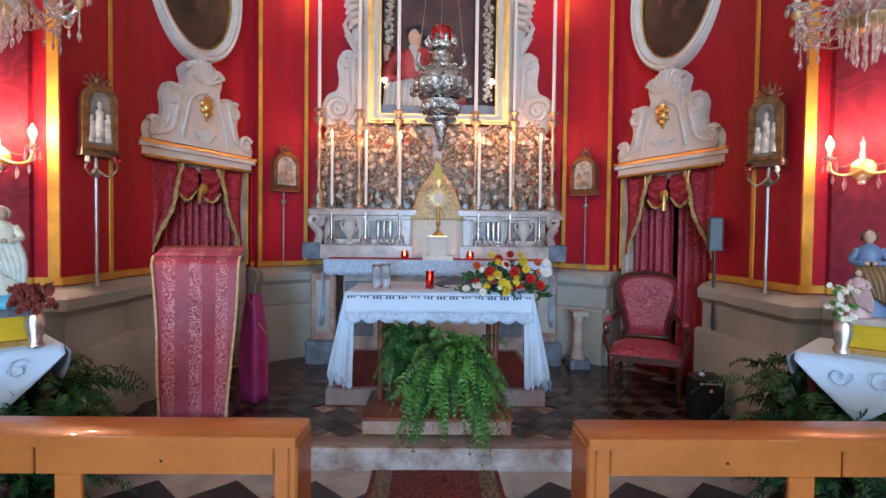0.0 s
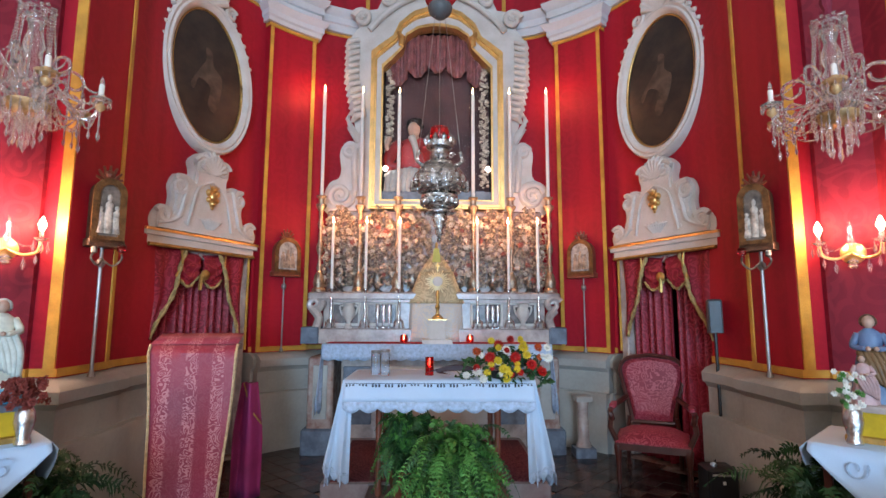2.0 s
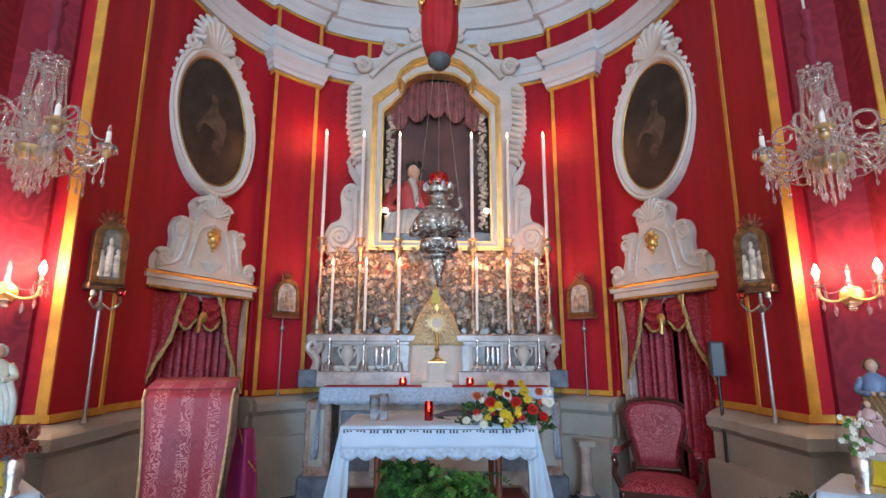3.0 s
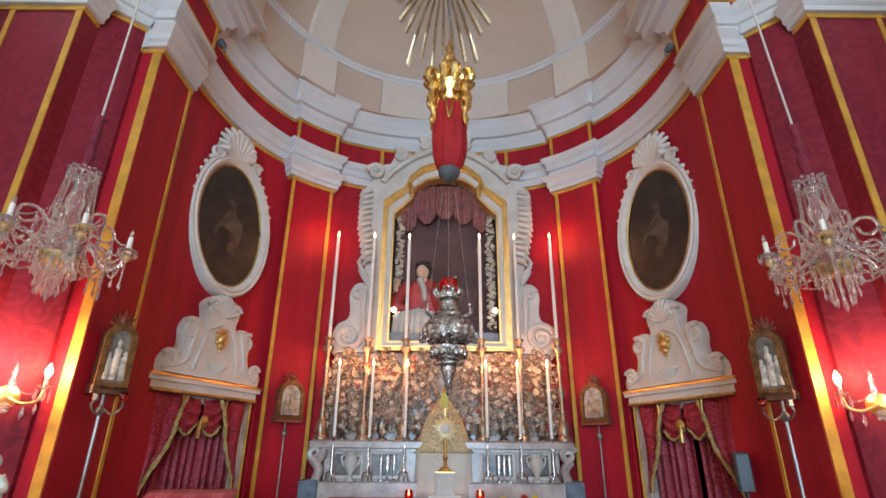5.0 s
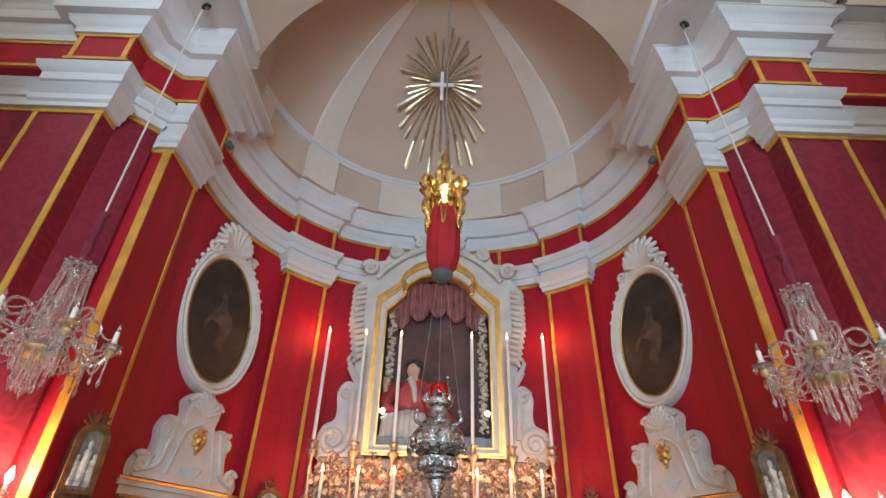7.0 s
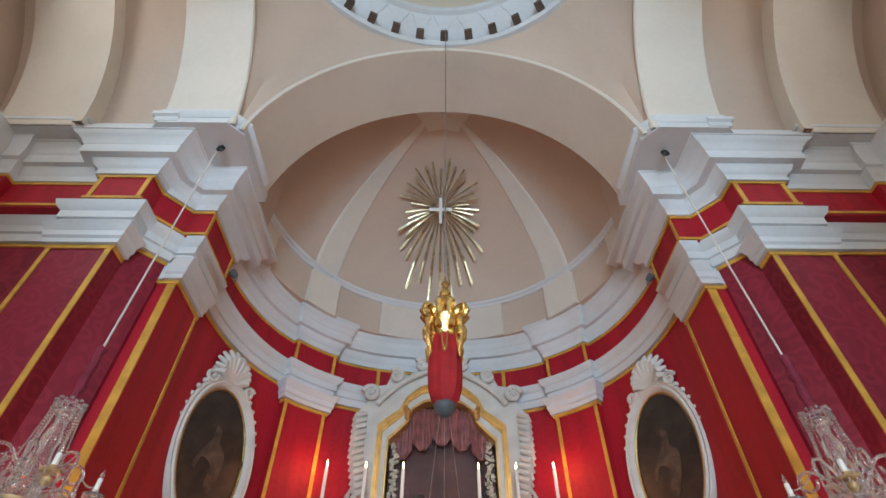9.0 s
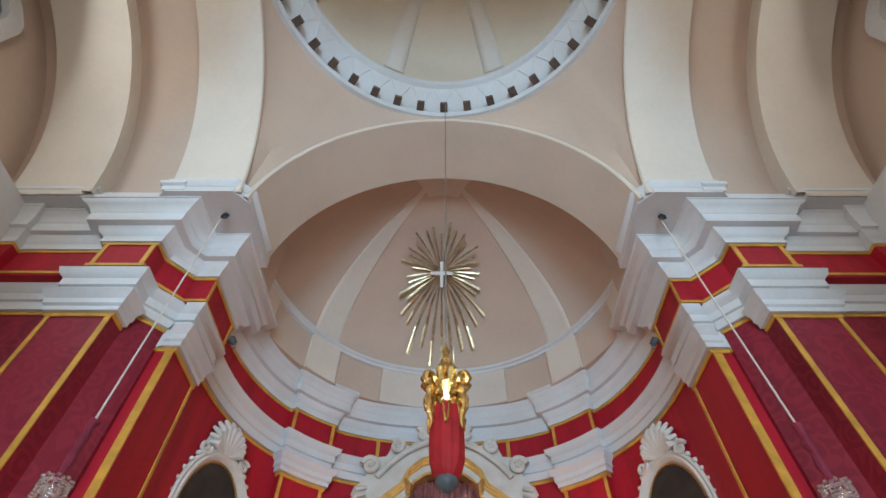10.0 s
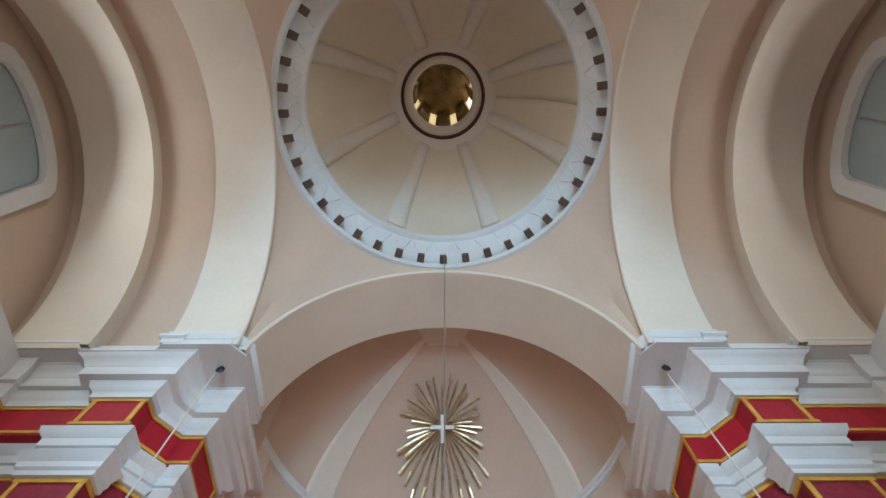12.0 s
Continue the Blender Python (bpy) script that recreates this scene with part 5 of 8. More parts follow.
for t in talls[1:]:
    x, y, _ = t.matrix_basis.translation
    copy_thing(candle, pose(x, y, 3.09))
for x in (-1.38, 1.39):
    point_lamp("candle_glow", (x * 1.03, 6.30, 4.47), 7.0, (1.0, 0.42, 0.22), 0.015)
# six small candlesticks in front
small = thing("small_candlestick", "short silver candlestick with scrolled tripod foot", "candlestick", "small altar candlesticks", pose(-1.19, 6.15, 1.50))
part("stem", Shape().lathe([(0.022, 0.06), (0.012, 0.09), (0.024, 0.13), (0.012, 0.17), (0.02, 0.22), (0.012, 0.30), (0.024, 0.36), (0.012, 0.40), (0.034, 0.44), (0.034, 0.45), (0.02, 0.46)], 12), SILVER, small)
for i in range(3):
    a = radians(90 + 120 * i)
    part("foot", Shape().tube(smooth_line([(0.015 * math.cos(a), 0.015 * math.sin(a), 0.10), (0.05 * math.cos(a), 0.05 * math.sin(a), 0.08), (0.055 * math.cos(a), 0.055 * math.sin(a), 0.03), (0.07 * math.cos(a), 0.07 * math.sin(a), 0.01)], 4), 0.011, 6), SILVER, small)
sc = thing("small_candle", "lit white candle in a short silver candlestick", "candle", "small altar candles", pose(-1.19, 6.15, 1.955))
part("wax", Shape().lathe([(0.017, 0), (0.017, 0.74), (0.013, 0.76), (0.004, 0.755)], 12), WAX, sc)
part("wick", Shape().tube([(0, 0, 0.75), (0.002, 0, 0.775)], 0.002, 5), BLACK, sc)
fl = Shape()
flame(fl, 0, 0, 0.765, 1.5)
part("flame", fl, FLAME, sc, "small yellow flame")
for x in (-0.80, -0.41, 0.50, 0.865, 1.21):
    copy_thing(small, pose(x, 6.15, 1.50))
    copy_thing(sc, pose(x, 6.15, 1.955))
for x in (-1.19, -0.80, -0.41, 0.50, 0.865, 1.21):
    point_lamp("candle_glow", (x, 6.17, 2.77), 8.0, (1.0, 0.42, 0.16), 0.03)
# small urns and organ-pipe vases between the candlesticks
urn = thing("marble_urn", "small pale marble urn with two handles", "urn", "marble urns", pose(-0.99, 6.18, 1.50))
part("bowl", Shape().lathe([(0.045, 0), (0.05, 0.02), (0.02, 0.05), (0.03, 0.08), (0.07, 0.14), (0.078, 0.20), (0.06, 0.25), (0.075, 0.29), (0.05, 0.295)], 16), STUCCO, urn)
for h in (-1, 1):
    part("handle", Shape().tube(smooth_line([(h * 0.06, 0, 0.26), (h * 0.10, 0, 0.25), (h * 0.09, 0, 0.19), (h * 0.068, 0, 0.15)], 4), 0.01, 6), STUCCO, urn)
copy_thing(urn, pose(1.03, 6.18, 1.50))
for i, x in enumerate((-0.66, -0.59, -0.52, 0.62, 0.68, 0.74)):
    v = thing("silver_vase", "slender fluted silver vase", "vase", "slender silver vases", pose(x, 6.19, 1.50))
    part("body", Shape().lathe([(0.03, 0), (0.03, 0.015), (0.012, 0.03), (0.022, 0.10), (0.026, 0.22 + 0.02 * (i % 2)), (0.02, 0.26), (0.028, 0.28)], 12), SILVER, v)
# dense sprays of silvered flowers behind the candles
PALE = material("pale_silk_petals", (0.66, 0.57, 0.47), 0.6, vary=0.2, scale=12)
PINK = material("faded_pink_silk", (0.42, 0.15, 0.12), 0.8, vary=0.25, scale=10, fine=80)
SPRAY = material("silvered_leaves", (0.62, 0.48, 0.35), 0.6, 0.05, vary=0.35, scale=25, fine=90, bump=0.5)
for k, x in enumerate((-1.16, -0.70, -0.27, 0.30, 0.72, 1.17)):
    t = thing("flower_spray", "dense spray of silvered and pink artificial flowers in a vase", "flower spray", "silvered flower sprays", pose(x, 6.47, 1.92))
    part("vase", Shape().lathe([(0.06, 0), (0.06, 0.02), (0.025, 0.05), (0.07, 0.12), (0.06, 0.2), (0.08, 0.24)], 14), DARKSILVER, t)
    lv = Shape()
    r2 = random.Random(100 + k)
    for _ in range(640):
        x_ = r2.uniform(-1, 1)
        z = r2.uniform(0.08, 1.06 - 0.26 * x_ ** 2)
        w = 0.235 * (1 - 0.25 * abs(z - 0.5))
        leaf_cluster(lv, r2, (w * x_, r2.uniform(-0.09, 0.03), z), (0.012, 0.012, 0.012), 1, 0.037)
    part("leaves", lv, SPRAY, t, "tarnished silvered leaves")
    for c, mat, lab in ((24, PALE, "pale silk flowers"), (6, PINK, "faded pink silk flowers")):
        for _ in range(c):
            bl = Shape()
            z = r2.uniform(0.15, 0.95)
            blossom(bl, r2, (r2.uniform(-0.2, 0.2), -0.13 + r2.uniform(-0.01, 0.02), z), r2.uniform(0.026, 0.050), 6)
            part("blossom", bl, mat, t, lab)
# tabernacle under its veil, monstrance on a white stand
tab = thing("tabernacle", "tabernacle under a white and gold brocade veil", "tabernacle", at=pose(0.02, 6.24, 1.35))
VEIL = damask("white_brocade", (0.66, 0.64, 0.60), (0.62, 0.55, 0.44), 6.0, 0.2, 0.5)
GVEIL = damask("gold_brocade", (0.52, 0.40, 0.22), (0.60, 0.47, 0.27), 6.0, 0.3, 0.45)


def veil(u, v, r0, r1, z0, z1, folds):
    a = 2 * math.pi * u
    q = r0 + (r1 - r0) * v
    w = 1 + folds * math.sin(a * 12) * (1 - v)
    c, s_ = math.cos(a), math.sin(a)
    k = (abs(c) ** 3 + abs(s_) ** 3) ** (-1 / 3)
    return (q * w * k * c, 0.46 * q * w * k * s_, z0 + (z1 - z0) * v)


part("lower_veil", Shape().grid(lambda u, v: veil(u, v, 0.315, 0.30, 0.0, 0.50, 0.03), 72, 6), VEIL, tab, "white brocade veil", thick=0.006)
part("upper_veil", Shape().grid(lambda u, v: veil(u, v, 0.33, 0.20, 0.44, 0.80, 0.025), 72, 8).grid(lambda u, v: veil(u, v, 0.20, 0.02, 0.80, 1.06, 0.02), 72, 4), GVEIL, tab, "gold brocade tented veil", thick=0.006)
part("finial", Shape().lathe([(0.02, 1.05), (0.035, 1.08), (0.015, 1.11), (0.022, 1.14), (0.004, 1.17)], 12), GOLD, tab)
part("tassel", Shape().prism([(-0.05, 0.92), (0.05, 0.92), (0.03, 1.08), (-0.03, 1.08)], -0.10, -0.085), material("lime_yellow_silk", (0.60, 0.56, 0.12), 0.6), tab, "yellow-green silk flap")
stand = thing("monstrance_stand", "small white and gold stepped stand", "stand", at=pose(0.035, 6.0, 1.335))
part("plinth", Shape().slab(-0.17, 0.17, -0.08, 0.08, 0, 0.055, 0.006), STUCCO, stand)
part("block", Shape().prism([(-0.10, 0.055), (0.10, 0.055), (0.085, 0.10), (0.085, 0.24), (0.10, 0.27), (-0.10, 0.27), (-0.085, 0.24), (-0.085, 0.10)], -0.07, 0.07), STUCCO, stand)
part("gilt_edge", Shape().slab(-0.105, 0.105, -0.075, 0.075, 0.265, 0.28, 0.003), GOLD, stand)
mon = thing("monstrance", "gilded sunburst monstrance on its stand", "monstrance", at=pose(0.035, 6.0, 1.615))
part("foot", Shape().lathe([(0.065, 0), (0.06, 0.02), (0.02, 0.05), (0.015, 0.10), (0.03, 0.13), (0.015, 0.16), (0.02, 0.27), (0.012, 0.32)], 14), OLDGOLD, mon)
BRIGHTGOLD = material("bright_polished_gilt", (0.95, 0.82, 0.50), 0.35, 0.4, vary=0.05, scale=20)
rays = Shape()
for i in range(28):
    a = 2 * math.pi * i / 28
    L = 0.14 if i % 2 else 0.115
    rays.tube([(0.045 * math.cos(a), 0, 0.42 + 0.05 * math.sin(a)), (L * math.cos(a), 0, 0.42 + L * math.sin(a))], [0.011, 0.006], 5)
part("rays", rays, BRIGHTGOLD, mon, "bright gilded rays")
part("disc", Shape().lathe([(0.001, -0.012), (0.06, -0.012), (0.07, 0.0), (0.05, 0.012), (0.001, 0.012)], 24, (0, 0, 0), pose(0, 0, 0.42, 90)), STUCCO, mon, "pale round window")
part("cross", Shape().box(-0.008, 0.008, -0.006, 0.006, 0.55, 0.63).box(-0.025, 0.025, -0.006, 0.006, 0.59, 0.605), GOLD, mon)
for x in (-0.34, 0.40):
    g = thing("votive_light", "small red glass votive light", "votive light", "votive lights on the high altar", pose(x, 6.0, 1.352))
    part("glass", Shape().lathe([(0.035, 0), (0.045, 0.03), (0.04, 0.07), (0.03, 0.085)], 14), REDGLASS, g)
    fl = Shape()
    flame(fl, 0, 0, 0.03, 0.9)
    part("flame", fl, FLAME, g)

# ---- altarpiece ----
AYP = 6.60
alt = thing("altarpiece", "glazed niche in a gilded and white carved frame", "altarpiece", at=pose(0.02, AYP, 0))
inner = [(-0.70, 3.10), (-0.70, 4.86), (-0.58, 4.98), (-0.45, 5.12), (-0.40, 5.30), (-0.25, 5.40), (-0.1, 5.43), (0, 5.435)]
outer = [(-0.86, 2.98), (-0.86, 5.08), (-0.74, 5.18), (-0.58, 5.30), (-0.50, 5.48), (-0.32, 5.64), (-0.12, 5.71), (0, 5.72)]


def band(sh, a, b, y0, y1):
    a, b = mirrored(a), mirrored(b)
    n = len(a)
    sh.add([(x, y, z) for y in (y0, y1) for lst in (a, b) for x, z in lst],
           [(k, (k + 1) % n, n + (k + 1) % n, n + k) for k in range(n)] + [(2 * n + k, 3 * n + k, 3 * n + (k + 1) % n, 2 * n + (k + 1) % n) for k in range(n)]
           + [(k, 2 * n + k, 2 * n + (k + 1) % n, (k + 1) % n) for k in range(n)] + [(n + k, n + (k + 1) % n, 3 * n + (k + 1) % n, 3 * n + k) for k in range(n)])
    return sh


def mixed(f):
    return [(a[0] + (b[0] - a[0]) * f, a[1] + (b[1] - a[1]) * f) for a, b in zip(inner, outer)]


for nm, f0, f1, d, mat, lab in (("gilt_frame", 1.0, 0.80, -0.075, GOLD, "gilded outer moulding"), ("gilt_frame", 0.81, 0.66, -0.115, GOLD, "gilded round moulding"), ("gilt_frame", 0.67, 0.52, -0.085, GOLD, "gilded inner moulding"), ("white_frame", 0.53, 0.14, -0.06, STUCCO, "cream painted moulding"), ("gilt_slip", 0.15, 0.0, -0.07, GOLD, "gilded slip")):
    part(nm, band(Shape(), mixed(f1), mixed(f0), d, 0.1), mat, alt, lab)
for s in (-1, 1):
    part("frame_scroll", Shape().tube([(s * 0.47, -0.11, 5.14), (s * 0.46, -0.13, 5.24), (s * 0.51, -0.12, 5.32)], [0.035, 0.045, 0.02], 8), GOLD, alt)
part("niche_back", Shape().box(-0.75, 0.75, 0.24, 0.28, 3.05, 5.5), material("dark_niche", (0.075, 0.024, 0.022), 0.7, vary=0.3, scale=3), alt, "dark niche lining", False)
# Niche sides take the same near-black: recess shade put into the colour.
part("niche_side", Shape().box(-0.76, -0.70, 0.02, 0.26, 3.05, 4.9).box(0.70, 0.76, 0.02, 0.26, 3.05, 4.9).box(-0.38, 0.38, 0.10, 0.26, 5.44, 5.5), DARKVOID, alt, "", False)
part("niche_floor", Shape().box(-0.72, 0.72, 0.0, 0.26, 3.02, 3.22), BLUEMARBLE, alt, "", False)
pane = part("glass_pane", Shape().prism(mirrored(inner), 0.03, 0.036), PANE, alt, "clear glass pane")
pane.visible_shadow = False
SWAGSILK = material("dull_mauve_silk", (0.20, 0.065, 0.06), 0.5, vary=0.25, scale=9, fine=90)
for i in range(5):
    x0 = -0.66 + 1.32 * i / 5
    part("inner_swag", Shape().grid(lambda u, v: (x0 + 0.264 * u, 0.10 + 0.02 * math.sin(u * 20), 5.40 - (0.42 + 0.12 * math.sin(math.pi * u) + (0.50 * abs(x0 + 0.132) ** 1.5)) * v), 12, 6), SWAGSILK, alt, "dull mauve silk swag", thick=0.006)
for s in (-1, 1):
    gv = Shape()
    r3 = random.Random(70 + s)
    for i in range(110):
        blossom(gv, r3, (s * (0.62 + r3.uniform(-0.045, 0.045)), 0.06 + r3.uniform(0, 0.05), 3.3 + 1.62 * i / 110), r3.uniform(0.022, 0.042), 5, 1)
    part("inner_garland", gv, SPRAY, alt, "silvered leaf garland")
    part("shelf_lamp", Shape().ball((s * 0.66, 0.0, 3.52), 0.034, 10), glowing("cold_bulb", (0.93, 1.0, 0.95), 12), alt, "small lit white bulb")
part("base_panel", Shape().slab(-0.62, 0.62, 0.02, 0.05, 3.10, 3.24, 0.01), BLUEMARBLE, alt, "dark base panel")
NICHE_Z = 3.22
robe, cloth, skin, hair, crozier = Shape(), Shape(), Shape(), Shape(), Shape()
robe.lathe([(0.34, 0.0), (0.33, 0.14), (0.27, 0.34), (0.235, 0.50), (0.25, 0.62), (0.20, 0.70), (0.09, 0.76)], 24, (0, 0, 0), None, 0.36)
for h in (-1, 1):
    robe.tube(smooth_line([(h * 0.20, 0, 0.66), (h * 0.32, -0.05, 0.52), (h * 0.34, -0.08, 0.36), (h * 0.20, -0.09, 0.34)], 4), [0.085, 0.088, 0.09, 0.09, 0.088, 0.085, 0.08, 0.076, 0.07, 0.064, 0.058, 0.052, 0.048], 9)
for i in range(7):
    robe.tube(smooth_line([(0.10 + 0.05 * i, -0.06, 0.60 - 0.05 * i), (0.20 + 0.055 * i, -0.10, 0.34 - 0.03 * i), (0.24 + 0.06 * i, -0.09, 0.02)], 4), [0.05, 0.055, 0.06, 0.06, 0.06, 0.055, 0.05, 0.05, 0.045], 7)
for i in range(8):
    cloth.tube(smooth_line([(-0.30 + 0.06 * i, -0.08, 0.32 - 0.015 * abs(i - 4)), (-0.33 + 0.065 * i, -0.13, 0.18), (-0.36 + 0.07 * i, -0.11, 0.0)], 4), [0.045, 0.05, 0.052, 0.055, 0.055, 0.055, 0.055, 0.05, 0.05], 7)
cloth.tube(smooth_line([(-0.05, -0.10, 0.74), (0.0, -0.13, 0.60), (0.02, -0.14, 0.42)], 4), [0.05, 0.048, 0.045, 0.042, 0.04, 0.038, 0.034, 0.03, 0.024], 8)
skin.ball((-0.02, -0.05, 0.86), 0.085, 14, 1.25).tube([(0, -0.02, 0.72), (-0.01, -0.03, 0.80)], 0.05, 10).ball((0.20, -0.11, 0.36), 0.04, 8).ball((-0.34, -0.12, 0.70), 0.04, 8)
skin.tube(smooth_line([(-0.30, -0.07, 0.50), (-0.37, -0.10, 0.60), (-0.34, -0.12, 0.70)], 4), 0.035, 8)
r7 = random.Random(77)
for _ in range(26):
    a, b = r7.uniform(0, 6.28), r7.uniform(0, 1.2)
    hair.ball((-0.01 + 0.085 * math.cos(a) * math.cos(b * 0.6), -0.02 + 0.07 * math.sin(a) * math.cos(b * 0.6), 0.90 + 0.09 * math.sin(b)), r7.uniform(0.026, 0.042), 7)
crozier.tube([(0.42, -0.08, 0.0), (0.43, -0.08, 0.74)], 0.012, 8).ball((0.43, -0.08, 0.62), 0.045, 8).ball((0.43, -0.08, 0.77), 0.03, 8)
for h in (-1, 1):
    crozier.tube(spiral(0.43 + h * 0.045, 0.50, 0.045, -0.08, 1.2, 0.4, h), 0.010, 6)
whole = Shape()
slots = []
for k, sh in enumerate((robe, cloth, skin, hair, crozier)):
    whole.add(sh.v, sh.f)
    slots += [k] * len(sh.f)
me = bpy.data.meshes.new("niche_statue")
me.from_pydata(whole.v, [], whole.f)
for mat in (material("painted_red_robe", (0.36, 0.03, 0.028), 0.45, vary=0.25, scale=7, fine=30, bump=0.2), material("painted_pale_cloth", (0.50, 0.52, 0.48), 0.5, vary=0.12, scale=9), material("painted_flesh", (0.52, 0.33, 0.24), 0.5, vary=0.08, scale=9), material("painted_dark_hair", (0.03, 0.022, 0.018), 0.5, vary=0.3, scale=20), SILVER):
    me.materials.append(mat)
me.polygons.foreach_set("material_index", slots)
me.shade_smooth()
tagged(new("niche_statue", me), "half-length painted statue in red robe and white cloth behind glass", "statue").matrix_basis = pose(-0.26, AYP + 0.15, NICHE_Z)
# carved white surround
surround = thing("altarpiece_surround", "white carved stucco surround with scrolls and palm leaves", "stucco surround", at=pose(0.02, AYP, 0))
so = [(-1.02, 2.96), (-1.05, 4.0), (-1.12, 4.35), (-1.17, 4.9), (-1.16, 5.30), (-1.05, 5.45), (-1.08, 5.62), (-0.95, 5.70), (-0.80, 5.72), (-0.74, 5.86), (-0.60, 5.92), (-0.48, 5.88), (-0.36, 6.0), (-0.22, 6.1), (-0.10, 6.24), (0, 6.28)]
si = [(-0.84, 2.96), (-0.84, 4.0), (-0.84, 4.35), (-0.84, 4.9), (-0.84, 5.06), (-0.74, 5.16), (-0.70, 5.20), (-0.62, 5.26), (-0.56, 5.32), (-0.52, 5.42), (-0.48, 5.48), (-0.40, 5.56), (-0.32, 5.62), (-0.22, 5.66), (-0.12, 5.69), (0, 5.70)]
part("carved_border", band(Shape(), so, si, 0.02, 0.34), STUCCO, surround)
orn = Shape()
for h in (-1, 1):
    for i in range(13):
        z = 4.18 + 0.085 * i
        x = 1.05 + 0.10 * min(1, i / 6)
        orn.tube([(h * (x - 0.12), -0.02, z + 0.06), (h * x, -0.06, z + 0.01), (h * (x + 0.05), -0.02, z - 0.05)], [0.035, 0.045, 0.022], 7)
    for cx, cz, r, st_ in ((1.00, 5.56, 0.12, 0.2), (0.66, 5.84, 0.10, 0.8), (0.30, 6.03, 0.10, 0.6)):
        orn.tube(spiral(h * cx, cz, r, -0.03, 1.5, st_ if h > 0 else math.pi - st_, h), [0.045 - 0.02 * i / 26 for i in range(27)], 8)
        for i in range(5):
            orn.ball((h * (cx - 0.04 + 0.04 * (i % 3)), -0.04, cz - 0.05 + 0.035 * i), 0.035, 7)
    orn.tube(smooth_line([(h * 0.90, -0.02, 5.40), (h * 0.74, -0.03, 5.58), (h * 0.52, -0.03, 5.76), (h * 0.25, -0.03, 5.90), (0, -0.03, 6.0)], 5), 0.04, 8)
    # big side volutes standing on the gradine
    orn.prism(smooth_line([(h * 1.00, 2.94), (h * 1.40, 2.94), (h * 1.43, 3.15), (h * 1.36, 3.32), (h * 1.25, 3.38), (h * 1.22, 3.50), (h * 1.24, 3.72), (h * 1.16, 3.86), (h * 1.04, 3.84), (h * 1.0, 3.6)], 4, True), -0.02, 0.2)
    orn.tube(spiral(h * 1.22, 3.16, 0.17, -0.03, 1.6, 0.3, h), [0.05 - 0.02 * i / 26 for i in range(27)], 8)
    orn.tube(spiral(h * 1.12, 3.74, 0.085, -0.03, 1.5, 0.3, h), [0.035 - 0.012 * i / 26 for i in range(27)], 8)
    orn.tube(smooth_line([(h * 1.03, -0.03, 3.2), (h * 1.05, -0.03, 3.5), (h * 1.05, -0.03, 3.7)], 4), 0.04, 8)
    for i in range(4):
        orn.tube([(h * 1.02, 0, 3.86 + 0.03 * i), (h * (1.10 + 0.02 * i), -0.04, 3.98 + 0.06 * i), (h * (1.16 - 0.015 * i), 0, 4.06 + 0.08 * i)], [0.03, 0.024, 0.006], 6)
for i in range(9):
    a = math.pi * (0.05 + 0.9 * i / 8)
    orn.tube([(0.05 * math.cos(a), -0.02, 6.02), (0.2 * math.cos(a), -0.06, 6.08 + 0.17 * math.sin(a)), (0.26 * math.cos(a), -0.02, 6.1 + 0.24 * math.sin(a))], [0.03, 0.04, 0.015], 7)
pieces("carved_scroll", orn, STUCCO, surround)

# ---- sunburst with cross on the half dome ----
def on_conch(x, y, d=0.06):
    """The half dome over a plan point, d metres below it."""
    return Vector((x, y, conch_z(x, y) - d))


SB = Vector((-0.03, 5.64))
sun = thing("sunburst", "gilded sunburst of rays round a silver cross on the vault", "sunburst")
GLORY = material("old_gilt_rays", (0.74, 0.60, 0.38), 0.3, 0.8, vary=0.25, scale=8, fine=50, bump=0.25)
c0 = on_conch(SB.x, SB.y, 0.10)
tx = Vector((1, 0, 0))
ty = (on_conch(SB.x, SB.y + 0.3, 0.10) - on_conch(SB.x, SB.y - 0.3, 0.10)).normalized()
r4 = random.Random(4)
for i in range(36):
    a = 2 * math.pi * i / 36
    dn = math.sin(a)
    L = 0.56 + 0.62 * max(0, dn) ** 1.6 + 0.22 * max(0, -dn) + (0.08, -0.04, 0.02, -0.10)[i % 4]
    w0, w1 = 0.004, 0.018 + 0.014 * (dn > 0.3)
    d2, s2 = Vector((math.cos(a), math.sin(a))), Vector((-math.sin(a), math.cos(a)))
    lift = r4.uniform(-0.03, 0.10)
    vs = []
    for k in range(5):
        q = 0.10 + (L - 0.10) * k / 4
        w = w0 + (w1 - w0) * k / 4
        for e_ in (-1, 0, 1):
            pt = SB + d2 * q + s2 * w * e_
            vs.append(on_conch(pt.x, pt.y, 0.07) + Vector((0, 0, -lift * q / L)))
    n2 = len(vs)
    vs += [v - Vector((0, 0, 0.006 + 0.014 * (j % 3 == 1))) for j, v in enumerate(vs)]
    fs = []
    for k in range(4):
        b0 = 3 * k
        for j in (b0, b0 + 1):
            fs += [(j, j + 1, j + 4, j + 3), (n2 + j, n2 + j + 3, n2 + j + 4, n2 + j + 1)]
        fs += [(b0, b0 + 3, n2 + b0 + 3, n2 + b0), (b0 + 2, n2 + b0 + 2, n2 + b0 + 5, b0 + 5)]
    fs += [(0, n2, n2 + 1, 1), (1, n2 + 1, n2 + 2, 2), (n2 - 3, n2 - 2, 2 * n2 - 2, 2 * n2 - 3), (n2 - 2, n2 - 1, 2 * n2 - 1, 2 * n2 - 2)]
    part("ray", Shape().add(vs, fs), GLORY, sun, "", False)
nz = tx.cross(ty).normalized()
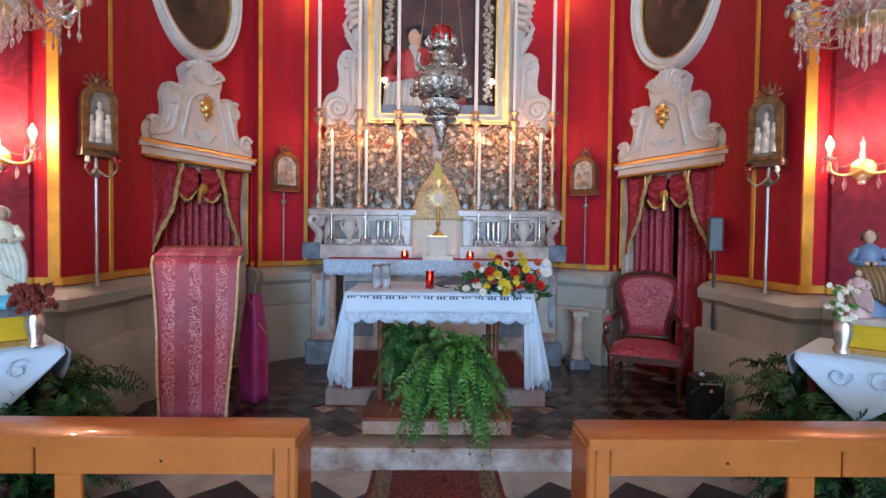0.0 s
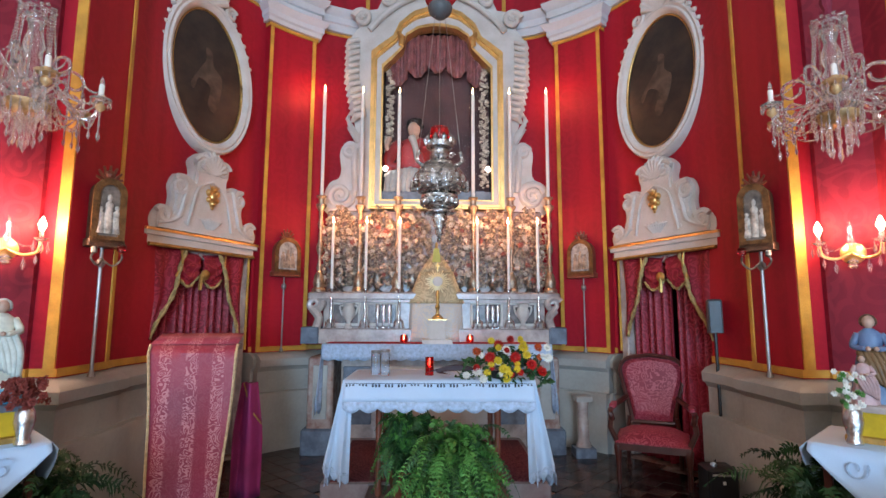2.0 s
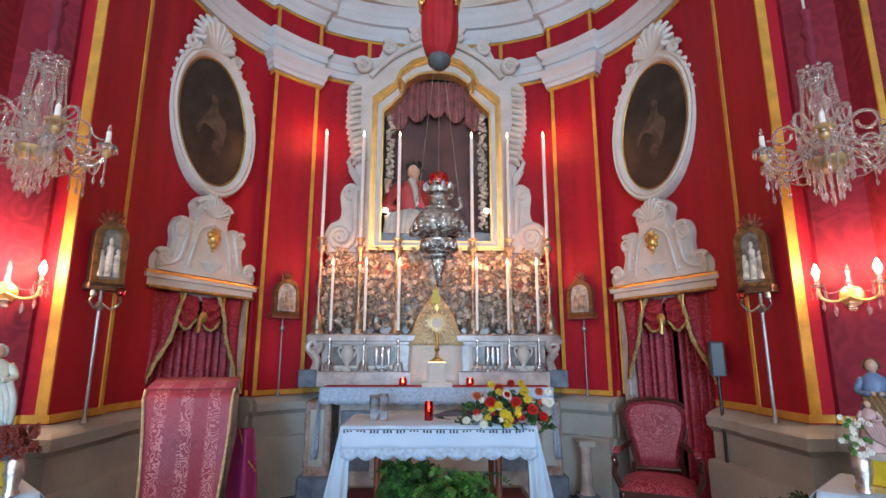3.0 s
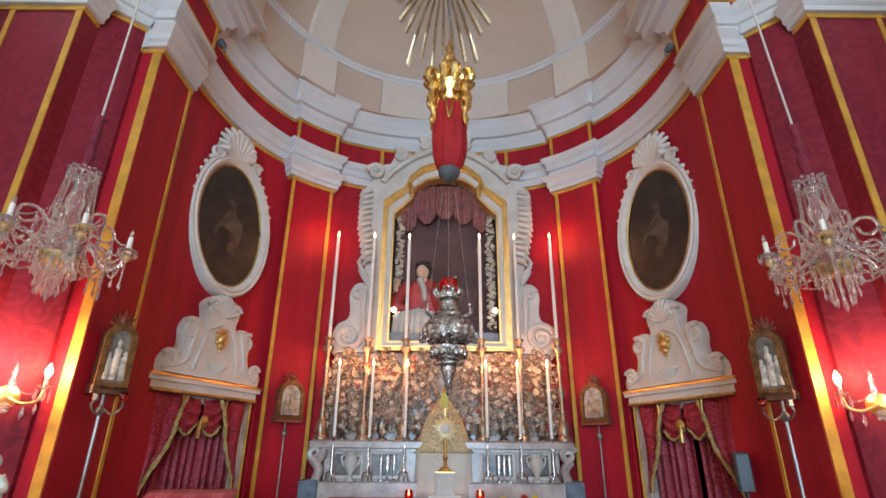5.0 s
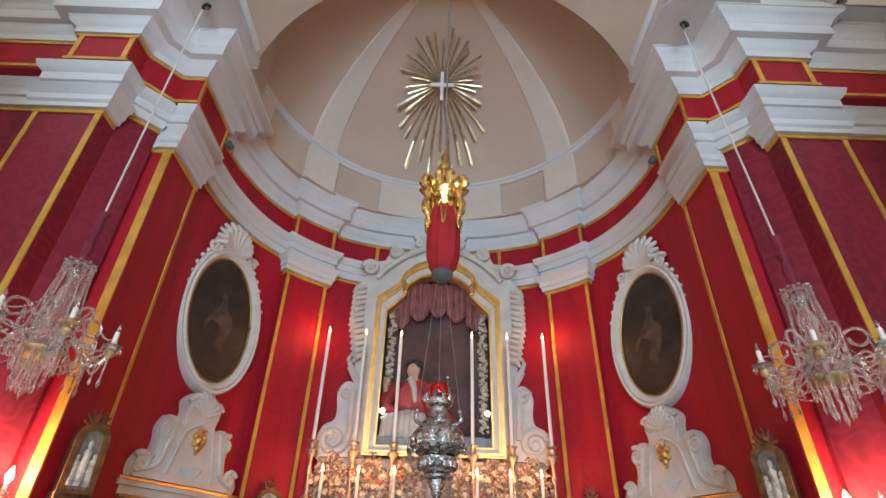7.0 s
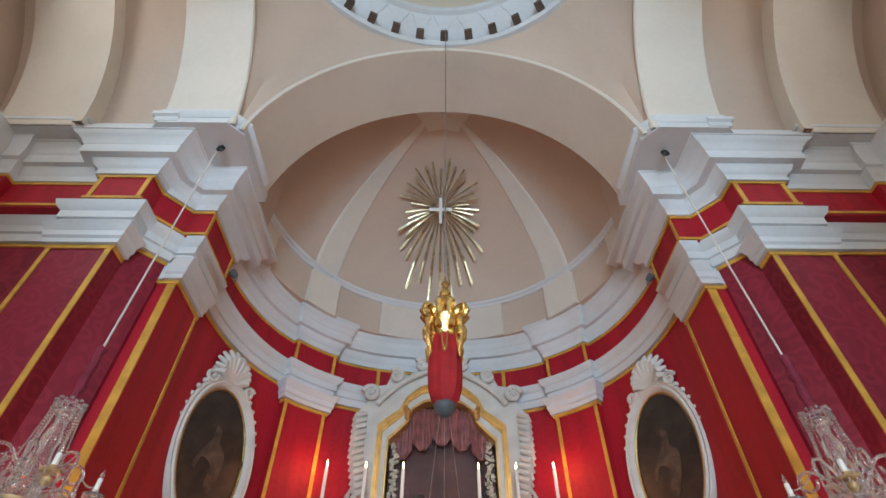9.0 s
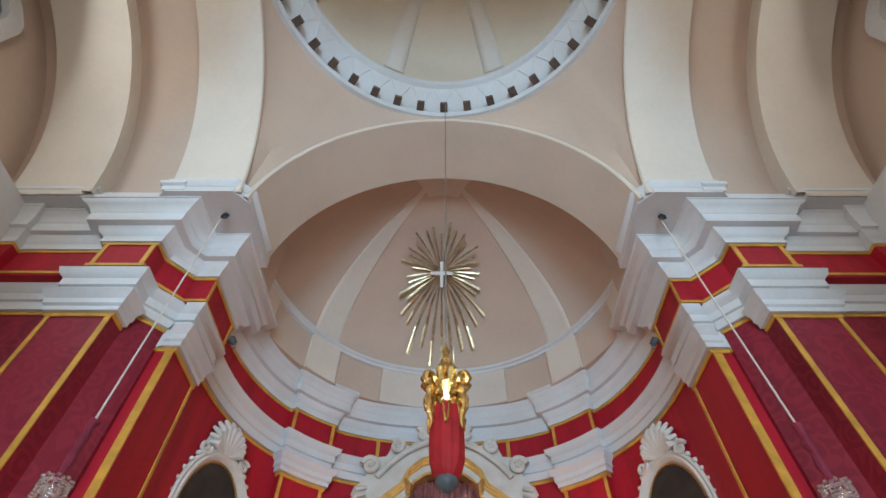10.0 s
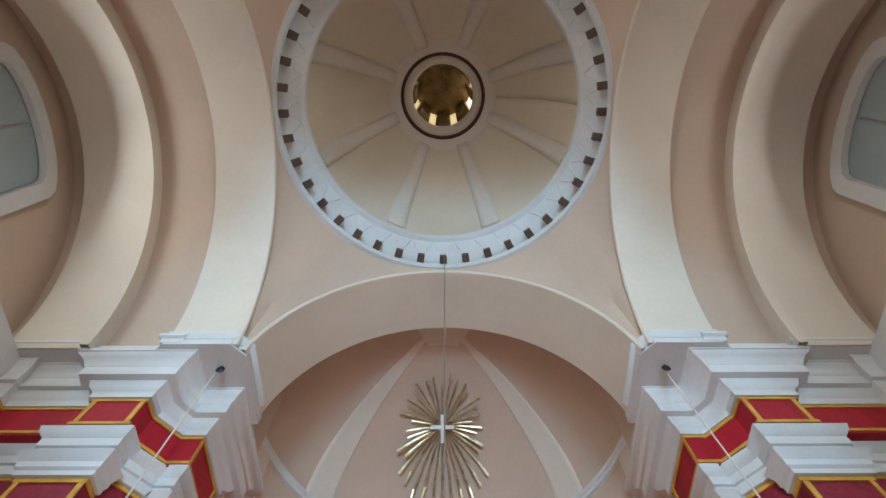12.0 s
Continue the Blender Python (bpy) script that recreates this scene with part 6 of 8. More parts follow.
mc = Matrix(((tx.x, ty.x, nz.x, c0.x), (tx.y, ty.y, nz.y, c0.y), (tx.z, ty.z, nz.z, c0.z), (0, 0, 0, 1)))
cross_mat = material("bright_silver_leaf", (0.90, 0.95, 0.92), 0.3, 0.0, vary=0.04, scale=8)
part("cross", Shape().slab(-0.025, 0.025, -0.20, 0.24, -0.06, -0.02, 0.006, mc).slab(-0.19, 0.19, -0.03, 0.02, -0.062, -0.022, 0.006, mc), cross_mat, sun, "silver cross")

# ---- hanging canopy with its lamp ----
LX, LY = 0.02, 2.85
cano = thing("hanging_canopy", "gilded crown canopy with red velvet sleeve hung from the dome", "canopy", at=pose(LX, LY, 0))
part("cord", Shape().tube([(0, 0, 4.45), (0, 0, 9.05)], 0.006, 6), METAL, cano, "thin steel cord")
CROWNGOLD = material("burnished_gilding", (0.86, 0.56, 0.20), 0.22, 0.95, vary=0.15, scale=14, fine=70, bump=0.4)
part("spire", Shape().lathe([(0.085, 4.08), (0.060, 4.13), (0.072, 4.16), (0.045, 4.20), (0.055, 4.23), (0.030, 4.28), (0.042, 4.31), (0.018, 4.36), (0.030, 4.40), (0.012, 4.44), (0.004, 4.48)], 8), CROWNGOLD, cano)
part("crown", Shape().lathe([(0.085, 3.90), (0.105, 3.93), (0.112, 4.02), (0.130, 4.05), (0.118, 4.08), (0.07, 4.10)], 12), CROWNGOLD, cano)
for i in range(4):
    a = radians(90 * i + 45)
    D3 = lambda r, z, w=0.0: (r * math.cos(a) - w * math.sin(a), r * math.sin(a) + w * math.cos(a), z)
    part("corner_scroll", Shape().tube(smooth_line([D3(0.07, 4.02), D3(0.12, 4.10), D3(0.17, 4.11), D3(0.195, 4.06), D3(0.17, 4.02), D3(0.145, 4.05), D3(0.16, 4.075)], 5), [0.030 - 0.0006 * k for k in range(31)], 7).ball(D3(0.16, 4.06), 0.022, 8), CROWNGOLD, cano)
    part("hanging_leaf", Shape().tube(smooth_line([D3(0.150, 4.03), D3(0.145, 3.94), D3(0.155, 3.86), D3(0.13, 3.78), D3(0.135, 3.72)], 4), [0.022, 0.026, 0.03, 0.024, 0.018, 0.024, 0.026, 0.022, 0.015, 0.020, 0.022, 0.016, 0.012, 0.014, 0.010, 0.006, 0.003], 6), CROWNGOLD, cano)
    for h in (-1, 1):
        part("acanthus", Shape().tube([D3(0.09, 4.06, h * 0.05), D3(0.13, 4.13, h * 0.075), D3(0.105, 4.20, h * 0.06)], [0.026, 0.032, 0.006], 6), CROWNGOLD, cano)
        part("bracket_bud", Shape().ball(D3(0.118, 3.96, h * 0.055), 0.026, 8, 1.3), CROWNGOLD, cano)
for i in range(12):
    a = 2 * math.pi * i / 12
    part("bead", Shape().ball((0.085 * math.cos(a), 0.085 * math.sin(a), 4.12 + 0.02 * (i % 2)), 0.020, 7), CROWNGOLD, cano)

for piece in cano.children:
    if piece.name.split(".")[0] != "cord":
        piece.location.z = -0.075


def sleeve(u, v):
    a = 2 * math.pi * u
    k = min(5, int(v * 6))
    f = v * 6 - k
    rr, zz = (0.075, 0.092, 0.102, 0.106, 0.102, 0.085, 0.052), (0, 0.10, 0.22, 0.34, 0.44, 0.52, 0.57)
    r_, z_ = rr[k] + (rr[k + 1] - rr[k]) * f, zz[k] + (zz[k + 1] - zz[k]) * f
    w = 1 + 0.045 * math.sin(7 * a + 2 * v) + 0.03 * math.sin(13 * a)
    return (r_ * w * math.cos(a), r_ * w * math.sin(a), 3.93 - z_)


part("velvet_sleeve", Shape().grid(sleeve, 60, 18), VELVET, cano, "deep red velvet sleeve")
for i in range(6):
    lap = [(lambda p: (p[0] * 1.06, p[1] * 1.06, p[2]))(sleeve((i + 0.5 * j / 4) / 6 + 0.04, 0.06 + 0.30 * math.sin(math.pi * j / 4))) for j in range(5)]
    part("lappet_edge", Shape().tube(smooth_line(lap, 4), 0.007, 6).ball(lap[2], 0.014, 7, 1.6), CROWNGOLD, cano, "gold edging of the velvet")
part("lower_boss", Shape().lathe([(0.004, 3.29), (0.03, 3.30), (0.062, 3.33), (0.068, 3.36), (0.055, 3.39)], 16), GREYBOX, cano, "dark metal boss")
lamp = thing("sanctuary_lamp", "embossed silver sanctuary lamp with red glass on chains", "hanging lamp", at=pose(LX, LY, 2.042))
part("finial", Shape().lathe([(0.003, 0), (0.012, 0.012), (0.010, 0.028), (0.022, 0.05), (0.018, 0.068), (0.030, 0.09), (0.028, 0.105), (0.042, 0.13), (0.040, 0.148)], 18), EMBOSSED, lamp)
part("lower_cup", Shape().lathe([(0.040, 0.146), (0.080, 0.156), (0.082, 0.166), (0.060, 0.176), (0.083, 0.195), (0.096, 0.235), (0.098, 0.248), (0.085, 0.258)], 24), EMBOSSED, lamp)
part("bowl", Shape().lathe([(0.084, 0.256), (0.112, 0.270), (0.132, 0.300), (0.137, 0.335), (0.130, 0.365), (0.108, 0.395), (0.088, 0.410), (0.084, 0.425), (0.060, 0.440)], 28), EMBOSSED, lamp)
part("neck", Shape().lathe([(0.058, 0.438), (0.046, 0.450), (0.054, 0.465), (0.046, 0.482), (0.050, 0.50), (0.070, 0.512), (0.073, 0.53), (0.066, 0.545), (0.050, 0.545)], 22), EMBOSSED, lamp)
for i in range(16):
    a = 2 * math.pi * i / 16
    part("gadroon", Shape().ball((0.090 * math.cos(a), 0.090 * math.sin(a), 0.215), 0.016, 7, 1.6), EMBOSSED, lamp)
    part("lobe", Shape().ball((0.126 * math.cos(a), 0.126 * math.sin(a), 0.325), 0.021, 8, 1.7), EMBOSSED, lamp)
for i in range(10):
    a = 2 * math.pi * i / 10
    part("gallery_leaf", Shape().tube([(0.066 * math.cos(a), 0.066 * math.sin(a), 0.53), (0.078 * math.cos(a), 0.078 * math.sin(a), 0.555), (0.070 * math.cos(a), 0.070 * math.sin(a), 0.575)], [0.012, 0.014, 0.004], 6), EMBOSSED, lamp)
for i in range(3):
    a = radians(90 + 120 * i)
    part("lamp_arm", Shape().tube(smooth_line([(0.12 * math.cos(a), 0.12 * math.sin(a), 0.28), (0.165 * math.cos(a), 0.165 * math.sin(a), 0.26), (0.16 * math.cos(a), 0.16 * math.sin(a), 0.31)], 4), 0.010, 6), EMBOSSED, lamp)
    part("lamp_handle", Shape().tube(smooth_line([(0.09 * math.cos(a), 0.09 * math.sin(a), 0.40), (0.135 * math.cos(a), 0.135 * math.sin(a), 0.42), (0.125 * math.cos(a), 0.125 * math.sin(a), 0.47)], 4), 0.010, 6), EMBOSSED, lamp)
    part("chain", Shape().tube([(0.125 * math.cos(a), 0.125 * math.sin(a), 0.47), (0.03 * math.cos(a), 0.03 * math.sin(a), 1.27)], 0.0016, 5), DARKSILVER, lamp)
part("red_glass", Shape().lathe([(0.040, 0.54), (0.050, 0.56), (0.053, 0.60), (0.046, 0.625)], 18), REDGLASS, lamp, "red glass cup")

# ---- chandeliers ----
CRYS = bpy.data.materials.new("chandelier_crystal")
CRYS.use_nodes = True
cb = CRYS.node_tree.nodes["Principled BSDF"]
cb.inputs["Base Color"].default_value = (0.98, 0.95, 0.92, 1)
cb.inputs["Roughness"].default_value, cb.inputs["Transmission Weight"].default_value, cb.inputs["IOR"].default_value = 0.04, 0.90, 1.5


def drop(sh, p, s, n=5):
    s *= 0.55
    sh.lathe([(0.001, 0), (0.006 * s, -0.008 * s), (0.002 * s, -0.014 * s), (0.009 * s, -0.035 * s), (0.011 * s, -0.05 * s), (0.001, -0.075 * s)], n, p)


def beads(sh, a, b, sag, n, r):
    a, b = Vector(a), Vector(b)
    for i in range(n + 1):
        t = i / n
        p = a.lerp(b, t) - Vector((0, 0, sag * 4 * t * (1 - t)))
        sh.ball(p, r, 5)


AMBERGLASS = material("amber_gilt_glass", (0.72, 0.46, 0.22), 0.25, 0.35, vary=0.2, scale=20, fine=80, bump=0.3)
ROSEVELVET = material("rose_velvet_cover", (0.24, 0.02, 0.045), 0.8, vary=0.2, scale=8, fine=120, bump=0.4)
chand = thing("chandelier", "crystal chandelier with candle bulbs and hanging drops", "chandelier", "crystal chandeliers", pose(-2.45, 3.18, 2.92))
part("stem", Shape().lathe([(0.03, -0.02), (0.085, 0.01), (0.105, 0.05), (0.085, 0.10), (0.05, 0.14), (0.07, 0.19), (0.062, 0.25), (0.040, 0.30), (0.058, 0.36), (0.048, 0.42), (0.030, 0.46), (0.045, 0.51), (0.055, 0.56), (0.02, 0.60)], 16), CRYS, chand)
part("bowl", Shape().lathe([(0.001, -0.075), (0.05, -0.07), (0.09, -0.05), (0.112, -0.015), (0.116, 0.0), (0.10, 0.0)], 20), AMBERGLASS, chand, "amber gilt glass bowl")
part("crown_ring", Shape().tube([(0.085 * math.cos(2 * math.pi * i / 20), 0.085 * math.sin(2 * math.pi * i / 20), 0.585) for i in range(21)], 0.010, 6), CRYS, chand)
part("suspension", Shape().tube([(0.006 * math.sin(3 * i), 0.005 * math.cos(2 * i), 0.58 + 0.052 * i) for i in range(10)], [0.030 + 0.008 * math.sin(2.3 * i) for i in range(10)], 9), ROSEVELVET, chand, "rose velvet cord cover")
part("wire", Shape().tube([(0, 0, 1.03), (-0.04, 0.07, 3.80)], 0.008, 6), STUCCO, chand, "white hanging cord")
top_beads = Shape()
for k in range(18):
    b = 2 * math.pi * k / 18
    top_beads.ball((0.09 * math.cos(b), 0.09 * math.sin(b), 0.605 + 0.012 * (k % 2)), 0.013, 6)
    drop(top_beads, (0.092 * math.cos(b), 0.092 * math.sin(b), 0.58), 0.9)
for k in range(12):
    b = 2 * math.pi * k / 12
    beads(top_beads, (0.085 * math.cos(b), 0.085 * math.sin(b), 0.575), ((0.135 if k % 2 else 0.10) * math.cos(b), (0.135 if k % 2 else 0.10) * math.sin(b), 0.13), 0.015, 24, 0.0085)
tagged(part("crown_fringe", top_beads, CRYS, chand, "strings of crystal beads from the crown"), kind="stuff")
for i in range(6):
    a = radians(60 * i + 20)
    ca, sa = math.cos(a), math.sin(a)
    P = lambda r, z: (r * ca, r * sa, z)
    part("arm", Shape().tube(smooth_line([P(0.06, 0.02), P(0.13, 0.07), P(0.19, 0.04), P(0.24, -0.04), P(0.30, -0.06), P(0.35, -0.02), P(0.37, 0.05)], 5), [0.016 - 0.0001 * k for k in range(31)], 8), CRYS, chand)
    a3 = a + radians(30)
    Q = lambda r, z: (r * math.cos(a3), r * math.sin(a3), z)
    part("scroll", Shape().tube(smooth_line([Q(0.05, 0.12), Q(0.11, 0.20), Q(0.18, 0.27), Q(0.25, 0.26), Q(0.27, 0.20), Q(0.23, 0.16), Q(0.18, 0.18), Q(0.17, 0.22)], 5), 0.010, 7), CRYS, chand)
    part("low_scroll", Shape().tube(smooth_line([Q(0.08, 0.02), Q(0.15, 0.08), Q(0.22, 0.12), Q(0.26, 0.08), Q(0.23, 0.04), Q(0.20, 0.07)], 5), 0.009, 7), CRYS, chand)
    part("arm_boss", Shape().lathe([(0.006, -0.03), (0.026, -0.012), (0.030, 0.01), (0.016, 0.03)], 10, P(0.37, 0.03)), AMBERGLASS, chand, "amber glass boss")
    part("drip_pan", Shape().lathe([(0.014, 0), (0.054, 0.012), (0.062, 0.024), (0.024, 0.018), (0.020, 0.05)], 14, P(0.37, 0.06)), AMBERGLASS if i % 2 else CRYS, chand)
    cb_ = part("candle_bulb", Shape().lathe([(0.015, 0), (0.015, 0.075), (0.011, 0.08)], 10, P(0.37, 0.10)), WAX, chand, "white candle sleeve with unlit bulb")
    part("bulb", Shape().lathe([(0.009, 0), (0.013, 0.02), (0.002, 0.055)], 8, P(0.37, 0.18)), CRYS, cb_)
    pend = Shape()
    for k in range(9):
        b = 2 * math.pi * k / 9
        drop(pend, (P(0.37, 0)[0] + 0.056 * math.cos(b), P(0.37, 0)[1] + 0.056 * math.sin(b), 0.080), 1.25)
    for k, r_ in enumerate((0.14, 0.20, 0.26, 0.32)):
        z_ = (0.05, 0.02, -0.06, -0.06)[k]
        beads(pend, P(r_, z_), P(r_, z_ - 0.05), 0, 4, 0.007)
        drop(pend, P(r_, z_ - 0.055), 1.7)
    beads(pend, P(0.37, 0.02), P(0.37, -0.10), 0, 8, 0.008)
    drop(pend, P(0.37, -0.105), 2.2)
    beads(pend, P(0.11, 0.02), P(0.35, 0.06), 0.10, 18, 0.0085)
    a2 = radians(60 * i + 80)
    for sag in (0.07, 0.13):
        beads(pend, P(0.37, 0.07), (0.37 * math.cos(a2), 0.37 * math.sin(a2), 0.07), sag, 24, 0.0085)
    beads(pend, Q(0.27, 0.20), Q(0.27, 0.08), 0, 9, 0.007)
    drop(pend, Q(0.27, 0.075), 1.8)
    beads(pend, Q(0.25, 0.26), P(0.37, 0.14), 0.05, 14, 0.007)
    tagged(part("crystal_fringe", pend, CRYS, chand, "strings of crystal beads and drops"), kind="stuff")
bot = Shape()
for k in range(16):
    b = 2 * math.pi * k / 16
    for r_, z_, n_ in ((0.116, -0.01, 4), (0.085, -0.05, 7), (0.05, -0.07, 9)):
        if r_ > 0.1 or k % 2:
            p_ = (r_ * math.cos(b), r_ * math.sin(b), z_)
            beads(bot, p_, (p_[0], p_[1], z_ - 0.013 * n_), 0, n_, 0.0075)
            drop(bot, (p_[0], p_[1], z_ - 0.013 * n_ - 0.005), 1.9)
beads(bot, (0, 0, -0.075), (0, 0, -0.19), 0, 8, 0.009)
drop(bot, (0, 0, -0.195), 2.8)
tagged(part("lower_fringe", bot, CRYS, chand, "fringe of crystal drops"), kind="stuff")
copy_thing(chand, pose(2.47, 3.18, 2.90, 0, 0, 31))

# ---- wall sconces ----
def sconce(s):
    e = Vector((0.23, 0.24)) if s < 0 else Vector((0.23, -0.24))
    M = on_wall(s * 2.905, 3.68, 2.10, (e.x, e.y))
    t = thing("wall_sconce", "gilt and crystal wall sconce with lit bulbs", "wall lamp", "wall sconces", M)
    part("backplate", Shape().lathe([(0.001, 0.035), (0.04, 0.03), (0.07, 0.015), (0.075, 0.0)], 18, (0, 0, 0), pose(0, 0, 0, 90)), GOLD, t)
    part("finial", Shape().lathe([(0.012, 0.0), (0.02, 0.05), (0.010, 0.09), (0.016, 0.12), (0.003, 0.18)], 8, (0, -0.05, 0.04)), CRYS, t)
    part("stem_crystal", Shape().lathe([(0.01, 0), (0.03, 0.015), (0.022, 0.03), (0.034, 0.05), (0.012, 0.07)], 10, (0, -0.05, -0.11)), CRYS, t)
    swag_ = Shape()
    for h in (-1, 1):
        beads(swag_, (h * 0.17, -0.12, 0.06), (0, -0.06, 0.10), 0.06, 14, 0.006)
    tagged(part("bead_swag", swag_, CRYS, t, "strings of crystal beads"), kind="stuff")
    for h in (-1, 1):
        part("arm", Shape().tube(smooth_line([(0, -0.04, 0), (h * 0.08, -0.09, -0.04), (h * 0.15, -0.12, -0.02), (h * 0.17, -0.12, 0.05)], 5), 0.010, 7), GOLD, t)
        part("cup", Shape().lathe([(0.01, 0), (0.04, 0.02), (0.045, 0.03), (0.015, 0.03), (0.014, 0.08)], 12, (h * 0.17, -0.12, 0.05)), CRYS, t)
        part("bulb", Shape().lathe([(0.010, 0), (0.022, 0.03), (0.024, 0.045), (0.010, 0.085), (0.002, 0.10)], 12, (h * 0.17, -0.12, 0.13)), BULB, t, "glowing candle bulb")
        pd = Shape()
        for k in range(4):
            b = math.pi / 2 * k
            drop(pd, (h * 0.17 + 0.04 * math.cos(b), -0.12 + 0.04 * math.sin(b), 0.06), 2.2)
        drop(pd, (h * 0.09, -0.09, -0.04), 2.6)
        drop(pd, (h * 0.15, -0.12, -0.02), 2.2)
        tagged(part("crystal_fringe", pd, CRYS, t, "crystal drops"), kind="stuff")
        point_lamp("sconce_light", M @ Vector((h * 0.17, -0.16, 0.19)), 27.0 if s < 0 else 16.0, (1.0, 0.62, 0.38), 0.03)


sconce(-1)
sconce(1)
for s in (-1, 1):
    sp = thing("spotlight", "small grey spotlight on the architrave", "spotlight", "cornice spotlights", pose(s * 2.36, 4.42, FRIEZE + 0.02))
    part("bracket", Shape().box(-0.015, 0.015, -0.015, 0.015, 0, 0.05), METAL, sp)
    part("head", Shape().lathe([(0.03, 0), (0.045, 0.05), (0.045, 0.09), (0.02, 0.10)], 12, (0, 0, 0), pose(0, 0, 0.05, 60, 0, s * 40)), GREYBOX, sp)
    ey = thing("cord_eye", "round dark iron eye holding the chandelier cord", "hook", "chandelier hooks", pose(s * 2.40, 3.17, 6.53))
    part("ring", Shape().lathe([(0.03, -0.02), (0.05, 0), (0.03, 0.02)], 14, (0, 0, 0), pose(0, 0, 0, 90)), BLACK, ey)
    part("stalk", Shape().tube([(0, 0, 0.01), (0, 0, 0.07)], 0.012, 6), BLACK, ey)

# ---- free-standing altar table ----
plat = thing("wooden_platform", "low red-brown wooden platform under the altar table", "platform", at=pose(0.03, 4.35, FLOOR))
part("top_board", Shape().slab(-0.56, 0.56, -0.40, 0.45, 0.10, 0.13, 0.008), LEGWOOD, plat)
part("side_board", Shape().slab(-0.55, 0.55, -0.385, 0.44, 0.0, 0.10, 0.004), material("worn_reddish_board", (0.26, 0.13, 0.085), 0.4, vary=0.2, scale=5, fine=40, tint=(0.40, 0.30, 0.25)), plat, "worn front board")
table = thing("altar_table", "wooden altar table with slim turned red-brown legs", "table", at=pose(0.04, 4.62, 0))
part("tabletop", Shape().slab(-0.70, 0.70, -0.34, 0.34, 1.10, 1.155, 0.008), LEGWOOD, table)
for x in (-0.47, 0.46):
    for y in (-0.27, 0.27):
        part("leg", Shape().lathe([(0.022, 0.15 if y > 0 else 0.28), (0.026, 0.34), (0.02, 0.40), (0.026, 0.9), (0.03, 1.02), (0.03, 1.10)], 10, (x, y, 0)), LEGWOOD, table)
cl = thing("altar_tablecloth", "white linen tablecloth with dark drawn-thread band and lace hem", "tablecloth", at=pose(0.04, 4.62, 0))
W, DP, ZT = 0.735, 0.375, 1.165


def hem(u):
    return 0.030 * abs(math.sin(u * math.pi * 11))


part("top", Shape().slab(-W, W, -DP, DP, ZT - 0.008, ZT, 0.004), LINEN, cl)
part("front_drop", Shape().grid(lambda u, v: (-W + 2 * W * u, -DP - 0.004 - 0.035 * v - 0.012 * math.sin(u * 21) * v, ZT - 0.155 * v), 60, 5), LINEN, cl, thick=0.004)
part("lace_hem", Shape().grid(lambda u, v: (-W + 2 * W * u, -DP - 0.040 - 0.012 * math.sin(u * 21), ZT - 0.155 - (0.055 + hem(u)) * v), 132, 3), LACE, cl, "white lace hem with scallops", thick=0.003)
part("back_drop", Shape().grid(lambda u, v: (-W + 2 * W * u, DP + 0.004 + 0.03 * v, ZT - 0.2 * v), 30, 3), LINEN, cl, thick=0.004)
bars = Shape()
DARKTHREAD = material("dark_openwork", (0.05, 0.06, 0.09), 0.9)
for i in range(58):
    x = -0.71 + 1.42 * i / 57
    if i % 4 != 3:
        bars.box(x - 0.007, x + 0.007, -DP - 0.0175 - 0.001, -DP - 0.012, ZT - 0.052, ZT - 0.030)
bars.box(-0.72, 0.72, -DP - 0.0145, -DP - 0.010, ZT - 0.027, ZT - 0.023)
tagged(part("openwork_band", bars, DARKTHREAD, cl, "dark drawn-thread openwork"), kind="stuff")
for s in (-1, 1):
    def side(u, v, s=s):
        z_end = 0.42 + 0.16 * abs(u - 0.35) + 0.025 * abs(math.sin(u * 22))
        f = 0.05 * math.sin(u * 13 + 1.1 * s) * v
        return (s * (W + 0.006 + 0.10 * v + 0.6 * f), -DP - 0.06 * v + (2 * DP) * u + 0.03 * math.sin(v * 4 + u * 7) * v, ZT + (z_end - ZT) * v)
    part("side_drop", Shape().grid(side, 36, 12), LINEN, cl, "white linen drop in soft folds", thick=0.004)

    def side_lace(u, v, s=s):
        p = Vector(side(u, 1.0))
        return (p.x + s * 0.004, p.y, p.z - (0.06 + 0.02 * abs(math.sin(u * 30))) * v)
    part("side_lace", Shape().grid(side_lace, 60, 2), LACE, cl, "lace edging", thick=0.003)
    # front corner fold
    def fold(u, v, s=s):
        x = (W - 0.07 + 0.075 * u) * (1 - v) + (0.675 + 0.20 * u) * v + 0.012 * math.sin(u * 11) * v
        z = ZT - 0.004 + (0.43 + 0.10 * u ** 2 + 0.025 * abs(math.sin(u * 12)) - ZT) * v
        return (s * x, -DP - 0.010 - 0.05 * v + 0.028 * math.sin(u * 10 + 2 * v) * v, z)
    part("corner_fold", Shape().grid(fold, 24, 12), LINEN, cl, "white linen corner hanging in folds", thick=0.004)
    part("corner_lace", Shape().grid(lambda u, v, s=s: tuple(Vector(fold(u, 0.93 + 0.07 * v)) + Vector((0, -0.006, -0.03 * v * abs(math.sin(u * 19))))), 48, 3), LACE, cl, "lace edging", thick=0.003)

